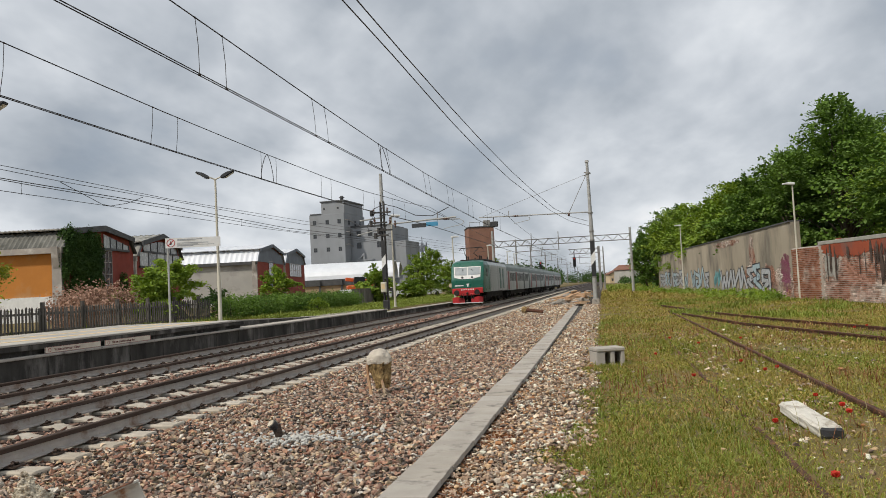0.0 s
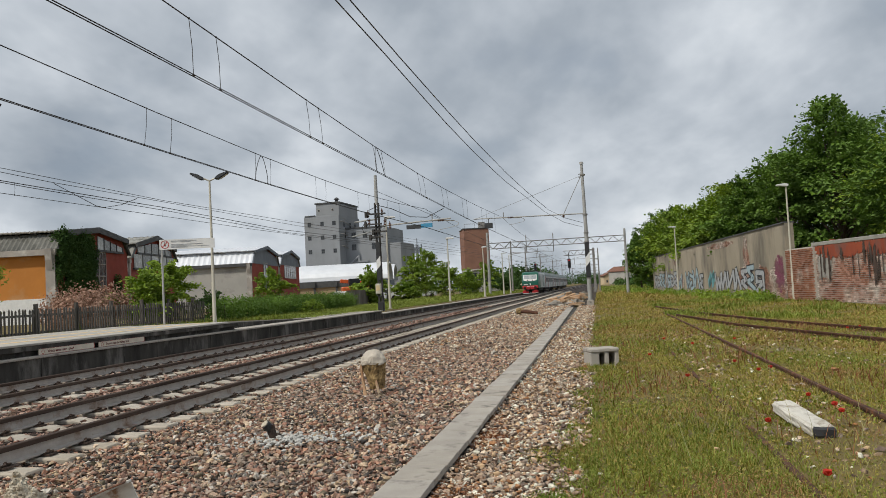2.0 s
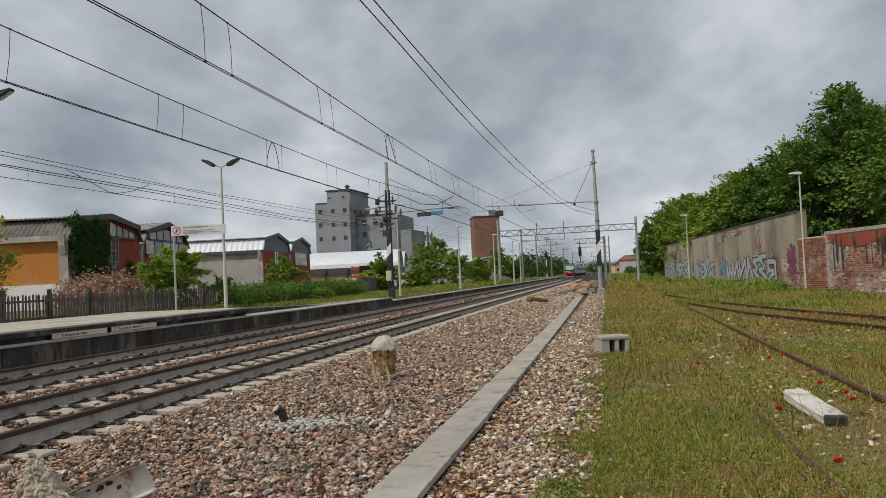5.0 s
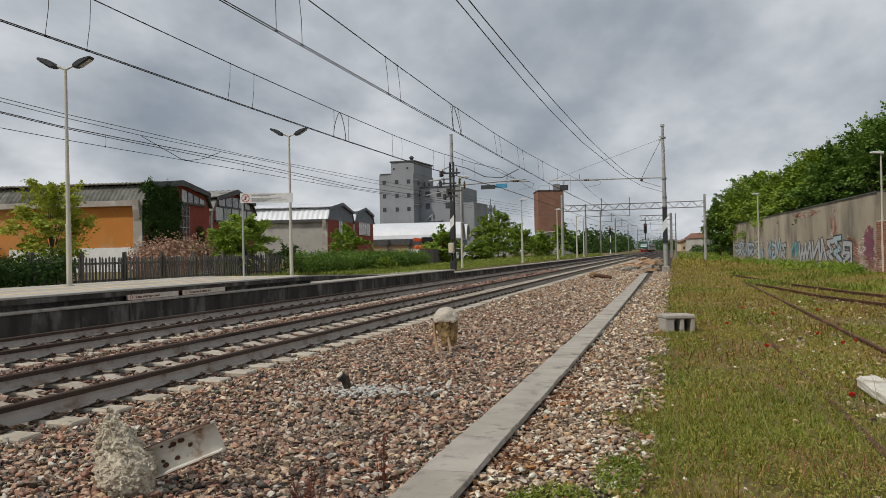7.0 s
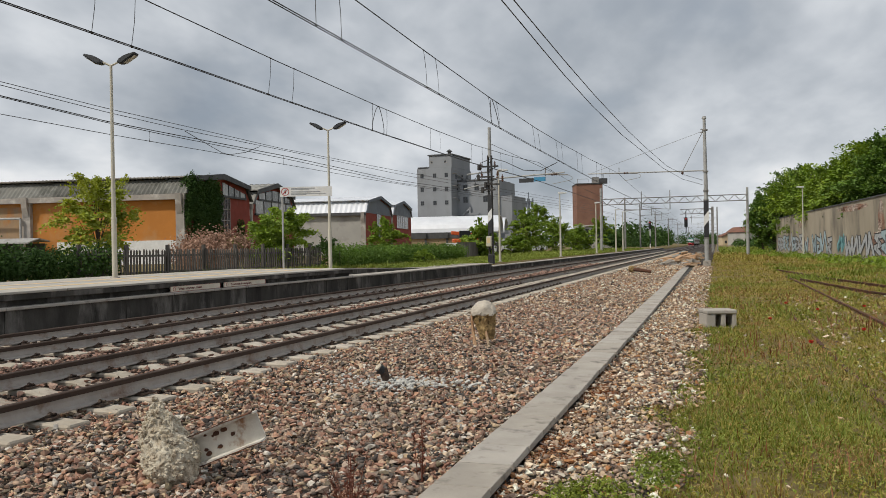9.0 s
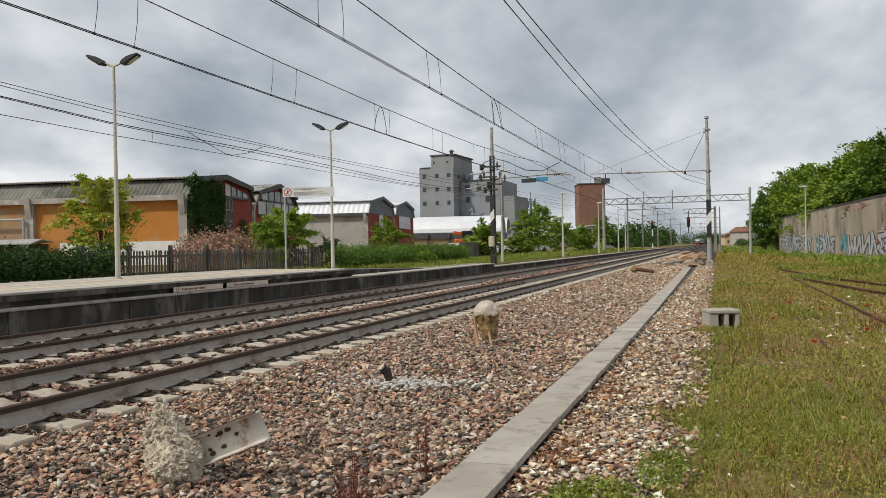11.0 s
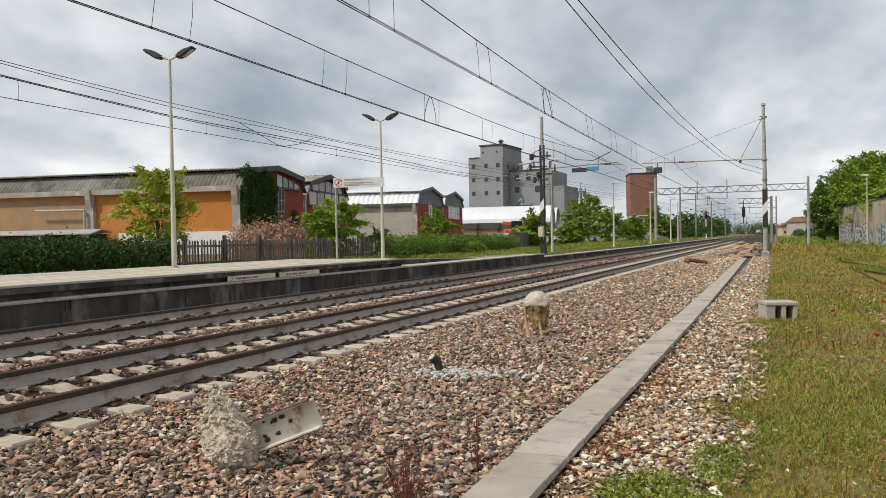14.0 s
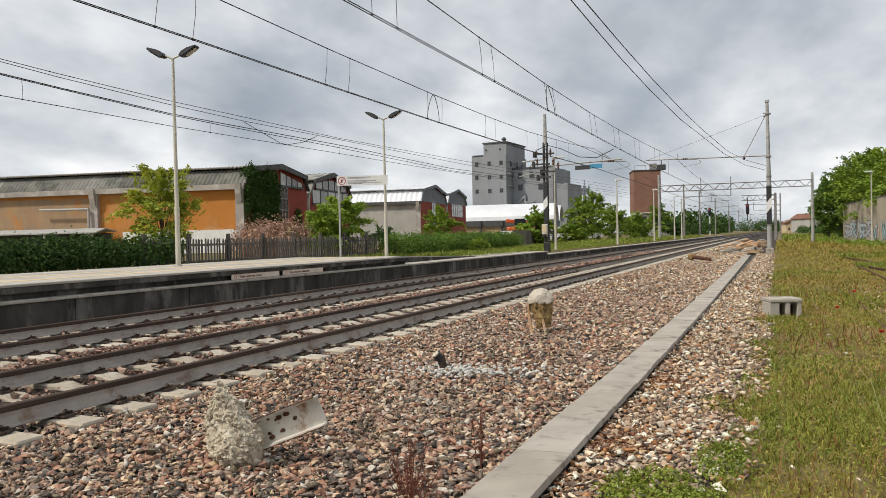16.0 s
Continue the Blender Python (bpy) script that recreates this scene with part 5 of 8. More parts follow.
# ---------------------------------------------------------------- yard wall
def wall_segment(name, p0, p1, h0, h1, thick, material, label):
    (xa, ya), (xb, yb) = p0, p1
    L = math.hypot(xb - xa, yb - ya)
    t = thing(name, Matrix.Translation((xa, ya, -0.5)) @ Matrix.Rotation(math.atan2(yb - ya, xb - xa), 4, "Z"), label, "wall", kind="structure")
    bm = bmesh.new()
    prism(bm, [(0, 0), (L, 0), (L, h1 + 0.5), (0, h0 + 0.5)], -thick, 0)
    bmesh.ops.subdivide_edges(bm, edges=list(bm.edges), cuts=3, use_grid_fill=True)
    part("wall_body", bm, material, t)
    return t, L


def joined_bricks(parent, x0, x1, z0, z1, keep, seed, material=None, bl=0.25, bh=0.066):
    rnd = random.Random(seed)
    v, f = [], []
    z, row = z0, 0
    while z < z1:
        x = x0 - (row % 2) * bl / 2
        while x < x1:
            if keep(x, z):
                j = rnd.uniform(0, 0.012)
                a, b, c, d = x + 0.006, x + bl - 0.012, z + 0.005, z + bh * 0.80
                i = len(v)
                v += [(a, 0.004, c), (b, 0.004, c), (b, 0.004, d), (a, 0.004, d), (a + 0.004, 0.012 + j, c + 0.004), (b - 0.004, 0.012 + j, c + 0.004), (b - 0.004, 0.012 + j, d - 0.004), (a + 0.004, 0.012 + j, d - 0.004)]
                f += [(i + 4, i + 7, i + 6, i + 5), (i, i + 4, i + 5, i + 1), (i + 1, i + 5, i + 6, i + 2), (i + 2, i + 6, i + 7, i + 3), (i + 3, i + 7, i + 4, i)]
            x += bl
        z += bh
        row += 1
    if v:
        ob = part_of("brickwork", raw_mesh("brickwork", np.array(v), np.array(f)), material or M_brickj, parent, "bare weathered red bricks")
        ob["kind"] = "stuff"


def strokes(parent, x, z, w, h, n, seed, material, t=0.05, name="graffiti"):
    """Sprayed letters as flat bent strokes on the wall face."""
    rnd = random.Random(seed)
    bm = bmesh.new()
    for k in range(n):
        cx = x + w * (k + 0.5) / n
        pts = [(cx + rnd.uniform(-0.5, 0.5) * w / n, z + h * q + rnd.uniform(-0.1, 0.1) * h) for q in ((0.02, 0.5, 0.98) if rnd.random() < 0.6 else (0.9, 0.45, 0.1, 0.6))]
        if rnd.random() < 0.5:
            pts.append((cx + rnd.uniform(0.1, 0.6) * w / n, z + h * rnd.uniform(0.2, 0.8)))
        for (a, b), (c, d) in zip(pts, pts[1:]):
            L = math.hypot(c - a, d - b) or 0.01
            ux, uz = -(d - b) / L * t / 2, (c - a) / L * t / 2
            q = [bm.verts.new((p, 0.030 + 0.0004 * k, r)) for p, r in ((a - ux, b - uz), (c - ux, d - uz), (c + ux, d + uz), (a + ux, b + uz))]
            bm.faces.new(q)
    return part(name, bm, material, parent)


TAGS = (((0, 0), (0.15, 1), (0.85, 0.1), (1, 0.95)), ((0.05, 0.95), (0.9, 0.9), (0.2, 0.5), (0.95, 0.35), (0.1, 0.03)), ((0, 0.02), (0.45, 1), (0.6, 0.45), (1, 0.0)), ((0.1, 0.05), (0, 0.9), (0.8, 0.95), (0.9, 0.5), (0.2, 0.45), (1, 0.02)), ((0.9, 0.9), (0.1, 0.75), (0.05, 0.2), (0.8, 0.05), (0.95, 0.4), (0.5, 0.45)), ((0, 1), (0.25, 0.05), (0.5, 0.7), (0.75, 0.02), (1, 1)))


def tag_shape(parent, x, z, w, h, kind, lean, material, t, y):
    """One sprayed shape: a broad bent band of paint on the wall face, wider along the wall than up it."""
    bm = bmesh.new()
    pts = [(x + w * u + lean * v, z + h * v) for u, v in TAGS[kind % len(TAGS)]]
    for k, ((a, b), (c, d)) in enumerate(zip(pts, pts[1:])):
        L = math.hypot(c - a, d - b) or 0.01
        dx, dz = (c - a) / L, (d - b) / L
        ux, uz = -dz * t * 0.62, dx * t * 0.40
        a, b, c, d = a - dx * t * 0.3, b - dz * t * 0.2, c + dx * t * 0.3, d + dz * t * 0.2
        bm.faces.new([bm.verts.new((p, y + 0.0006 * k, r)) for p, r in ((a - ux, b - uz), (c - ux, d - uz), (c + ux, d + uz), (a + ux, b + uz))])
    return part("graffiti", bm, material, parent)


def blob(parent, x, z, w, h, seed, material, y=0.026, name="paint_patch"):
    rnd = random.Random(seed)
    bm = bmesh.new()
    n = 40
    vs = []
    for i in range(n):
        a = 2 * math.pi * i / n
        k = 1 + rnd.uniform(-0.32, 0.26)
        vs.append(bm.verts.new((x + w / 2 * k * math.copysign(abs(math.cos(a)) ** 0.6, math.cos(a)), y, z + h / 2 * k * math.copysign(abs(math.sin(a)) ** 0.6, math.sin(a)))))
    bm.faces.new(vs)
    return part(name, bm, material, parent)


M_gwhite = mat("sprayed_white", (0.44, 0.46, 0.48), (0.30, 0.31, 0.31), 5, 0.8, bump=0.1)
M_gblack = mat("sprayed_black", (0.03, 0.03, 0.035), (0.07, 0.07, 0.075), 5, 0.75, bump=0.1)
M_gpale = mat("sprayed_pale_blue", (0.36, 0.46, 0.50), (0.30, 0.38, 0.41), 5, 0.8, bump=0.1)
M_gteal = mat("sprayed_turquoise", (0.16, 0.42, 0.45), (0.20, 0.36, 0.38), 5, 0.8, bump=0.1)
M_gpink = mat("sprayed_magenta", (0.24, 0.05, 0.13), (0.22, 0.09, 0.10), 4, 0.85, bump=0.2)
M_soot = mat("soot_stain", (0.045, 0.036, 0.03), (0.11, 0.075, 0.06), 3, 0.95, bump=0.3)
M_pierbrick = mat("clean_orange_brick", (0.34, 0.15, 0.085), (0.22, 0.10, 0.065), 0.9, 0.93, bump=0.4, bscale=40, third=(0.42, 0.34, 0.28), tscale=0.8, tamt=0.4, island=0.35, coord="World")
M_coping = mat("grey_coping", (0.36, 0.345, 0.31), (0.28, 0.27, 0.24), 2, 0.9, bump=0.3)


def build_yard_wall():
    # the tall rendered wall, from its far end to the near; local x runs towards the viewer, +y faces the tracks
    def flip(p0, p1, *a):
        return wall_segment("yard_wall", p0, p1, *a)
    w, L = flip((11.15, 50.4), (7.3, 110.0), 4.2, 4.1, 0.5, M_render, "tall stained rendered wall with graffiti")
    bm = bmesh.new()
    prism(bm, [(0, 4.70), (L, 4.60), (L, 4.68), (0, 4.79)], -0.58, 0.07)
    part("coping", bm, M_roofedge, w)
    def patch(cx, cz, rx, rz):
        return lambda x, z: ((x - cx) / rx) ** 2 + ((z - cz) / rz) ** 2 < 1 + 0.5 * noise.noise((x * 2, z * 2, cx))
    tests = [patch(5.5, 1.0, 2.0, 1.2), patch(9.5, 2.2, 0.9, 2.2), patch(10.4, 1.4, 1.6, 0.9), patch(2.0, 0.8, 1.9, 1.6), patch(18, 4.2, 4.5, 0.25), patch(38, 1.2, 2.0, 0.8), patch(41, 3.6, 1.5, 0.5), patch(62, 3.2, 1.6, 1.2)]
    pink = lambda x, z: ((x - 1.5) / 1.0) ** 2 + ((z - 1.75) / 1.15) ** 2 < 0.9 + 0.9 * noise.noise((x * 3, z * 3, 5))
    joined_bricks(w, 0, L, 0.1, 4.6, lambda x, z: any(t(x, z) for t in tests) and not pink(x, z), 3)
    joined_bricks(w, 0, 3.2, 0.1, 3.4, pink, 3, M_gpink)
    # graffiti along the foot: pale fills with dark outlines, letter by letter
    rnd = random.Random(41)
    x = 5.2
    while x < 57:
        wd = rnd.uniform(1.7, 2.6)
        h = rnd.uniform(1.3, 1.8)
        if 19.2 < x < 23.2:
            for q in range(4):
                strokes(w, x - 0.1, 1.0 + rnd.uniform(-0.2, 0.2), wd * 1.1, h * 0.8, 2, int(x * 10) + q, M_gteal, 0.34)
        elif x < 19 or 25 < x < 34 or x > 37:
            z = 0.55 + rnd.uniform(-0.1, 0.25)
            kind, lean = rnd.randrange(6), rnd.uniform(-0.3, 0.5)
            tag_shape(w, x, z, wd, h, kind, lean, M_gblack, 0.62, 0.028)
            tag_shape(w, x, z, wd, h, kind, lean, M_gwhite if rnd.random() < 0.7 else M_gpale, 0.40, 0.036)
            if rnd.random() < 0.6:
                tag_shape(w, x + 0.15, z + 0.1, wd * 0.8, h * 0.8, kind + 1, lean, M_gblack, 0.07, 0.042)
        x += wd * 1.08
    # the lower brick wall that runs on towards the viewer, with a corner pier
    b, L2 = wall_segment("yard_wall", (15.9, 24.0), (11.15, 50.1), 2.68, 2.60, 0.45, M_mortar, "old brick wall with peeling red render and a grey coping")
    joined_bricks(b, L2 * 0.2, L2 - 3.6, 0.1, 2.9, lambda x, z: noise.noise((x * 0.5, z * 0.9, 3)) > -0.42, 8, None, 0.30, 0.105)
    bm = bmesh.new()
    bx(bm, 0, L2 - 3.3, -0.5, 0.07, 3.10, 3.30, bevel=0.02)
    part("coping", bm, M_coping, b)
    rnd = random.Random(19)
    for k in range(34):
        x = 6 + (L2 - 10.4) * k / 33
        blob(b, x, 2.80 + rnd.uniform(-0.05, 0.1), rnd.uniform(0.9, 1.7), rnd.uniform(0.5, 0.9), 200 + k, M_redwash, 0.030 + 0.0005 * k, "red_render")
    for k in range(60):
        x = 5 + (L2 - 9.0) * rnd.random()
        blob(b, x, 2.15 + rnd.uniform(-0.7, 0.5), rnd.uniform(0.06, 0.30), rnd.uniform(0.5, 1.7), 300 + k, M_soot, 0.050 + 0.0006 * k, "soot_streak")
    bm = bmesh.new()
    bx(bm, L2 - 3.6, L2, -0.5, 0.13, 0, 3.08, bevel=0.02)
    part("pier", bm, M_mortar, b)
    joined_bricks_on(b, L2 - 3.6, L2, 0.13)
    blob(b, L2 - 4.6, 1.95, 1.5, 1.4, 9, M_coping, 0.036, "cement_patch")


def joined_bricks_on(parent, x0, x1, y):
    rnd = random.Random(77)
    bm = bmesh.new()
    z = 0.1
    row = 0
    while z < 2.95:
        x = x0 + 0.01 + (0.12 if row % 2 else 0)
        while x < x1 - 0.1:
            bx(bm, x, min(x + 0.28, x1), y + 0.001, y + 0.020 + rnd.uniform(0, 0.015), z, z + 0.08)
            x += 0.30
        z += 0.105
        row += 1
    part("pier_brickwork", bm, M_pierbrick, parent)["kind"] = "stuff"


# ---------------------------------------------------------------- plants
def leaf_cloud(centers, n, size, rnd, flat=0.0, shell=0.55):
    """Leaves as small bent quads, thick near the outside of each lobe (centre, radii)."""
    rg = np.random.RandomState(rnd)
    vol = np.array([r[0] * r[1] * r[2] for _, r in centers]) ** 0.7
    pick = rg.choice(len(centers), n, p=vol / vol.sum())
    c = np.array([q for q, _ in centers])[pick]
    r = np.array([q for _, q in centers])[pick]
    d = rg.normal(size=(n, 3))
    d /= np.linalg.norm(d, axis=1)[:, None]
    rad = (shell + (1 - shell) * rg.rand(n)) ** 0.8 * (1 + 0.20 * rg.normal(size=n))
    p = c + d * r * rad[:, None]
    nrm = d * 0.6 + rg.normal(size=(n, 3)) * 0.7 + np.array((0, 0, 0.5))
    nrm /= np.linalg.norm(nrm, axis=1)[:, None]
    a = np.cross(nrm, rg.normal(size=(n, 3)))
    a /= np.linalg.norm(a, axis=1)[:, None]
    b = np.cross(nrm, a)
    s = size * (0.6 + 0.8 * rg.rand(n))[:, None]
    v = np.stack([p - a * s * 0.5, p + b * s * 0.32 + nrm * s * 0.10, p + a * s * 0.5, p - b * s * 0.32 + nrm * s * 0.10], 1).reshape(-1, 3)
    f = np.arange(n * 4).reshape(n, 4)
    return v, f


def foliage_mass(name, m, lobes, n, size, material, label, category, group="", seed=3, kind=""):
    v, f = leaf_cloud(lobes, n, size, seed)
    ob = part_of(name, raw_mesh(name, v, f), material)
    ob.matrix_world = m
    return tagged(ob, label, category, group, kind)


def crown_cloud(h, r, low, seed, n, size, sprays):
    """A crown of leafy sprays: flat fans of leaves that point outwards, with gaps between them and shoots at the top."""
    rg = np.random.RandomState(seed)
    per = max(12, n // sprays)
    cz, rz = h * (low + 1) / 2, h * (1 - low) / 2
    out = []
    for k in range(sprays):
        d = rg.normal(size=3)
        d[2] = abs(d[2]) if rg.rand() < 0.35 else d[2]
        d /= np.linalg.norm(d)
        lump = 0.98 + 0.36 * noise.noise((d[0] * 2.2 + seed, d[1] * 2.2, d[2] * 2.2))
        depth = rg.uniform(0.25, 1.0) ** 0.45
        wide = 1.0 - 0.35 * max(d[2], 0) - 0.2 * max(-d[2], 0)
        p = np.array((d[0] * r * wide, d[1] * r * wide, d[2] * rz)) * lump * depth + np.array((0, 0, cz))
        shoot = d[2] > 0.45 and rg.rand() < 0.45
        o = d * np.array((1, 1, 0.35)) + np.array((0, 0, 1.6 if shoot else 0.12)) + rg.normal(size=3) * 0.25
        o /= np.linalg.norm(o)
        w = np.cross(o, (0.0, 0.0, 1.0)) + rg.normal(size=3) * 0.08
        w /= np.linalg.norm(w)
        nr = np.cross(w, o)
        L = r * rg.uniform(0.20, 0.34)
        m = int(per * rg.uniform(0.6, 1.4) * (0.6 if shoot else 1.0))
        a, b, c = rg.normal(size=m) * 0.5, rg.normal(size=m) * (0.18 if shoot else 0.42), rg.normal(size=m) * (0.18 if shoot else 0.13)
        q = p + L * (a[:, None] * o + b[:, None] * w + c[:, None] * nr) - np.array((0, 0, 1)) * (0.30 * L * (a * a + b * b))[:, None]
        ln = nr + rg.normal(size=(m, 3)) * 0.42 + d * 0.25
        out.append((q, ln))
    p = np.concatenate([q for q, _ in out])
    nrm = np.concatenate([q for _, q in out])
    m = len(p)
    nrm /= np.linalg.norm(nrm, axis=1)[:, None]
    a = np.cross(nrm, rg.normal(size=(m, 3)))
    a /= np.linalg.norm(a, axis=1)[:, None]
    b = np.cross(nrm, a)
    s = size * (0.6 + 0.8 * rg.rand(m))[:, None]
    v = np.stack([p - a * s * 0.5, p + b * s * 0.34 + nrm * s * 0.10, p + a * s * 0.5, p - b * s * 0.34 + nrm * s * 0.10], 1).reshape(-1, 3)
    return v, np.arange(m * 4).reshape(m, 4)


def tree(x, y, z, h, r, seed, material, label, n=3500, size=0.3, trunk_r=0.16, low=0.35, name="tree", group="trees", lobes=11):
    rnd = random.Random(seed)
    t = thing(name, pose(x, y, z, 0, 0, rnd.uniform(0, 360)), label, name.replace("_", " "), group)
    bm = bmesh.new()
    top = h * (low + 0.35)
    tube(bm, (0, 0, -0.1), (rnd.uniform(-0.1, 0.1), 0.05, h * low), trunk_r, trunk_r * 0.75, 8)
    tube(bm, (0, 0.05, h * low), (rnd.uniform(-0.2, 0.2), 0.1, top), trunk_r * 0.75, trunk_r * 0.3, 7)
    for k in range(lobes):
        a = k * 2.4 + rnd.uniform(-0.4, 0.4)
        hz = low + (1 - low) * ((k + 0.5) / lobes) ** 0.9
        rr = r * (0.75 - 0.55 * ((hz - low) / (1 - low)) ** 1.6) * rnd.uniform(0.55, 1.15)
        c = (rr * math.cos(a), rr * math.sin(a), min(h * hz, h - r * rnd.uniform(0.2, 0.35)))
        tube(bm, (0, 0.05, h * low + (c[2] - h * low) * 0.35), (c[0] * 0.85, c[1] * 0.85, c[2]), trunk_r * 0.4, trunk_r * 0.1, 5)
    part("trunk", bm, M_bark, t)
    v, f = crown_cloud(h, r, low, seed, n, size, max(28, 4 * lobes))
    part_of("crown", raw_mesh("crown", v, f), material, t, "leafy crown")
    return t


def hedge(x, y0, y1, z, h, w, seed, material, label, n):
    L = []
    rnd = random.Random(seed)
    y = y0
    while y < y1:
        L.append(((rnd.uniform(-0.1, 0.1), y - y0, h * 0.52 + rnd.uniform(-0.05, 0.07)), (w * 0.55, 0.55, h * 0.5)))
        y += 0.55
    hd = thing("hedge", pose(x, y0, z), label, "hedge", "clipped hedges")
    v, f = leaf_cloud(L, n, 0.10, seed)
    part_of("foliage", raw_mesh("foliage", v, f), material, hd)
    y = 0.3
    while y < y1 - y0:
        bm = bmesh.new()
        tube(bm, (0, y, -0.05), (rnd.uniform(-0.15, 0.15), y + rnd.uniform(-0.1, 0.1), h * 0.7), 0.03, 0.012, 5)
        part("stem", bm, M_bark, hd)
        y += 1.2
    return hd


def build_fence():
    f = thing("picket_fence", pose(-17.6, 18.5, 0.32), "weathered dark picket fence", "fence")
    bm = bmesh.new()
    bx(bm, -0.012, 0.012, -0.034, 0.034, 0, 1.0)
    prism(bm, [(-0.034, 1.0), (0.034, 1.0), (0, 1.05)], -0.012, 0.012, "x")
    me = bpy.data.meshes.new("picket")
    bm.to_mesh(me)
    bm.free()
    rnd = random.Random(9)
    n = 100
    for k in range(n):
        p = part_of("picket", me, M_timber, f)
        p.location = (0, k * 0.15, rnd.uniform(-0.03, 0.02))
        p.rotation_euler = (rnd.uniform(-0.03, 0.03), 0, 0)
    for k in range(8):
        bm = bmesh.new()
        bx(bm, -0.12, -0.03, -0.06, 0.06, -0.1, 1.2)
        part("post", bm, M_timber, f).location = (0, k * 2.0, 0)
    bm = bmesh.new()
    for z in (0.25, 0.8):
        bx(bm, -0.075, -0.031, 0, n * 0.15, z, z + 0.07)
    part("rail", bm, M_timber, f)


def build_plants():
    # behind the platform
    hedge(-17.9, 8.0, 19.6, 0.35, 1.1, 1.1, 21, M_leafd, "dark green clipped hedge behind the platform", 22000)
    hedge(-17.2, 34.3, 53.0, 0.33, 1.12, 1.5, 22, M_leafm, "clipped dark green hedge along the railway", 26000)
    tree(-19.1, 20.8, 0.3, 3.7, 1.3, 31, M_leafy, "small maple with fresh yellow-green leaves", 9500, 0.12, 0.05, 0.06, lobes=24)
    tree(-19.0, 32.4, 0.3, 2.8, 1.6, 33, M_leaf, "leafy green shrub behind the fence", 10000, 0.14, 0.05, 0.05, "shrub", "shrubs")
    tree(-18.9, 30.4, 0.3, 2.4, 1.4, 32, M_leaf, "leafy green shrub behind the fence", 8000, 0.13, 0.05, 0.05, "shrub", "shrubs")
    tree(-18.6, 35.8, 0.3, 1.5, 1.1, 39, M_leafd, "low dark shrub behind the fence", 2000, 0.12, 0.05, 0.05, "shrub", "shrubs")
    foliage_mass("flowering_bush", pose(-20.2, 28.4, 0.3), [((0, 0, 0.9), (1.5, 1.6, 0.95)), ((0.4, -1.2, 0.7), (1.1, 1.1, 0.75)), ((0.2, 1.2, 1.1), (1.1, 1.0, 0.8))], 9000, 0.11, M_pink, "rounded bush with faded pink blossom", "bush")
    tree(-15.9, 42.6, 0.34, 0.75, 0.7, 35, M_leaf, "small round green shrub in front of the hedge", 1500, 0.10, 0.03, 0.05, "shrub", "shrubs")
    tree(-22.0, 51.5, 0.3, 3.0, 1.45, 34, M_leaf, "small round green tree by the sheds", 5000, 0.17, 0.07, 0.1)
    for k, (x, y, h, r, m) in enumerate(((-20.5, 70, 3.2, 1.7, M_leaf), (-19.3, 79, 2.2, 1.5, M_leaf), (-20, 86, 5.3, 1.8, M_leaf), (-20.5, 94, 6.6, 2.0, M_leaf), (-19.5, 101, 4.8, 2.5, M_leaf), (-18.5, 112, 3.6, 2.3, M_leaf), (-19.5, 118, 2.8, 2.2, M_leafd), (-17.5, 129, 5.6, 1.9, M_leaf), (-16.5, 140, 2.6, 2.0, M_leafd))):
        tree(x, y, 0.25, h, r, 60 + k, m, "green roadside tree beyond the platform", 5600, 0.23, 0.10, 0.04, lobes=18)
    # tall trees over the yard wall
    for k, (x, y, h, r, m) in enumerate(((19.0, 38, 10.4, 4.3, M_leaf), (17.6, 45, 10.8, 4.2, M_leafm), (20.0, 51, 11.4, 4.8, M_leaf), (16.2, 57, 12.9, 4.2, M_leafm), (13.9, 61, 10.3, 3.2, M_leafm), (19.5, 64, 13.3, 4.6, M_leafm), (16.3, 72, 13.6, 4.2, M_leafm), (13.0, 71, 10.8, 3.4, M_leafm), (12.6, 80, 11.2, 3.6, M_leaf), (14.6, 87, 12.9, 4.2, M_leaf), (11.5, 90, 10.9, 3.6, M_leaf), (10.6, 99, 10.9, 3.8, M_leaf), (9.6, 108, 11.4, 3.8, M_leaf), (7.8, 117, 10.4, 3.2, M_leafm), (6.3, 123, 9.0, 2.4, M_leafm), (11, 122, 13.6, 4.0, M_leafm))):
        tree(x, y, -0.4, h * (1.0 if k < 6 else 0.91), r, 90 + k, m, "tall dense broadleaf tree behind the yard wall", 19000 if k < 10 else 12000, 0.27 if k < 8 else 0.32, 0.24, 0.12, group="yard trees", lobes=46)
    # far woods and scrub along the line
    lobes = []
    rnd = random.Random(4)
    for k in range(80):
        y = rnd.uniform(190, 420)
        lobes.append(((-15 - rnd.uniform(0, 26) - (y - 190) * 0.02, y, rnd.uniform(1.5, 4.5)), (rnd.uniform(2, 4.5), rnd.uniform(3, 6), rnd.uniform(2, 5.0))))
    for k in range(26):
        y = rnd.uniform(140, 400)
        lobes.append(((9 + rnd.uniform(0, 20), y, rnd.uniform(0.5, 2)), (rnd.uniform(2, 4), rnd.uniform(3, 5), rnd.uniform(1.2, 2.4))))
    for k in range(18):
        y = rnd.uniform(230, 380)
        lobes.append((((y / 400) * rnd.uniform(7, 22) + 1, y, rnd.uniform(0.3, 1.2)), (rnd.uniform(1.2, 2.4), 3, rnd.uniform(0.8, 1.8))))
    for k in range(60):
        y = rnd.uniform(600, 1100)
        lobes.append(((rnd.uniform(-170, 60), y, 4), (9, 9, 6)))
    foliage_mass("far_woods", pose(0, 0, 0), lobes, 60000, 0.9, M_leafd, "distant dark green woods along the line", "woods", kind="stuff", seed=8)
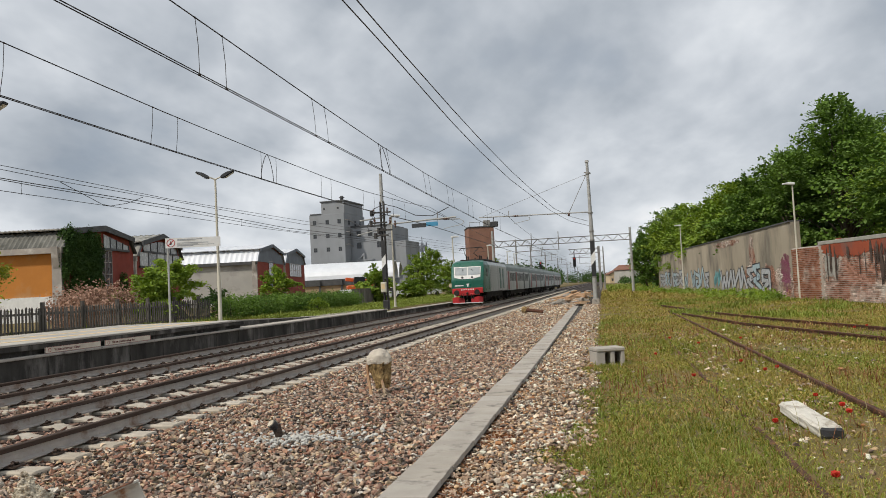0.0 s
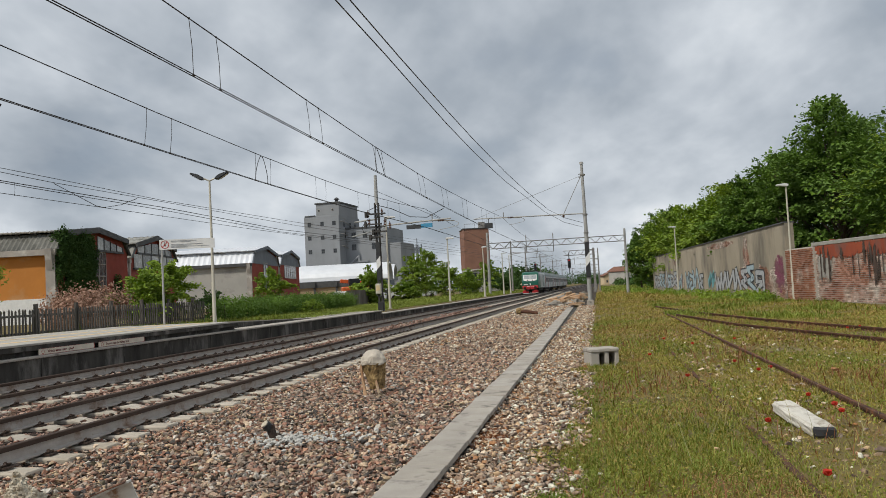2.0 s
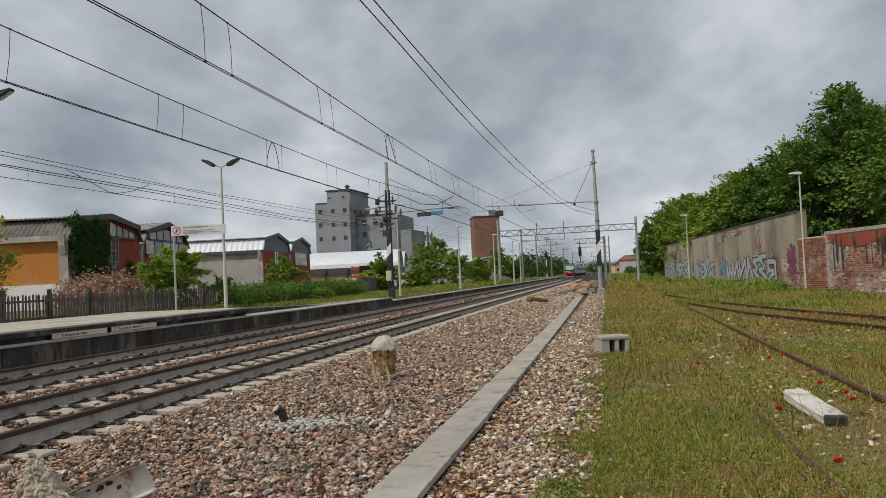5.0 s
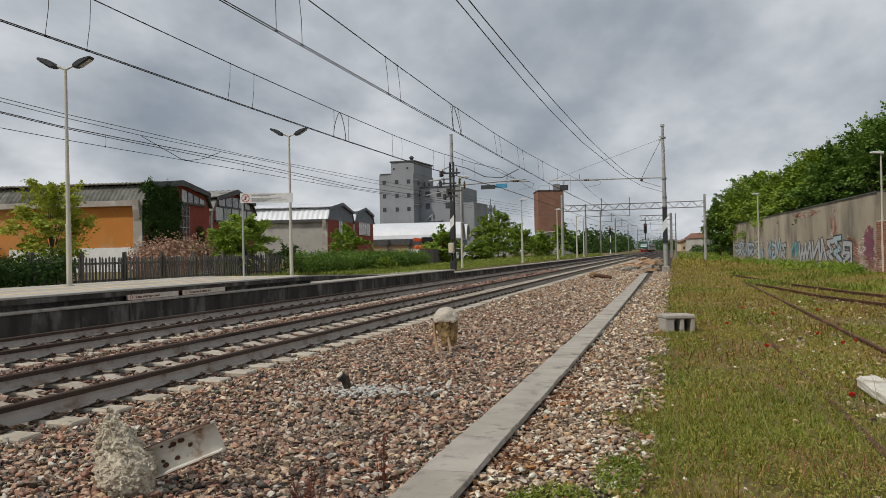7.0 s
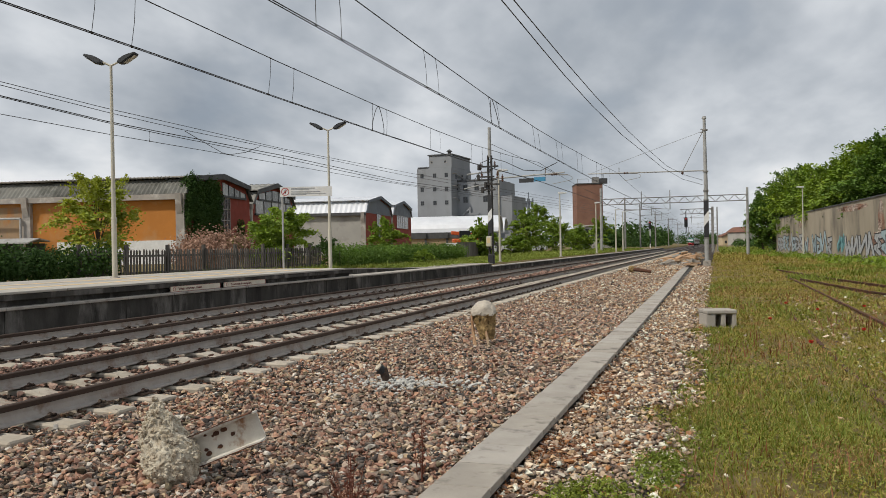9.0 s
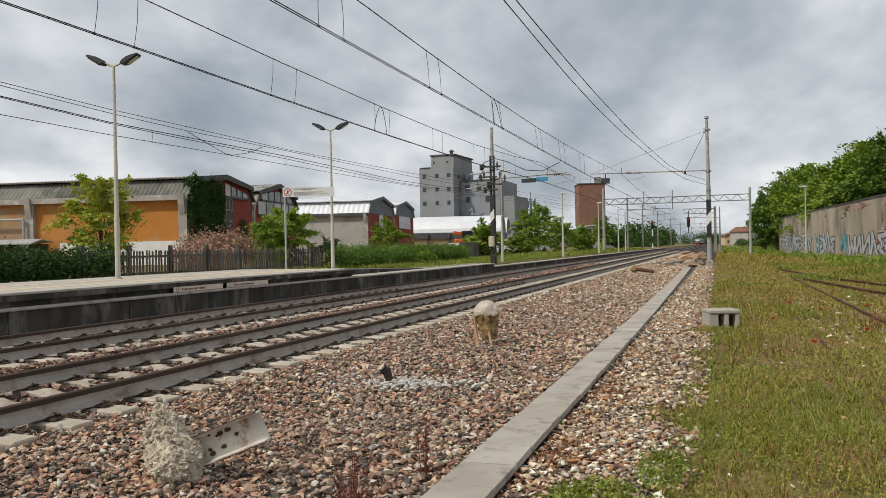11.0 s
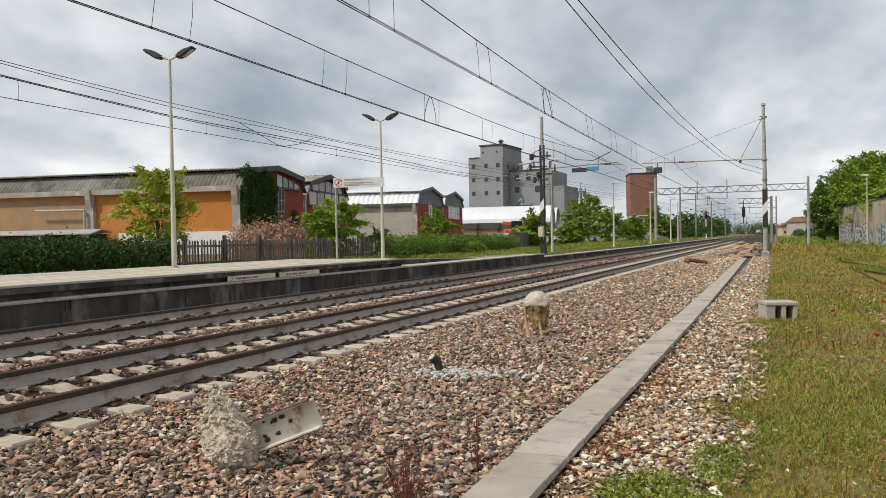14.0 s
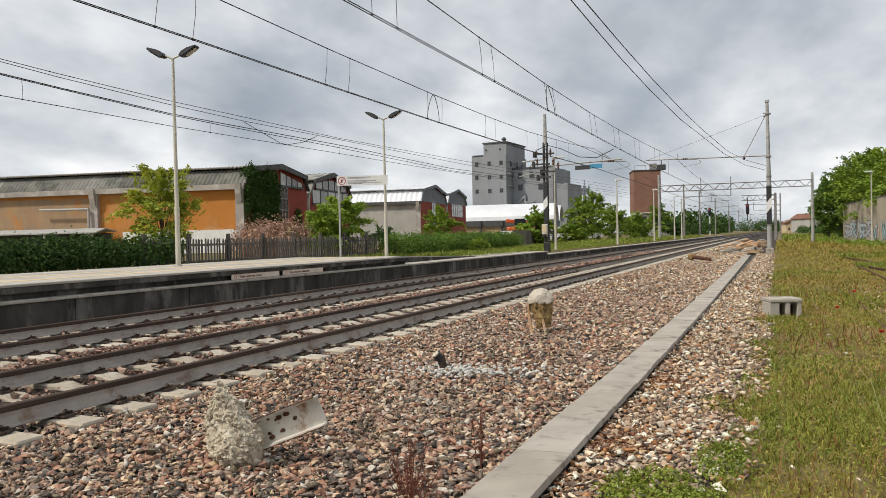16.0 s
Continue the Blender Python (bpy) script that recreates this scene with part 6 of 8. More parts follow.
    lobes = [((rnd.uniform(-0.6, 0.6) + x, y, 0.1), (0.9, 1.2, 0.5)) for x, y in ((10.2, 50), (9.6, 54), (9.4, 58), (8.6, 62), (9.8, 66), (8.2, 72), (7.6, 78), (7.4, 86), (6.6, 92), (5.4, 104), (4.6, 108), (5.6, 116))]
    foliage_mass("wall_weeds", pose(0, 0, -0.4), lobes, 9000, 0.16, M_leaf, "tall nettles and brambles at the foot of the wall", "weeds", kind="stuff", seed=12)


# ---------------------------------------------------------------- the train
M_cab = mat("green_cab_paint", (0.009, 0.108, 0.072), (0.008, 0.088, 0.06), 1.2, 0.35, bump=0.02, third=(0.02, 0.09, 0.065), tscale=1.0, tamt=0.2)
M_silver = mat("silver_side_paint", (0.50, 0.52, 0.515), (0.42, 0.435, 0.43), 0.8, 0.45, metal=0.15, bump=0.03, third=(0.24, 0.24, 0.23), tscale=0.6, tamt=0.4, stretch=(1, 1, 0.4))
M_coachroof = mat("grey_green_coach_roof", (0.20, 0.24, 0.225), (0.155, 0.185, 0.175), 0.6, 0.6, bump=0.05, third=(0.17, 0.18, 0.17), tscale=0.5, tamt=0.4)
M_trred = mat("bright_red_paint", (0.50, 0.02, 0.025), (0.40, 0.018, 0.02), 3, 0.45, bump=0.03)
M_under = mat("underframe_grime", (0.022, 0.02, 0.019), (0.045, 0.038, 0.034), 2, 0.85, bump=0.3)
# pale base colour holds the bright reflection in the cab glass
M_screen = mat("windscreen_reflection_glass", (0.30, 0.33, 0.34), (0.42, 0.45, 0.46), 1.2, 0.12, bump=0.0, spec=0.8)
M_winband = mat("coach_window_glass", (0.012, 0.014, 0.015), (0.022, 0.025, 0.027), 1.0, 0.4, spec=0.25, bump=0.0)


def bogie(parent, y, wb=2.6):
    bm = bmesh.new()
    for s in (-1, 1):
        bx(bm, s * 0.98 - 0.07, s * 0.98 + 0.07, y - wb / 2 - 0.5, y + wb / 2 + 0.5, 0.42, 0.72, bevel=0.03)
        for dy in (-wb / 2, wb / 2):
            bx(bm, s * 1.05 - 0.1, s * 1.05 + 0.1, y + dy - 0.2, y + dy + 0.2, 0.28, 0.65)
        tube(bm, (s * 1.05, y, 0.55), (s * 1.05, y, 1.0), 0.16, n=8)
    bx(bm, -1.0, 1.0, y - 0.25, y + 0.25, 0.45, 0.75)
    bg = part("bogie", bm, M_under, parent)
    for s in (-1, 1):
        for dy in (-wb / 2, wb / 2):
            bm = bmesh.new()
            tube(bm, (s * 0.69, y + dy, 0.46), (s * 0.82, y + dy, 0.46), 0.46, n=20)
            tube(bm, (s * 0.66, y + dy, 0.46), (s * 0.69, y + dy, 0.46), 0.49, n=20)
            part("wheel", bm, M_under, bg)


def build_loco():
    lo = thing("locomotive", pose(FAR_X, 58.5, 0), "green and silver electric locomotive with a red buffer beam", "locomotive")
    lo.scale = (0.87, 0.9, 0.87)
    W = 1.47
    # cab: raked nose with rounded shoulders, tapering in plan
    bm = bmesh.new()
    rings = [(0.0, 1.36, 1.00, 2.05, 0.20), (0.03, 1.40, 1.00, 2.20, 0.18), (0.42, 1.44, 1.00, 3.40, 0.24), (0.62, 1.45, 1.00, 3.66, 0.34), (1.1, W, 1.00, 3.80, 0.42), (2.9, W, 1.00, 3.82, 0.42)]
    prev = None
    for y, w, z0, z1, c in rings:
        pts = [(-w, z0), (w, z0), (w, z1 - c), (w - c * 0.35, z1 - c * 0.3), (w - c * 1.2, z1), (-w + c * 1.2, z1), (-w + c * 0.35, z1 - c * 0.3), (-w, z1 - c)]
        cur = [bm.verts.new((x, y, z)) for x, z in pts]
        if prev:
            for i in range(8):
                bm.faces.new((prev[i], prev[(i + 1) % 8], cur[(i + 1) % 8], cur[i]))
        else:
            bm.faces.new(cur)
        prev = cur
    bm.faces.new(prev[::-1])
    bmesh.ops.recalc_face_normals(bm, faces=list(bm.faces))
    part("cab", bm, M_cab, lo)
    def on_nose(z):
        return 0.03 + 0.39 * (z - 2.20) / 1.20 if z > 2.2 else 0.03 * (z - 1.0) / 1.2
    def nose(pts, off, m, name, label="", th=0.03):
        bm = bmesh.new()
        lo_ = [bm.verts.new((x, on_nose(z) - off, z)) for x, z in pts]
        hi_ = [bm.verts.new((x, on_nose(z) - off + th, z)) for x, z in pts]
        bm.faces.new(lo_)
        bm.faces.new(hi_[::-1])
        k = len(pts)
        for i in range(k):
            bm.faces.new((lo_[i], hi_[i], hi_[(i + 1) % k], lo_[(i + 1) % k]))
        bmesh.ops.recalc_face_normals(bm, faces=list(bm.faces))
        return part(name, bm, m, lo, label)
    nose([(-1.14, 2.36), (-0.55, 2.21), (0.55, 2.21), (1.14, 2.36), (1.18, 3.26), (-1.18, 3.26)], 0.03, M_white, "windscreen_surround", "white windscreen surround")
    for s in (-1, 1):
        nose([(s * 0.05, 2.52), (s * 1.08, 2.56), (s * 1.10, 3.20), (s * 0.05, 3.20)], 0.05, M_screen, "windscreen", "windscreen with a pale reflection in its colour")
        bm = bmesh.new()
        tube(bm, (s * 0.42, on_nose(2.33) - 0.06, 2.33), (s * 0.42, on_nose(2.33) - 0.01, 2.33), 0.10, n=14)
        part("headlight", bm, M_black, lo)
        bm = bmesh.new()
        tube(bm, (s * 0.75, 0.30, 2.60), (s * 0.35, 0.18, 3.05), 0.02, n=4)
        part("wiper", bm, M_black, lo)
    nose([(-0.16, 1.92), (0.2, 1.92), (0.06, 1.58), (0.0, 1.50)], 0.02, M_white, "badge", "white triangular badge")
    nose([(-1.1, 1.60), (-0.35, 1.60), (-0.35, 1.70), (-1.1, 1.70)], 0.02, M_white, "name_bar")
    bm = bmesh.new()
    tube(bm, (-1.56, 0.5, 1.72), (-1.56, 0.44, 1.72), 0.17, n=16)
    part("tail_disc", bm, M_cream, lo, "pale round tail disc")
    # buffer beam, buffers, coupling, plough
    bm = bmesh.new()
    bx(bm, -1.34, 1.34, -0.12, 0.3, 0.95, 1.42, bevel=0.05)
    bx(bm, -1.0, 1.0, -0.16, 0.2, 0.78, 0.96, bevel=0.03)
    part("buffer_beam", bm, M_trred, lo)
    bm = bmesh.new()
    for k in range(6):
        bx(bm, -0.55 + 0.2 * k, -0.45 + 0.2 * k, -0.135, -0.125, 1.24, 1.36)
    part("number_bars", bm, M_white, lo)
    for s in (-1, 1):
        bm = bmesh.new()
        tube(bm, (s * 0.875, -0.1, 1.04), (s * 0.875, -0.55, 1.04), 0.10, n=12)
        tube(bm, (s * 0.875, -0.55, 1.04), (s * 0.875, -0.60, 1.04), 0.24, 0.22, n=16)
        part("buffer", bm, M_under, lo)
        bm = bmesh.new()
        tube(bm, (s * 0.55, -0.16, 0.9), (s * 0.5, -0.3, 0.45), 0.035, n=6)
        tube(bm, (s * 0.35, -0.16, 0.9), (s * 0.32, -0.28, 0.5), 0.035, n=6)
        part("brake_hose", bm, M_under, lo)
        bm = bmesh.new()
        prism(bm, [(s * 0.28, 0.16), (s * 1.32, 0.16), (s * 1.34, 0.62), (s * 0.95, 0.70), (s * 0.28, 0.52)], -0.18, -0.12)
        part("plough", bm, M_trred, lo, "red snow plough plate")
    bm = bmesh.new()
    bx(bm, -1.3, 1.3, -0.2, -0.185, 0.12, 0.19)
    part("plough_edge", bm, M_white, lo)
    bm = bmesh.new()
    tube(bm, (0, -0.12, 1.02), (0, -0.5, 0.98), 0.07, n=8)
    tube(bm, (0, -0.45, 1.0), (0, -0.48, 0.62), 0.05, n=8)
    part("coupling_hook", bm, M_under, lo)
    # body behind the cab
    bm = bmesh.new()
    prism(bm, [(-W + 0.01, 1.02), (W - 0.01, 1.02), (W - 0.01, 3.40), (W - 0.22, 3.72), (-W + 0.22, 3.72), (-W + 0.01, 3.40)], 2.9, 15.6)
    part("body", bm, M_silver, lo)
    bm = bmesh.new()
    for k in range(9):
        bx(bm, W - 0.005, W + 0.03, 3.9, 9.4, 1.35 + k * 0.22, 1.47 + k * 0.22)
    part("louvres", bm, M_silver, lo, "ribbed silver side louvres")
    bm = bmesh.new()
    bx(bm, -W - 0.008, W + 0.008, 2.9, 3.5, 1.05, 3.42)
    part("side_stripe", bm, M_cab, lo)
    for s in (-1, 1):
        bm = bmesh.new()
        bx(bm, s * W - 0.02, s * W + 0.02, 1.55, 2.2, 2.35, 3.05)
        part("side_window", bm, M_winband, lo)
    for y0, y1 in ((10.2, 11.1), (12.3, 13.2)):
        bm = bmesh.new()
        bx(bm, W - 0.012, W + 0.015, y0, y1, 1.2, 3.2)
        part("door", bm, M_cab, lo)
    bm = bmesh.new()
    bx(bm, -1.15, 1.15, 3.2, 8.0, 3.72, 3.98, bevel=0.06)
    bx(bm, -1.0, 1.0, 9.0, 14.0, 3.72, 3.92, bevel=0.06)
    for y in (3.6, 4.6, 8.4):
        tube(bm, (0.6, y, 3.9), (0.6, y, 4.3), 0.07, n=8)
        tube(bm, (-0.6, y, 3.9), (-0.6, y, 4.3), 0.07, n=8)
    part("roof_equipment", bm, M_under, lo)
    bm = bmesh.new()
    for s in (-1, 1):
        tube(bm, (s * 0.5, 3.4, 4.2), (s * 0.4, 1.6, 4.45), 0.035, n=6)
        tube(bm, (s * 0.4, 1.6, 4.45), (s * 0.7, 2.9, 5.0), 0.025, n=6)
    tube(bm, (-0.95, 2.9, 5.0), (0.95, 2.9, 5.0), 0.035, n=6)
    for s in (-1, 1):
        tube(bm, (s * 0.95, 2.9, 5.0), (s * 1.1, 2.9, 4.8), 0.03, n=6)
    part("pantograph", bm, M_under, lo)
    bm = bmesh.new()
    bx(bm, -1.2, 1.2, 3.0, 13.5, 0.55, 1.02)
    part("underframe", bm, M_under, lo)
    bogie(lo, 3.4, 2.65)
    bogie(lo, 12.2, 2.65)
    return lo


def build_coach(y, last):
    co = thing("passenger_coach", pose(FAR_X, y, 0), "silver-grey passenger coach with dark windows" + (" and a driving cab" if last else ""), "coach", "coaches")
    co.scale = (0.87, 0.9, 0.87)
    W, L = 1.42, 26.0
    bm = bmesh.new()
    prism(bm, [(-W, 0.95), (W, 0.95), (W + 0.02, 2.0), (W, 3.05), (-W, 3.05), (-W - 0.02, 2.0)], 0.25, L - 0.1)
    part("body", bm, M_silver, co)
    bm = bmesh.new()
    prism(bm, [(W, 3.052), (W - 0.10, 3.45), (W - 0.42, 3.78), (0, 3.95), (-W + 0.42, 3.78), (-W + 0.10, 3.45), (-W, 3.052)], 0.2, L - 0.05)
    part("roof", bm, M_coachroof, co)
    for s in (-1, 1):
        for k in range(14):
            yy = 3.0 + k * 1.47
            if 8.4 < yy < 9.6 or 17.0 < yy < 18.4:
                continue
            bm = bmesh.new()
            bx(bm, s * W - 0.02, s * W + 0.028, yy, yy + 1.12, 1.95, 2.85, bevel=0.015)
            part("window", bm, M_winband, co)
        for yy in (1.0, 8.6, 17.2, 24.0):
            bm = bmesh.new()
            bx(bm, s * W - 0.02, s * W + 0.03, yy, yy + 1.25, 1.0, 3.0)
            part("door", bm, M_doorr if last or (s < 0) == (yy > 12) else M_doorg, co, "coach door")
    bm = bmesh.new()
    bx(bm, -1.1, 1.1, 5.5, L - 5.5, 0.5, 0.95)
    part("underframe", bm, M_under, co)
    bm = bmesh.new()
    bx(bm, -0.75, 0.75, -0.1, 0.25, 1.0, 3.1)
    part("gangway", bm, M_under, co)
    for k in range(3):
        bm = bmesh.new()
        bx(bm, -0.6, 0.6, 4 + 8 * k, 6 + 8 * k, 3.9, 4.08, bevel=0.04)
        part("roof_vent", bm, M_coachroof, co)
    if last:
        bm = bmesh.new()
        bx(bm, -W - 0.012, W + 0.012, L - 3.2, L - 0.08, 0.93, 3.08)
        part("cab_end", bm, M_cab, co)
    bogie(co, 3.2, 2.4)
    bogie(co, L - 3.2, 2.4)
    return co


M_doorr = mat("dull_red_coach_door", (0.26, 0.05, 0.04), (0.20, 0.04, 0.035), 1.5, 0.5, bump=0.02)
M_doorg = mat("dark_coach_door", (0.035, 0.06, 0.055), (0.03, 0.045, 0.042), 1.5, 0.5, bump=0.02)


# ---------------------------------------------------------------- loose stone and grass
def rock_templates(k, seed, pts=7):
    """Angular broken stones: hulls of a few random points, with sharp faces."""
    rg = np.random.RandomState(seed)
    out = []
    for _ in range(k):
        bm = bmesh.new()
        d = rg.normal(size=(pts, 3))
        d /= np.linalg.norm(d, axis=1)[:, None]
        for p in d * rg.uniform(0.8, 1.12, (pts, 1)):
            bm.verts.new(p)
        bmesh.ops.convex_hull(bm, input=list(bm.verts))
        bmesh.ops.delete(bm, geom=[v for v in bm.verts if not v.link_faces], context="VERTS")
        bmesh.ops.triangulate(bm, faces=list(bm.faces))
        bmesh.ops.recalc_face_normals(bm, faces=list(bm.faces))
        bm.verts.index_update()
        out.append((np.array([v.co[:] for v in bm.verts]), np.array([[v.index for v in p.verts] for p in bm.faces])))
        bm.free()
    return out


def scatter_stones(name, areas, material, label, seed, ground, keep=None):
    """areas: (x0, x1, y0, y1, stones per square metre, mean radius)"""
    rg = np.random.RandomState(seed)
    V, F, base, soft_faces = [], [], 0, []
    for x0, x1, y0, y1, den, rad in areas:
        for i, (tv, tf) in enumerate(rock_templates(14, seed, 9 if rad < 0.0222 else 7)):
            n = int((x1 - x0) * (y1 - y0) * den / 14)
            x, y = rg.uniform(x0, x1, n), rg.uniform(y0, y1, n)
            if keep is not None:
                ok = keep(x, y, rg)
                x, y = x[ok], y[ok]
                n = len(x)
            r = rad * np.minimum(np.exp(rg.normal(size=n) * 0.33), 1.9)
            z = ground(x, y) + r * rg.uniform(-0.15, 1.15, n)
            # flat pieces lie mostly on their broad side
            a, t, b = rg.uniform(0, 6.283, n), rg.normal(size=n) * 0.5, rg.uniform(0, 6.283, n)
            ca, sa, ct, st, cb, sb = np.cos(a), np.sin(a), np.cos(t), np.sin(t), np.cos(b), np.sin(b)
            o, e = np.zeros(n), np.ones(n)
            Ra = np.stack([ca, -sa, o, sa, ca, o, o, o, e], 1).reshape(n, 3, 3)
            Rt = np.stack([e, o, o, o, ct, -st, o, st, ct], 1).reshape(n, 3, 3)
            Rb = np.stack([cb, -sb, o, sb, cb, o, o, o, e], 1).reshape(n, 3, 3)
            sc = np.stack([r * rg.uniform(1.0, 1.5, n), r * rg.uniform(0.75, 1.1, n), r * rg.uniform(0.50, 0.85, n)], 1)
            T = (Rb @ tv.T).transpose(0, 2, 1) * sc[:, None, :]
            P = np.einsum("nij,nkj->nki", Ra @ Rt, T) + np.stack([x, y, z], 1)[:, None, :]
            k = len(tv)
            V.append(P.reshape(-1, 3))
            F.append((tf[None] + (base + np.arange(n) * k)[:, None, None]).reshape(-1, 3))
            base += n * k
            soft_faces += [i % 3 == 0] * (n * len(tf))
    ob = part_of(name, raw_mesh(name, np.concatenate(V), np.concatenate(F), soft_faces), material)
    return tagged(ob, label, "stones", kind="stuff")


def scatter_grass(name, areas, material, label, seed, ground, keep=None):
    """areas: (x0, x1, y0, y1, blades per square metre, height, width)"""
    rg = np.random.RandomState(seed)
    V, F, base = [], [], 0
    for x0, x1, y0, y1, den, h, w in areas:
        n = int((x1 - x0) * (y1 - y0) * den)
        x, y = rg.uniform(x0, x1, n), rg.uniform(y0, y1, n)
        # tufts: draw blades together
        gx, gy = np.floor(x * 4.3), np.floor(y * 4.3)
        hx = np.mod(np.sin(gx * 12.9898 + gy * 78.233) * 43758.5453, 1.0)
        hy = np.mod(np.sin(gx * 39.346 + gy * 11.135) * 24634.6345, 1.0)
        pull = rg.rand(n) * 0.55 * (hx > 0.35)
        x, y = x + ((gx + hx) / 4.3 - x) * pull, y + ((gy + hy) / 4.3 - y) * pull
        if keep is not None:
            ok = keep(x, y, rg)
            x, y = x[ok], y[ok]
            n = len(x)
        hh = h * np.exp(rg.normal(size=n) * 0.35)
        a = rg.uniform(0, 2 * np.pi, n)
        lean = hh * rg.uniform(0.3, 1.5, n)
        dx, dy = np.cos(a), np.sin(a)
        z = ground(x, y)
        px, py = -dy * w / 2, dx * w / 2
        p = np.stack([x, y, z - 0.01], 1)
        side = np.stack([px, py, np.zeros(n)], 1)
        mid = p + np.stack([dx * lean * 0.3, dy * lean * 0.3, hh * 0.6], 1)
        tip = p + np.stack([dx * lean, dy * lean, hh], 1)
        P = np.stack([p - side, p + side, mid + side * 0.75, mid - side * 0.75, tip], 1)
        V.append(P.reshape(-1, 3))
        i = (base + np.arange(n) * 5)[:, None]
        F.append(np.concatenate([i + np.array([0, 1, 2]), i + np.array([0, 2, 3]), i + np.array([3, 2, 4])], 0))
        base += n * 5
    ob = part_of(name, raw_mesh(name, np.concatenate(V), np.concatenate(F)), material)
    return tagged(ob, label, "grass", kind="stuff")


def z_shoulder(x, y):
    return np.interp(x, [-11.72, -11.2, -10.7, -9.2, -8.2, -7.2, -5.7, -5.25, -4.9, -4.4, -3.6, -2.6, -1.74, -1.37, -1.0, -0.6, -0.28], [-0.34, -0.27, -0.25, -0.25, -0.26, -0.25, -0.25, -0.26, -0.27, -0.32, -0.345, -0.35, -0.35, -0.38, -0.39, -0.41, -0.425])


def z_grass(x, y):
    return np.interp(x, [-1.1, -0.62, -0.3, 0.2], [-0.39, -0.41, -0.425, -0.42])


def creep(y):
    return 0.34 * np.clip((10.5 - y) / 6.0, 0, 1) + 0.10 * np.sin(y * 2.7) * np.clip((14 - y) / 8.0, 0, 1)


def build_loose_ground():
    scatter_stones("ballast_stones", [(-5.2, -1.77, -6, 2.6, 420, 0.034), (-5.2, -1.77, 2.6, 7, 1500, 0.0228), (-5.2, -1.77, 7, 12, 1100, 0.0245), (-5.2, -1.8, 12, 20, 760, 0.027), (-5.2, -1.8, 20, 40, 170, 0.030)], M_stone, "loose multicoloured crushed stone beside the track", 1, z_shoulder)
    scatter_stones("pale_shoulder_stones", [(-5.2, -1.8, 13, 20, 150, 0.024), (-5.2, -1.8, 20, 40, 190, 0.030), (-5.1, -2.0, 40, 62, 120, 0.042), (-5.0, -2.0, 62, 100, 22, 0.075)], M_pale, "paler crushed stone further along the shoulder", 22, z_shoulder)
    scatter_stones("sleeper_end_stones", [(-5.72, -5.1, 2.6, 20, 700, 0.0225)], M_stone, "crushed stone packed against the sleeper ends", 12, lambda x, y: z_shoulder(x, y) + 0.004)
    scatter_stones("verge_gravel", [(-1.36, -0.3, -6, 2.6, 420, 0.034), (-1.36, -0.12, 2.6, 10, 1300, 0.0215), (-1.38, -0.12, 10, 22, 700, 0.026), (-1.38, -0.25, 22, 58, 250, 0.033)], M_pale, "pale tan gravel along the cable trough", 2, z_shoulder, lambda x, y, rg: x < -0.45 - creep(y) - 0.20 * np.sin(y * 1.7) - 0.18 * np.sin(y * 4.1) - 0.1 * np.sin(y * 9.3) + 0.28 * np.abs(rg.normal(size=len(x))))
    scatter_stones("siding_stones", [(1.7, 3.0, 7, 26, 30, 0.026), (3.2, 5.5, 14, 26, 12, 0.03), (-0.3, 1.4, 5, 22, 3, 0.022)], M_pale, "pale stones scattered in the old siding", 9, z_grass)
    scatter_stones("track_stones", [(-7.05, -5.72, 3, 24, 150, 0.027), (-9.1, -7.22, 4, 30, 360, 0.030), (-11.6, -10.75, 5, 26, 160, 0.036), (-10.6, -9.3, 5, 24, 190, 0.034), (-9.1, -7.2, 30, 60, 70, 0.06)], M_rusty, "rust-tinted crushed stone between the rails", 3, z_shoulder)
    def patch(x, y, rg):
        k = np.sin(x * 2.1 + 1.3) * np.cos(y * 1.3 + x) + np.sin(y * 0.7 + 2 * np.cos(x * 0.9))
        edge = (x + creep(y) + 0.46 + 0.16 * np.sin(y * 0.43 + 1) + 0.25 * np.sin(y * 1.7) + 0.18 * np.sin(y * 4.1) + 0.1 * np.sin(y * 9.3)) / 0.5
        return rg.rand(len(x)) < np.clip(0.68 + 0.32 * k, 0.3, 1) * np.clip(edge, 0.0, 1)
    scatter_grass("grass", [(-0.9, 8, -8, 3.2, 420, 0.05, 0.014), (-1.1, 5.2, 3.2, 9, 2600, 0.038, 0.006), (-0.9, 8, 9, 18, 1100, 0.045, 0.010), (-0.9, 12, 18, 34, 300, 0.055, 0.020), (-0.4, 12, 34, 70, 120, 0.07, 0.032), (-0.4, 9, 70, 130, 24, 0.16, 0.07)], M_blade, "short dry yellow-green grass of the old yard", 5, z_grass, patch)
    def lush(x, y, rg):
        k = np.sin(x * 1.1 + 0.4) * np.cos(y * 0.55 + 1.0) + 0.6 * np.sin(y * 0.9 + x * 1.4)
        return (rg.rand(len(x)) < np.clip(-0.05 + 0.7 * k + 0.9 * np.exp(-np.abs(x + 0.1) / 0.7), 0, 0.9)) & (x > -0.30 - creep(y) + 0.16 * np.sin(y * 1.9))
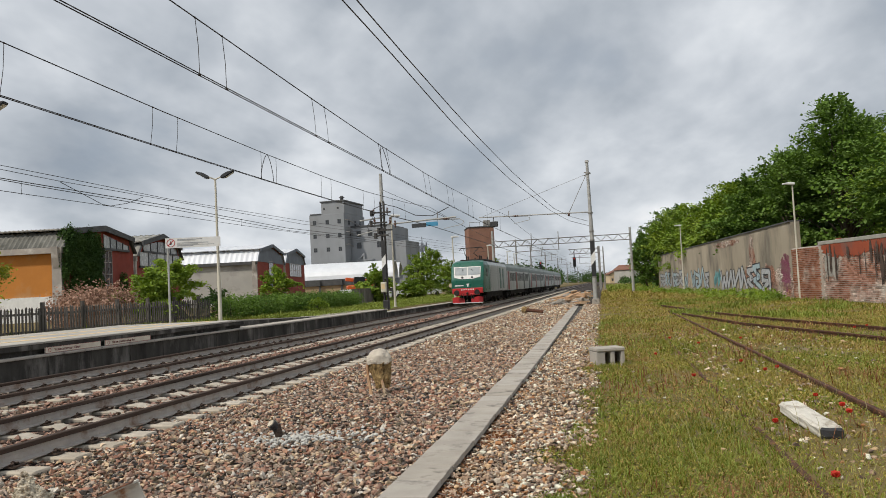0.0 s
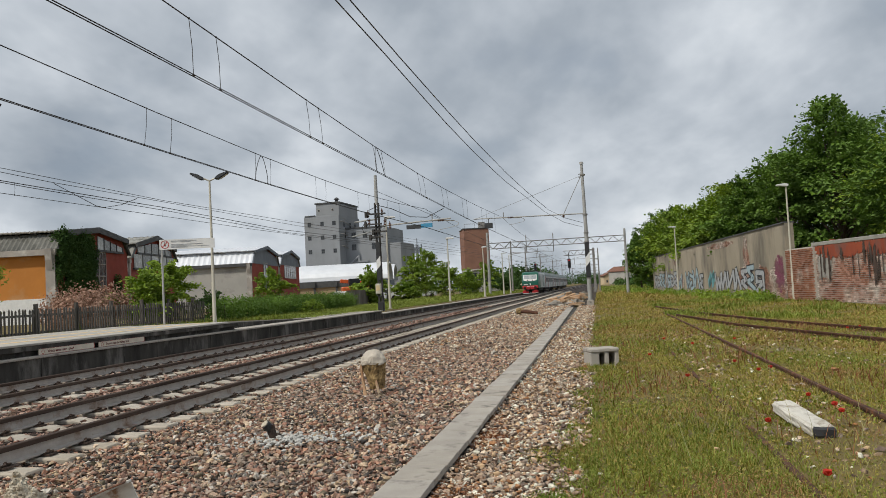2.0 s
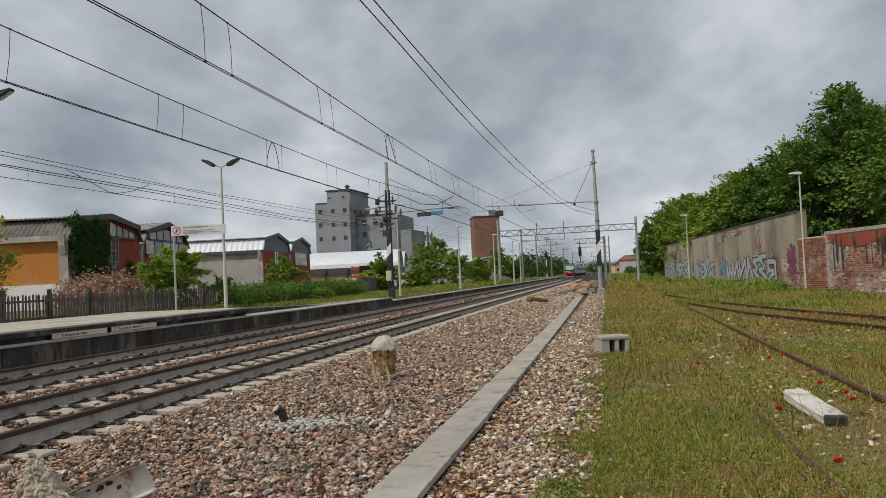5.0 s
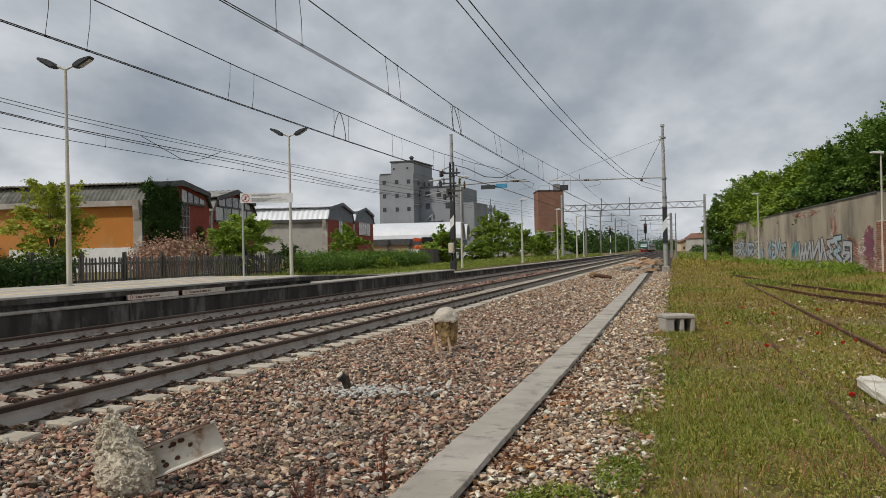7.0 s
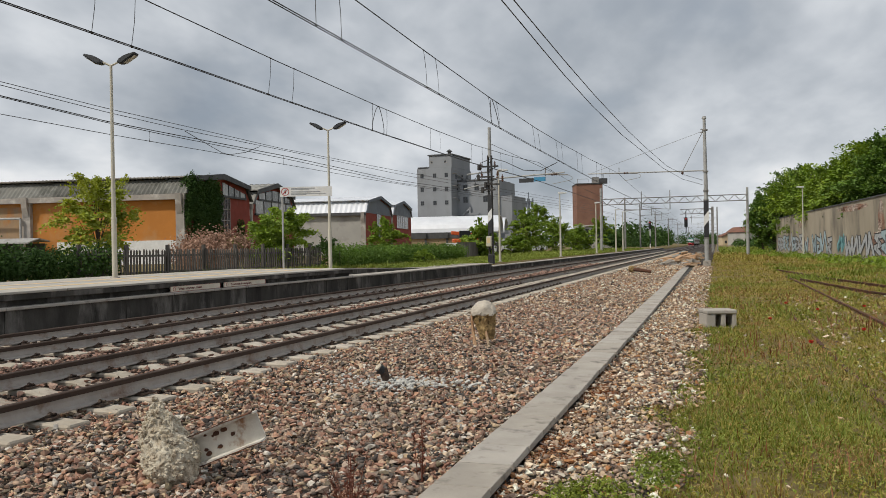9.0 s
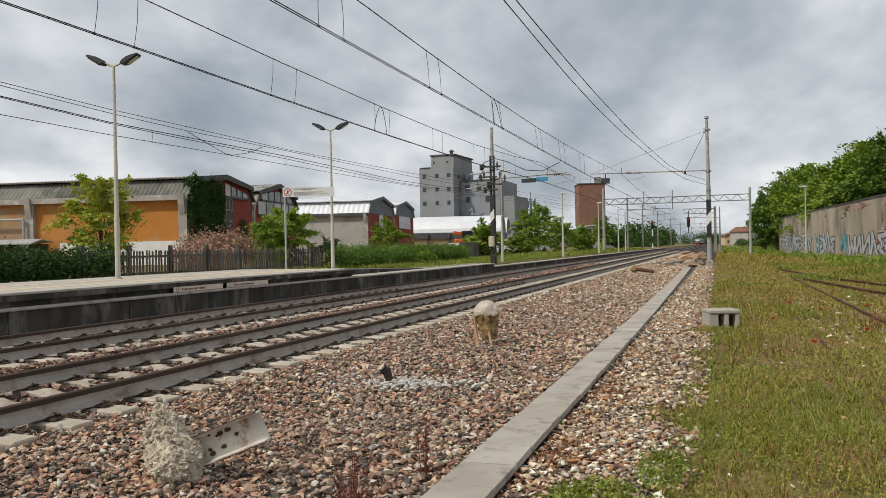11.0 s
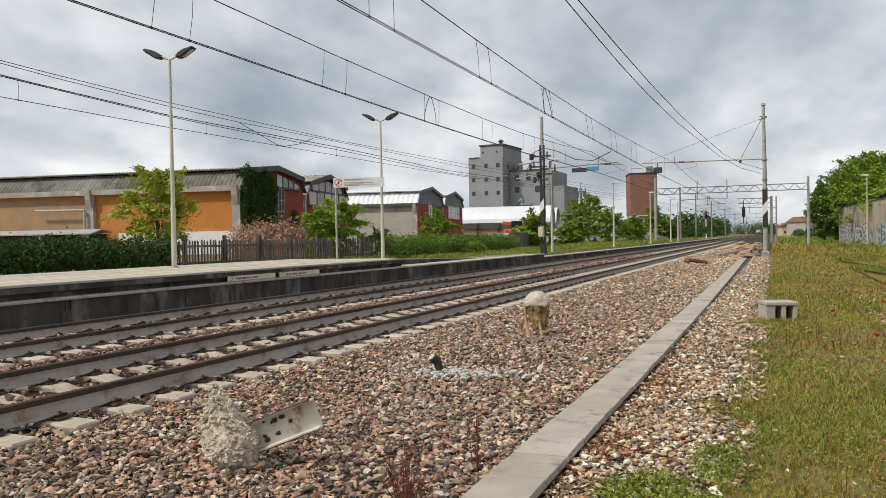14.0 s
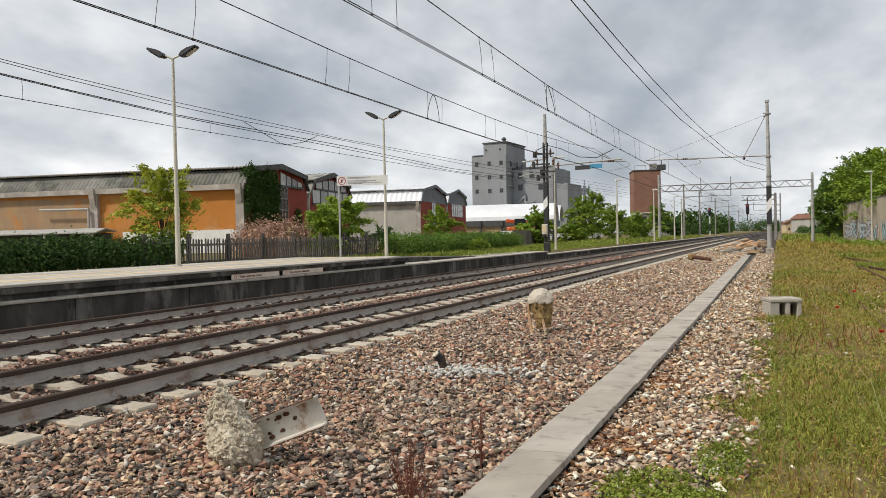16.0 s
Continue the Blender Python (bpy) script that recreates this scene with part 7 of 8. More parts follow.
    scatter_grass("fresh_grass", [(-0.9, 8, -8, 3.2, 260, 0.055, 0.014), (-1.1, 4.0, 3.2, 10, 1700, 0.045, 0.008), (-0.6, 6, 10, 20, 600, 0.055, 0.013), (-0.3, 10, 20, 34, 150, 0.07, 0.022), (3, 12, 30, 60, 110, 0.17, 0.04), (0.5, 14, 110, 260, 8, 0.3, 0.2), (-18.5, -12.5, 34, 70, 150, 0.10, 0.035), (-21, -12.5, 70, 150, 45, 0.16, 0.075), (-17.5, -16.3, 8, 34, 160, 0.14, 0.02)], M_green, "fresh green grass in patches", 6, lambda x, y: np.where(x < -10, np.interp(x, [-20, -16.2, -13, -12.4], [0.36, 0.38, 0.30, 0.23]), z_grass(x, y)), lambda x, y, rg: np.where(x < -10, True, lush(x, y, rg)))
    scatter_grass("tall_seed_grass", [(0.8, 4.2, 4.0, 12, 4, 0.5, 0.006)], M_straw, "tall thin seeding grass stalks", 7, z_grass)
    def sorrel(x, y, rg):
        return rg.rand(len(x)) < np.clip(0.9 * np.sin(x * 1.7 + 0.6) * np.cos(y * 0.8 + 2.0) + 0.1, 0, 0.8)
    scatter_grass("sorrel", [(-0.2, 4.5, 4, 12, 70, 0.11, 0.008), (-0.2, 7, 12, 30, 45, 0.15, 0.014), (-1.3, -0.5, 3, 9, 60, 0.05, 0.008)], M_redweed, "reddish sorrel and dry stalks in the grass", 17, z_grass, sorrel)
    rg = np.random.RandomState(77)
    V = []
    for x0, x1, y0, y1, n, sz in ((-1.0, 5.0, 3.2, 9, 60000, 0.014), (-0.6, 7.5, 9, 18, 44000, 0.020), (-0.6, 12, 18, 36, 30000, 0.032)):
        x, y = rg.uniform(x0, x1, n), rg.uniform(y0, y1, n)
        k = np.sin(x * 2.3 + 0.7) * np.cos(y * 1.7) + np.sin(y * 1.1 + x * 0.8) + 0.8 * np.sin(x * 5.1 + y * 3.7)
        ok = (rg.rand(n) < np.clip(0.6 + 0.3 * k, 0.2, 1)) & (x > -0.4 - creep(y) - 0.22 * np.sin(y * 1.7) - 0.15 * np.sin(y * 4.1) + 0.2 * rg.rand(n))
        x, y = x[ok], y[ok]
        m = len(x)
        z = z_grass(x, y) + sz * rg.uniform(0.1, 1.6, m)
        nr = np.stack([rg.normal(size=m) * 0.55, rg.normal(size=m) * 0.55, np.ones(m)], 1)
        nr /= np.linalg.norm(nr, axis=1)[:, None]
        a = np.cross(nr, rg.normal(size=(m, 3)))
        a /= np.linalg.norm(a, axis=1)[:, None]
        b = np.cross(nr, a)
        s = sz * (0.5 + rg.rand(m))[:, None]
        p = np.stack([x, y, z], 1)
        V.append(np.stack([p - a * s, p + b * s * 0.5, p + a * s, p - b * s * 0.5], 1).reshape(-1, 3))
    V = np.concatenate(V)
    Q = V.reshape(-1, 4, 3)
    sel = rg.rand(len(Q)) < 0.5
    for name, mt, pick in (("low_clover", M_green, ~sel),):
        P = Q[pick].reshape(-1, 3)
        tagged(part_of(name, raw_mesh(name, P, np.arange(len(P)).reshape(-1, 4)), mt), "low green clover between the grass", "weeds", kind="stuff")
    V = Q[sel].reshape(-1, 3)
    tagged(part_of("low_weeds", raw_mesh("low_weeds", V, np.arange(len(V)).reshape(-1, 4)), M_blade), "low yellow-green weeds and clover in the yard", "weeds", kind="stuff")
    # brown leaf litter caught along the trough
    n = 9000
    x, y = -1.36 + np.abs(rg.normal(size=n)) * 0.26, rg.uniform(3.2, 11, n)
    ok = (np.sin(y * 2.3) + np.sin(y * 5.1 + 1) + rg.normal(size=n) * 0.5 - (x + 1.36) * 1.5 > 0.0) & (x < -0.5)
    x, y = x[ok], y[ok]
    m = len(x)
    p = np.stack([x, y, z_shoulder(x, y) + rg.uniform(0.01, 0.05, m)], 1)
    a = np.stack([rg.normal(size=m), rg.normal(size=m), rg.normal(size=m) * 0.4], 1) * 0.012
    b = np.stack([rg.normal(size=m), rg.normal(size=m), rg.normal(size=m) * 0.4], 1) * 0.008
    V = np.stack([p - a, p + b, p + a, p - b], 1).reshape(-1, 3)
    tagged(part_of("leaf_litter", raw_mesh("leaf_litter", V, np.arange(len(V)).reshape(-1, 4)), M_redweed), "rust-brown dry litter beside the cable trough", "litter", kind="stuff")
    # clover mat where the gravel meets the grass
    v, f = leaf_cloud([((-0.75, 5.15, -0.36), (0.28, 0.4, 0.05)), ((-0.45, 4.9, -0.37), (0.22, 0.3, 0.05)), ((-0.95, 5.05, -0.36), (0.15, 0.3, 0.04)), ((-0.4, 6.0, -0.38), (0.2, 0.5, 0.05))], 4600, 0.026, 31)
    tagged(part_of("clover_patch", raw_mesh("clover", v, f), M_green), "low green clover creeping over the gravel", "clover", kind="stuff")


M_straw = mat("straw", (0.34, 0.30, 0.14), (0.26, 0.25, 0.10), 3, 0.8, bump=0, island=0.2, coord="World")
M_weed = mat("dry_red_weed", (0.15, 0.045, 0.025), (0.09, 0.035, 0.02), 20, 0.85, bump=0.1, island=0.3)


# ---------------------------------------------------------------- things lying about
def rough(bm, amt, seed, freq=9.0):
    for v in bm.verts:
        n = noise.noise_vector(v.co * freq + Vector((seed, 0, 0)))
        n2 = noise.noise_vector(v.co * freq * 3.1 + Vector((0, seed, 0)))
        v.co += n * amt + n2 * amt * 0.45


M_crumble = mat("crumbling_concrete", (0.74, 0.68, 0.55), (0.48, 0.40, 0.29), 20, 0.95, bump=1.0, bscale=60, third=(0.17, 0.13, 0.085), tscale=11, tamt=0.35)
M_capconc = mat("pale_concrete_cap", (0.56, 0.50, 0.41), (0.48, 0.43, 0.36), 8, 0.92, bump=0.4, bscale=50)
M_honey = mat("pitted_ochre_concrete", (0.44, 0.31, 0.14), (0.22, 0.145, 0.065), 16, 0.95, bump=1.0, bscale=40, third=(0.07, 0.045, 0.025), tscale=20, tamt=0.55)
M_flake = mat("flaking_white_paint", (0.66, 0.63, 0.56), (0.56, 0.52, 0.45), 8, 0.7, bump=0.2, third=(0.30, 0.15, 0.07), tscale=9, tamt=0.45)


def build_clutter():
    # uprooted post: a lump of concrete with the stub of a steel channel
    p = thing("uprooted_post", pose(-3.56, 4.57, -0.345) @ Matrix.Scale(1.07, 4), "lump of crumbling concrete with a rusty steel channel stub", "post")
    bm = bmesh.new()
    bmesh.ops.create_icosphere(bm, subdivisions=5, radius=0.2)
    for v in bm.verts:
        h = max((v.co.z + 0.2) / 0.4, 0.0)
        wid = 1.12 - 0.78 * h ** 1.3
        v.co.x = v.co.x * wid * 1.05 - 0.16 * h + 0.04
        v.co.y *= wid * 0.85
        v.co.z = h * 0.56 - 0.03
    rough(bm, 0.030, 3, 6)
    rough(bm, 0.015, 8, 20)
    rough(bm, 0.014, 18, 46)
    rnd = random.Random(5)
    for co in [v.co.copy() for v in rnd.sample(list(bm.verts), 520)]:
        ball(bm, co, rnd.uniform(0.006, 0.019), 1, (1, 1, 0.8), 0.004, rnd)
    part("concrete_foot", bm, M_crumble, p)
    m = Matrix.Translation((0.02, 0.10, 0.17)) @ Matrix.Rotation(radians(14), 4, "Z") @ Matrix.Rotation(radians(-21), 4, "Y")
    bm = bmesh.new()
    for x0, x1, y0, y1, z0, z1 in ((0, 0.56, -0.075, 0.012, 0.088, 0.100), (0, 0.55, -0.085, 0.012, -0.100, -0.088), (0, 0.555, 0.0, 0.012, -0.088, 0.088)):
        bx(bm, x0, x1, y0, y1, z0, z1, m)
    bmesh.ops.subdivide_edges(bm, edges=list(bm.edges), cuts=5, use_grid_fill=True)
    rough(bm, 0.004, 9, 12)
    part("steel_channel", bm, M_flake, p, "white-painted steel channel flaking to rust")
    rnd = random.Random(12)
    for k in range(13):
        u, v, r = rnd.uniform(0.05, 0.5), rnd.uniform(-0.06, 0.07), rnd.uniform(0.006, 0.02)
        if k < 6:
            u, r = rnd.uniform(0.06, 0.24), rnd.uniform(0.006, 0.014)
        bm = bmesh.new()
        bm.faces.new([bm.verts.new((u + r * 1.4 * math.cos(a) * rnd.uniform(0.7, 1.2), -0.0035 - 0.0005 * k, v + r * math.sin(a) * rnd.uniform(0.7, 1.2))) for a in (q * 0.698 for q in range(9))])
        bm.transform(m)
        part("rust_spot", bm, M_rust, p)
    for z, y0 in ((-0.103, -0.088), (0.0995, -0.078)):
        bm = bmesh.new()
        bx(bm, 0.02, 0.55, y0 - 0.004, y0 + 0.030, z, z + 0.006, m)
        bmesh.ops.subdivide_edges(bm, edges=list(bm.edges), cuts=4, use_grid_fill=True)
        rough(bm, 0.006, 41, 14)
        part("rusted_edge", bm, M_rust, p, "rusted flange edge")

    # bollard foundation with bent bars
    b = thing("foundation_stub", pose(-3.57, 12.35, -0.35), "broken concrete foundation with a pale cap and bent bars", "foundation")
    bm = bmesh.new()
    tube(bm, (0.06, 0, 0.12), (0.03, 0, 0.52), 0.115, 0.195, 24)
    bmesh.ops.subdivide_edges(bm, edges=list(bm.edges), cuts=6, use_grid_fill=True)
    rough(bm, 0.020, 5, 9)
    rough(bm, 0.016, 15, 26)
    part("foundation", bm, M_honey, b)
    bm = bmesh.new()
    bmesh.ops.create_icosphere(bm, subdivisions=4, radius=0.205, matrix=Matrix.Translation((0.02, 0, 0.53)) @ Matrix.Diagonal((1, 1, 1.02, 1)))
    for v in bm.verts:
        v.co.z = max(v.co.z, 0.50 + 0.04 * v.co.x)
    rough(bm, 0.022, 6, 7)
    rough(bm, 0.008, 16, 26)
    part("cap", bm, M_capconc, b)
    for pts in ([(-0.16, -0.1, 0.5), (-0.13, -0.14, 0.25), (-0.06, -0.2, -0.02)], [(0.06, -0.12, 0.35), (0.10, -0.15, 0.2), (0.15, -0.18, 0.0)], [(-0.13, -0.1, 0.3), (-0.1, -0.2, 0.0)]):
        bm = bmesh.new()
        path_tube(bm, pts, 0.022, 6)
        part("bent_bar", bm, M_oldwood, b)

    c = thing("rusty_pipe_stub", pose(-3.66, 8.55, -0.31) @ Matrix.Scale(0.8, 4), "short rusty pipe stub with a pale round end", "pipe")
    bm = bmesh.new()
    tube(bm, (0.02, 0, 0), (-0.03, -0.03, 0.21), 0.055, 0.065, 14)
    rough(bm, 0.006, 2, 20)
    part("pipe", bm, M_clip, c)
    bm = bmesh.new()
    tube(bm, (-0.03, -0.035, 0.17), (-0.07, -0.09, 0.235), 0.062, 0.066, 16)
    part("flange", bm, M_black, c)
    bm = bmesh.new()
    tube(bm, (-0.071, -0.091, 0.236), (-0.078, -0.10, 0.247), 0.052, n=16)
    part("pale_end", bm, M_crumble, c, "pale mortar-filled pipe end")
    bm = bmesh.new()
    rnd = random.Random(3)
    for k in range(340):
        a, r = rnd.uniform(0, 6.28), abs(rnd.gauss(0.15, 0.36))
        ball(bm, (r * 1.8 * math.cos(a) + 0.22, r * 0.9 * math.sin(a), rnd.uniform(0.02, 0.055)), rnd.uniform(0.012, 0.032), 1, (1, 1, 0.7), 0.007, rnd)
    q = part("mortar_rubble", bm, M_rubble)
    q.location = (-3.62, 8.5, -0.33)
    tagged(q, "scatter of pale grey mortar rubble", "rubble", kind="stuff")

    # hollow concrete block
    k = thing("concrete_block", pose(0.02, 16.75, -0.47, 0, 0, 20), "hollow grey concrete trough block with two openings", "concrete block")
    bm = bmesh.new()
    bx(bm, -0.41, 0.41, -0.25, 0.25, 0.335, 0.42, bevel=0.02)
    for x0, x1 in ((-0.40, -0.16), (0.0, 0.115), (0.295, 0.40)):
        bx(bm, x0, x1, -0.23, 0.23, 0.0, 0.334, bevel=0.012)
    bx(bm, -0.39, 0.39, 0.17, 0.225, 0.0, 0.33)
    bx(bm, -0.39, 0.39, -0.225, 0.2, 0.0, 0.05)
    for x0, x1 in ((-0.16, 0.0), (0.115, 0.295)):
        for xa, sg in ((x0, 1), (x1, -1)):
            prism(bm, [(xa, 0.29), (xa, 0.336), (xa + sg * 0.04, 0.336), (xa + sg * 0.012, 0.318)], -0.225, 0.1)
    bm.transform(Matrix.Diagonal((0.74, 1, 0.95, 1)))
    part("block", bm, M_conc, k)
    # dark boxes added inside both openings to give the shade of the hollow
    for x0, x1 in ((-0.158, -0.002), (0.117, 0.293)):
        bm = bmesh.new()
        bx(bm, x0 * 0.74, x1 * 0.74, 0.05, 0.165, 0.05, 0.24)
        part("soil_fill", bm, M_rust, k, "dark fill for the shade inside the opening")

    s = thing("concrete_post", pose(2.16, 9.5, -0.42, 2, 0, 4), "fallen white-painted concrete post in the grass", "concrete post")
    bm = bmesh.new()
    bx(bm, -0.12, 0.12, -0.78, 0.62, 0.01, 0.155, bevel=0.03)
    bmesh.ops.subdivide_edges(bm, edges=list(bm.edges), cuts=6, use_grid_fill=True)
    rough(bm, 0.015, 7, 7)
    rough(bm, 0.009, 17, 34)
    ob = part("post_body", bm, M_flakew, s)
    # solid black block gives the dark inside of the hollow broken end
    bm = bmesh.new()
    bx(bm, -0.11, 0.115, -0.815, -0.765, 0.015, 0.135, bevel=0.02)
    bmesh.ops.subdivide_edges(bm, edges=list(bm.edges), cuts=2, use_grid_fill=True)
    rough(bm, 0.016, 27, 20)
    part("broken_end", bm, M_black, s)

    g = thing("log", pose(-3.95, 43.5, -0.34, 0, 0, -22), "short cut log with a stub", "log")
    bm = bmesh.new()
    tube(bm, (-0.3, 0, 0.24), (0.8, 0, 0.10), 0.095, 0.085, 10)
    rough(bm, 0.02, 3, 5)
    part("trunk", bm, M_rust, g)
    bm = bmesh.new()
    tube(bm, (0.79, 0, 0.102), (0.82, 0, 0.098), 0.09, n=10)
    part("cut_face", bm, M_capconc, g)
    bm = bmesh.new()
    ball(bm, (-0.4, 0, 0.26), 0.2, 2, (1, 0.8, 0.9), 0.03, random.Random(4))
    part("root_ball", bm, M_honey, g)
    # heap of lifted trough lids and timber at the end of the trough
    rnd = random.Random(14)
    for i in range(84):
        y = 58 + (i / 83) ** 1.3 * 46
        w, l, h = rnd.uniform(0.14, 0.36), rnd.uniform(0.3, 1.2), rnd.uniform(0.1, 0.28)
        timber = rnd.random() < 0.72
        bm = bmesh.new()
        bx(bm, -l / 2, l / 2, -w / 2, w / 2, 0, h, bevel=0.02)
        ob = part("timber_baulk" if timber else "concrete_slab", bm, M_oldwood if timber else M_conc)
        ob.matrix_world = pose(-2.5 + rnd.uniform(-1.6, 1.1), y, -0.37 + rnd.choice((0, 0, 0.15, 0.3)), rnd.uniform(-16, 18), rnd.uniform(-22, 22), rnd.uniform(-50, 80))
        tagged(ob, "discarded brown timber baulk on the heap" if timber else "discarded pale concrete slab on the heap", "timber" if timber else "slab", "heap of lifted slabs")
    # dry weeds
    for x, y, h, n, sd in ((-1.93, 5.1, 0.5, 5, 1), (-1.98, 4.15, 0.52, 13, 2), (-2.12, 4.35, 0.35, 9, 3)):
        w = thing("dry_weed", pose(x, y, -0.37), "dead reddish-brown weed stalks in the gravel", "weed", "dry weeds")
        rnd = random.Random(sd)
        for j in range(n):
            bm = bmesh.new()
            a, t = rnd.uniform(0, 6.28), h * rnd.uniform(0.45, 1.0)
            sp = 0.05 if n < 6 else 0.20
            p0 = Vector((rnd.uniform(-0.03, 0.03), rnd.uniform(-0.03, 0.03), 0))
            p1 = p0 + Vector((sp * math.cos(a) * rnd.random(), sp * math.sin(a) * rnd.random(), t))
            tube(bm, p0, p1, 0.004, 0.002, 5)
            for q in range(14):
                u = rnd.uniform(0.15, 1)
                c0 = p0.lerp(p1, u)
                tube(bm, c0, c0 + Vector((rnd.uniform(-0.04, 0.04), rnd.uniform(-0.04, 0.04), rnd.uniform(0, 0.04))), 0.002, 0.001, 4)
                if n < 6 or rnd.random() < 0.4:
                    ball(bm, c0 + Vector((rnd.uniform(-0.02, 0.02), rnd.uniform(-0.02, 0.02), 0)), rnd.uniform(0.004, 0.009), 1)
            part("stalk", bm, M_weed, w)
    # poppies
    spots = [(1.55, 6.1), (1.7, 8.6), (2.5, 10.4), (2.5, 9.3), (2.48, 9.15), (1.3, 12.8), (2.4, 13.0), (2.7, 13.6), (3.1, 19.5), (5.9, 20.8), (6.3, 21.2), (2.0, 18.2), (2.3, 14.4), (0.95, 16.5), (1.5, 19.6)]
    rnd = random.Random(8)
    first = None
    for x, y in spots:
        if first is None:
            f = thing("poppy", pose(x, y, -0.43), "red poppy flower on a thin stem in the grass", "poppy", "poppies")
            bm = bmesh.new()
            tube(bm, (0, 0, 0), (0.02, 0, 0.26), 0.003, 0.002, 5)
            part("stem", bm, M_green, f)
            for k in range(4):
                bm = bmesh.new()
                a = k * math.pi / 2
                m = Matrix.Translation((0.02, 0, 0.26)) @ Matrix.Rotation(a, 4, "Z") @ Matrix.Rotation(-1.0, 4, "Y")
                bmesh.ops.create_uvsphere(bm, u_segments=8, v_segments=5, radius=0.028, matrix=m @ Matrix.Translation((0.026, 0, 0)) @ Matrix.Diagonal((1, 1.15, 0.18, 1)))
                part("petal", bm, M_poppy, f, "red petal")
            bm = bmesh.new()
            ball(bm, (0.02, 0, 0.265), 0.010, 1)
            part("seed_head", bm, M_black, f)
            first = f
        else:
            copy_thing(first, pose(x, y, -0.45 + rnd.uniform(-0.06, 0.04), rnd.uniform(-8, 8), rnd.uniform(-8, 8), rnd.uniform(0, 360)))


M_rubble = mat("mortar_rubble", (0.60, 0.59, 0.55), (0.44, 0.43, 0.40), 10, 0.95, bump=0.5)
M_flakew = mat("chalky_white_post", (0.66, 0.63, 0.56), (0.55, 0.52, 0.46), 6, 0.9, bump=0.6, bscale=35, third=(0.33, 0.29, 0.23), tscale=5, tamt=0.45)
M_van = mat("white_van_paint", (0.74, 0.75, 0.76), (0.70, 0.71, 0.72), 0.8, 0.3, bump=0.0)
M_digger = mat("orange_machine_paint", (0.62, 0.11, 0.02), (0.5, 0.09, 0.02), 1.5, 0.45, bump=0.05)


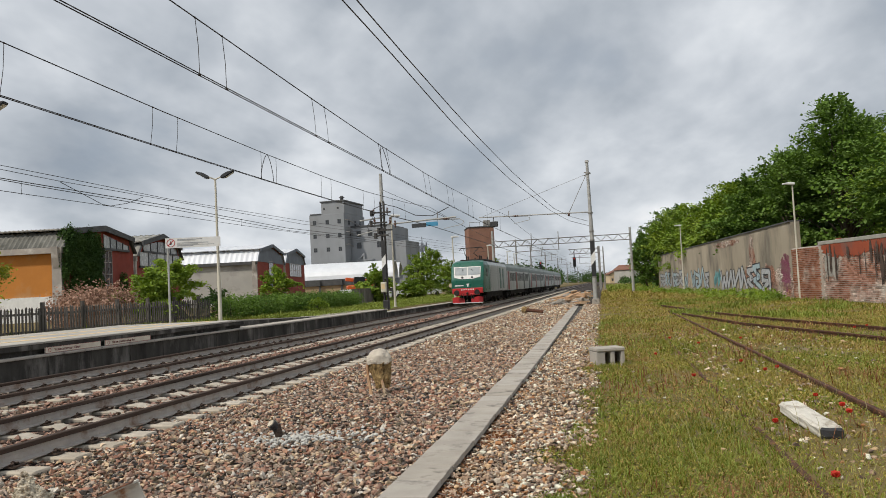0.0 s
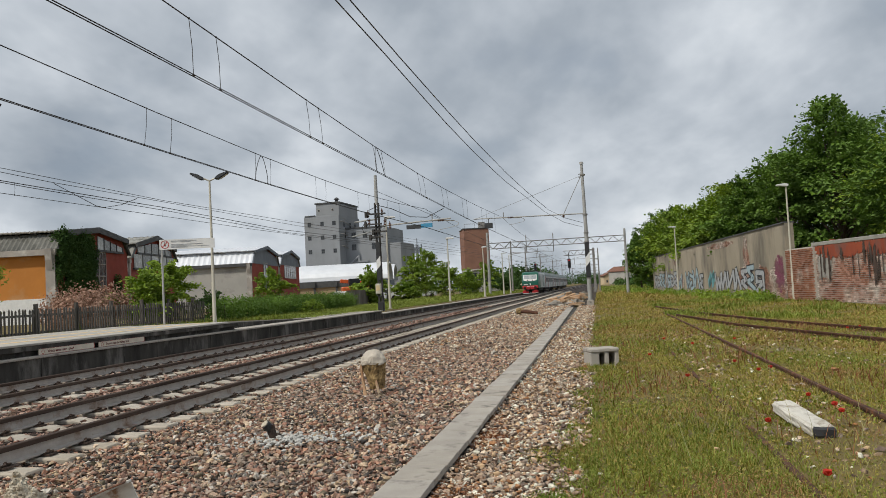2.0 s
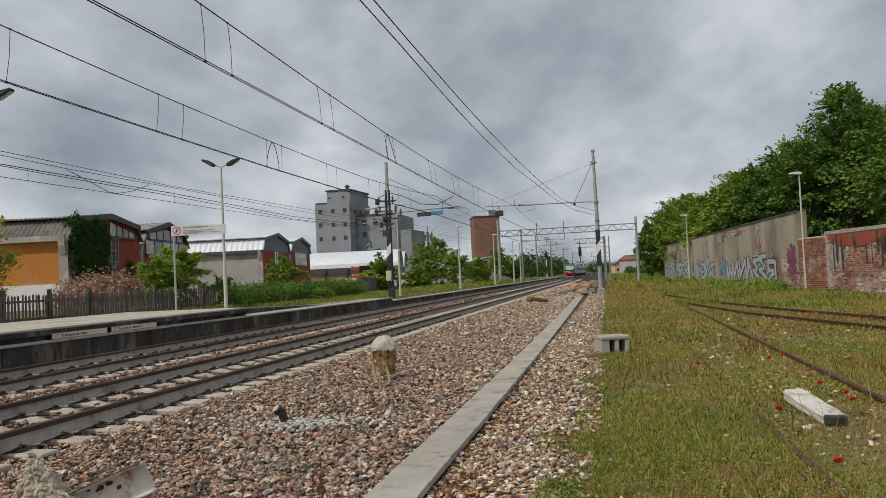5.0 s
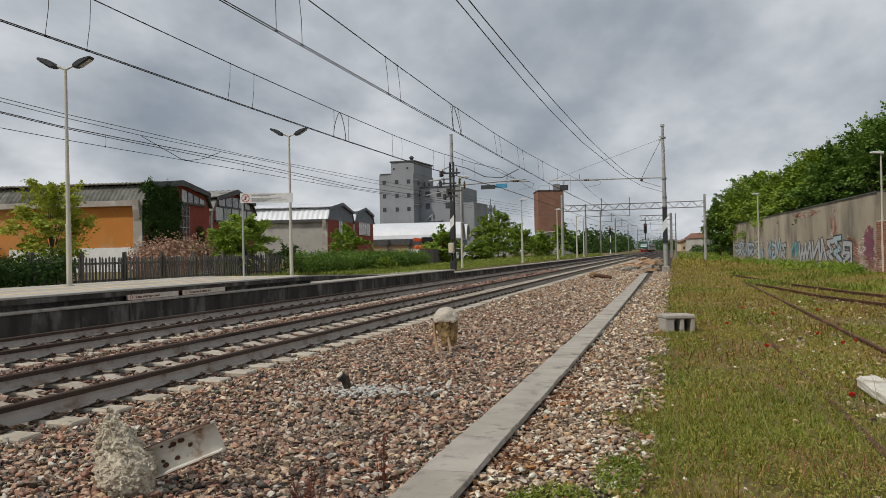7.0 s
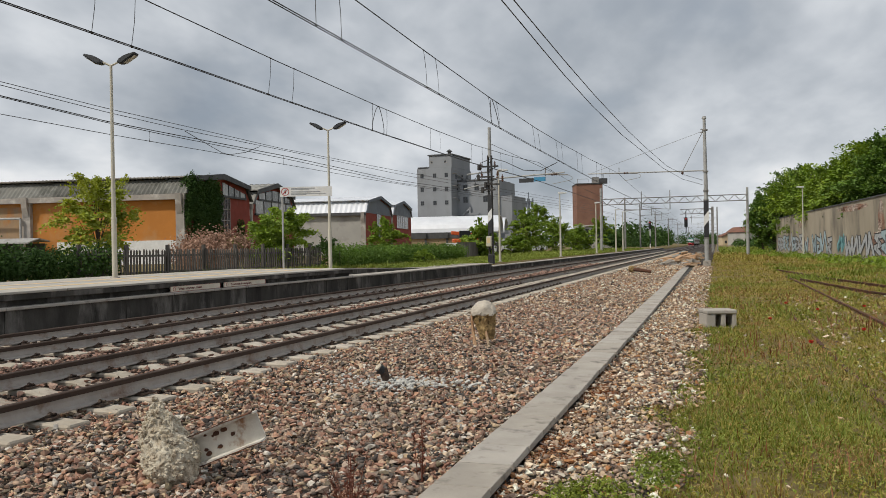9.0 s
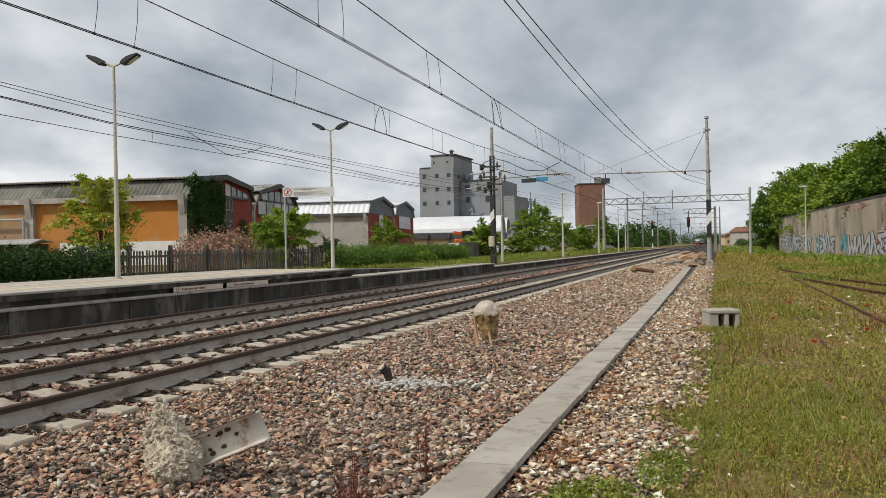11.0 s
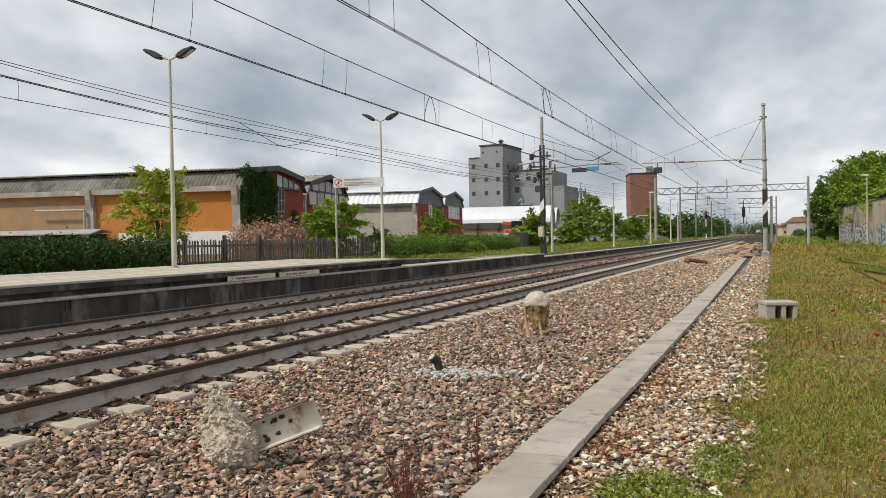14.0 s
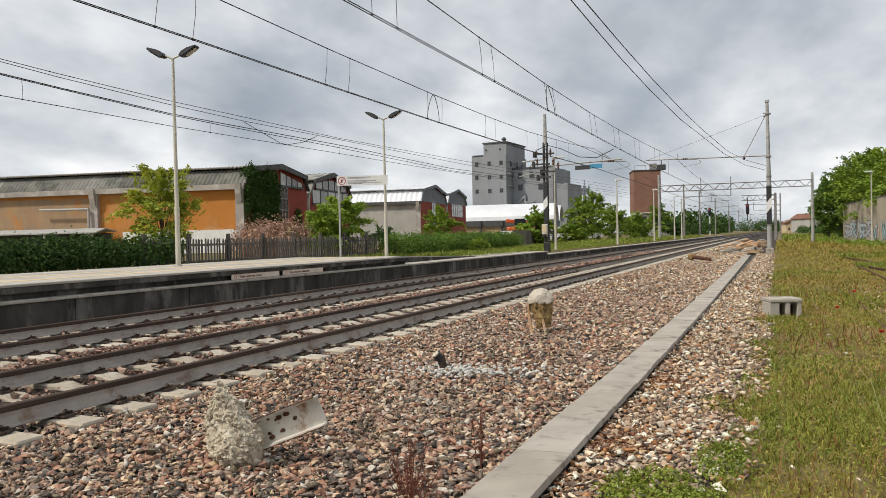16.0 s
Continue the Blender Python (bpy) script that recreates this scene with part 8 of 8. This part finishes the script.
def build_yard_things():
    # white vans and an orange machine behind the hedge
    for x, y, ang, s in ((-24.0, 105, 40, 1.0), (-24.0, 97.5, 30, 1.0), (-22.5, 73.5, 20, 0.72)):
        v = thing("van", pose(x, y, 0.3, 0, 0, ang), "parked white van half hidden behind hedge", "van", "parked vans")
        bm = bmesh.new()
        prism(bm, [(-2.6, 0.35), (2.4, 0.35), (2.5, 0.95), (1.8, 1.15), (1.2, 1.85 * s), (-2.5, 1.9 * s), (-2.6, 1.2)], -0.9, 0.9)
        bmesh.ops.bevel(bm, geom=list(bm.edges), offset=0.06, segments=2, affect="EDGES")
        part("body", bm, M_van, v)
        for sy in (-1, 1):
            bm = bmesh.new()
            prism(bm, [(1.65, 1.18), (1.15, 1.75 * s), (0.3, 1.75 * s), (0.3, 1.18)], sy * 0.905 - 0.01, sy * 0.905 + 0.01)
            part("side_window", bm, M_winband, v)
            for wx in (-1.7, 1.6):
                bm = bmesh.new()
                tube(bm, (wx, sy * 0.72, 0.33), (wx, sy * 0.93, 0.33), 0.33, n=14)
                part("wheel", bm, M_under, v)
    d = thing("telehandler", pose(-24.2, 77.5, 0.3, 0, 0, 25), "orange telescopic handler parked behind the hedge", "machine")
    bm = bmesh.new()
    bx(bm, -1.4, 1.3, -0.8, 0.8, 0.9, 1.8, bevel=0.1)
    part("chassis", bm, M_digger, d)
    bm = bmesh.new()
    bx(bm, -1.5, 1.4, 0.2, 0.6, -0.18, 0.18, Matrix.Translation((0, 0, 2.25)) @ Matrix.Rotation(radians(7), 4, "Y"), bevel=0.05)
    part("boom", bm, M_digger, d)
    bm = bmesh.new()
    prism(bm, [(-0.8, 1.7), (0.5, 1.7), (0.3, 2.6), (-0.7, 2.6)], -0.8, 0.0)
    part("cab", bm, M_winband, d)
    for wx in (-1.3, 1.2):
        for sy in (-1, 1):
            bm = bmesh.new()
            tube(bm, (wx, sy * 0.75, 0.55), (wx, sy * 1.05, 0.55), 0.55, n=16)
            part("wheel", bm, M_under, d)
    b = thing("board_fence", pose(-19.8, 61, 0.3, 0, 0, 95), "dark grey board fence behind the hedge", "fence")
    for k in range(40):
        bm = bmesh.new()
        bx(bm, k * 0.5, k * 0.5 + 0.46, -0.02, 0.02, 0, 1.35)
        part("board", bm, M_timber, b)

# ---------------------------------------------------------------- build all
build_ground()
build_track(NEAR_X, -4.75, "running track on concrete sleepers beside the shoulder", 30)
build_track(FAR_X, -4.5, "running track on concrete sleepers by the platform", 26)
build_platform()
build_duct()
siding("siding_track", [(1.60, -2), (1.60, 14), (1.64, 24)], [(3.05, -2), (3.06, 20), (3.06, 40)], "rusty disused siding half buried in grass")
siding("siding_track", [(8.2, 12), (6.2, 19.5), (4.4, 27), (3.3, 36)], [(9.6, 14), (7.6, 21), (5.7, 29), (4.4, 37), (3.2, 48)], "rusty disused siding curving through grass")
build_mast_right()
build_mast_left()
build_overhead()
build_gantry()
build_signals()
build_lamps()
build_sign()
build_sheds()
build_silo()
build_brick_tower()
house(5.6, 400, 6.0, 7, 4.4, 15, M_cream, "cream house with a terracotta roof")
house(15.5, 390, 9, 10, 6.2, 50, M_greypl, "grey house with a terracotta roof")
build_yard_wall()
build_fence()
build_plants()
build_yard_things()
build_clutter()
build_loose_ground()
LOCO = build_loco()
COACHES = [build_coach(58.5 + 14.35 + 23.7 * k, k == 3) for k in range(4)]


def motions():
    line = [(0, 58.5), (1, 88.3), (2, 118.3), (3, 148.3), (5.5, 222), (7, 272), (9, 340), (12, 450), (16, 620)]
    for ob, back in [(LOCO, 0.0)] + [(c, 14.35 + 23.7 * k) for k, c in enumerate(COACHES)]:
        walk(ob, [(t, pose(FAR_X, y + back, 0)) for t, y in line])


motions()
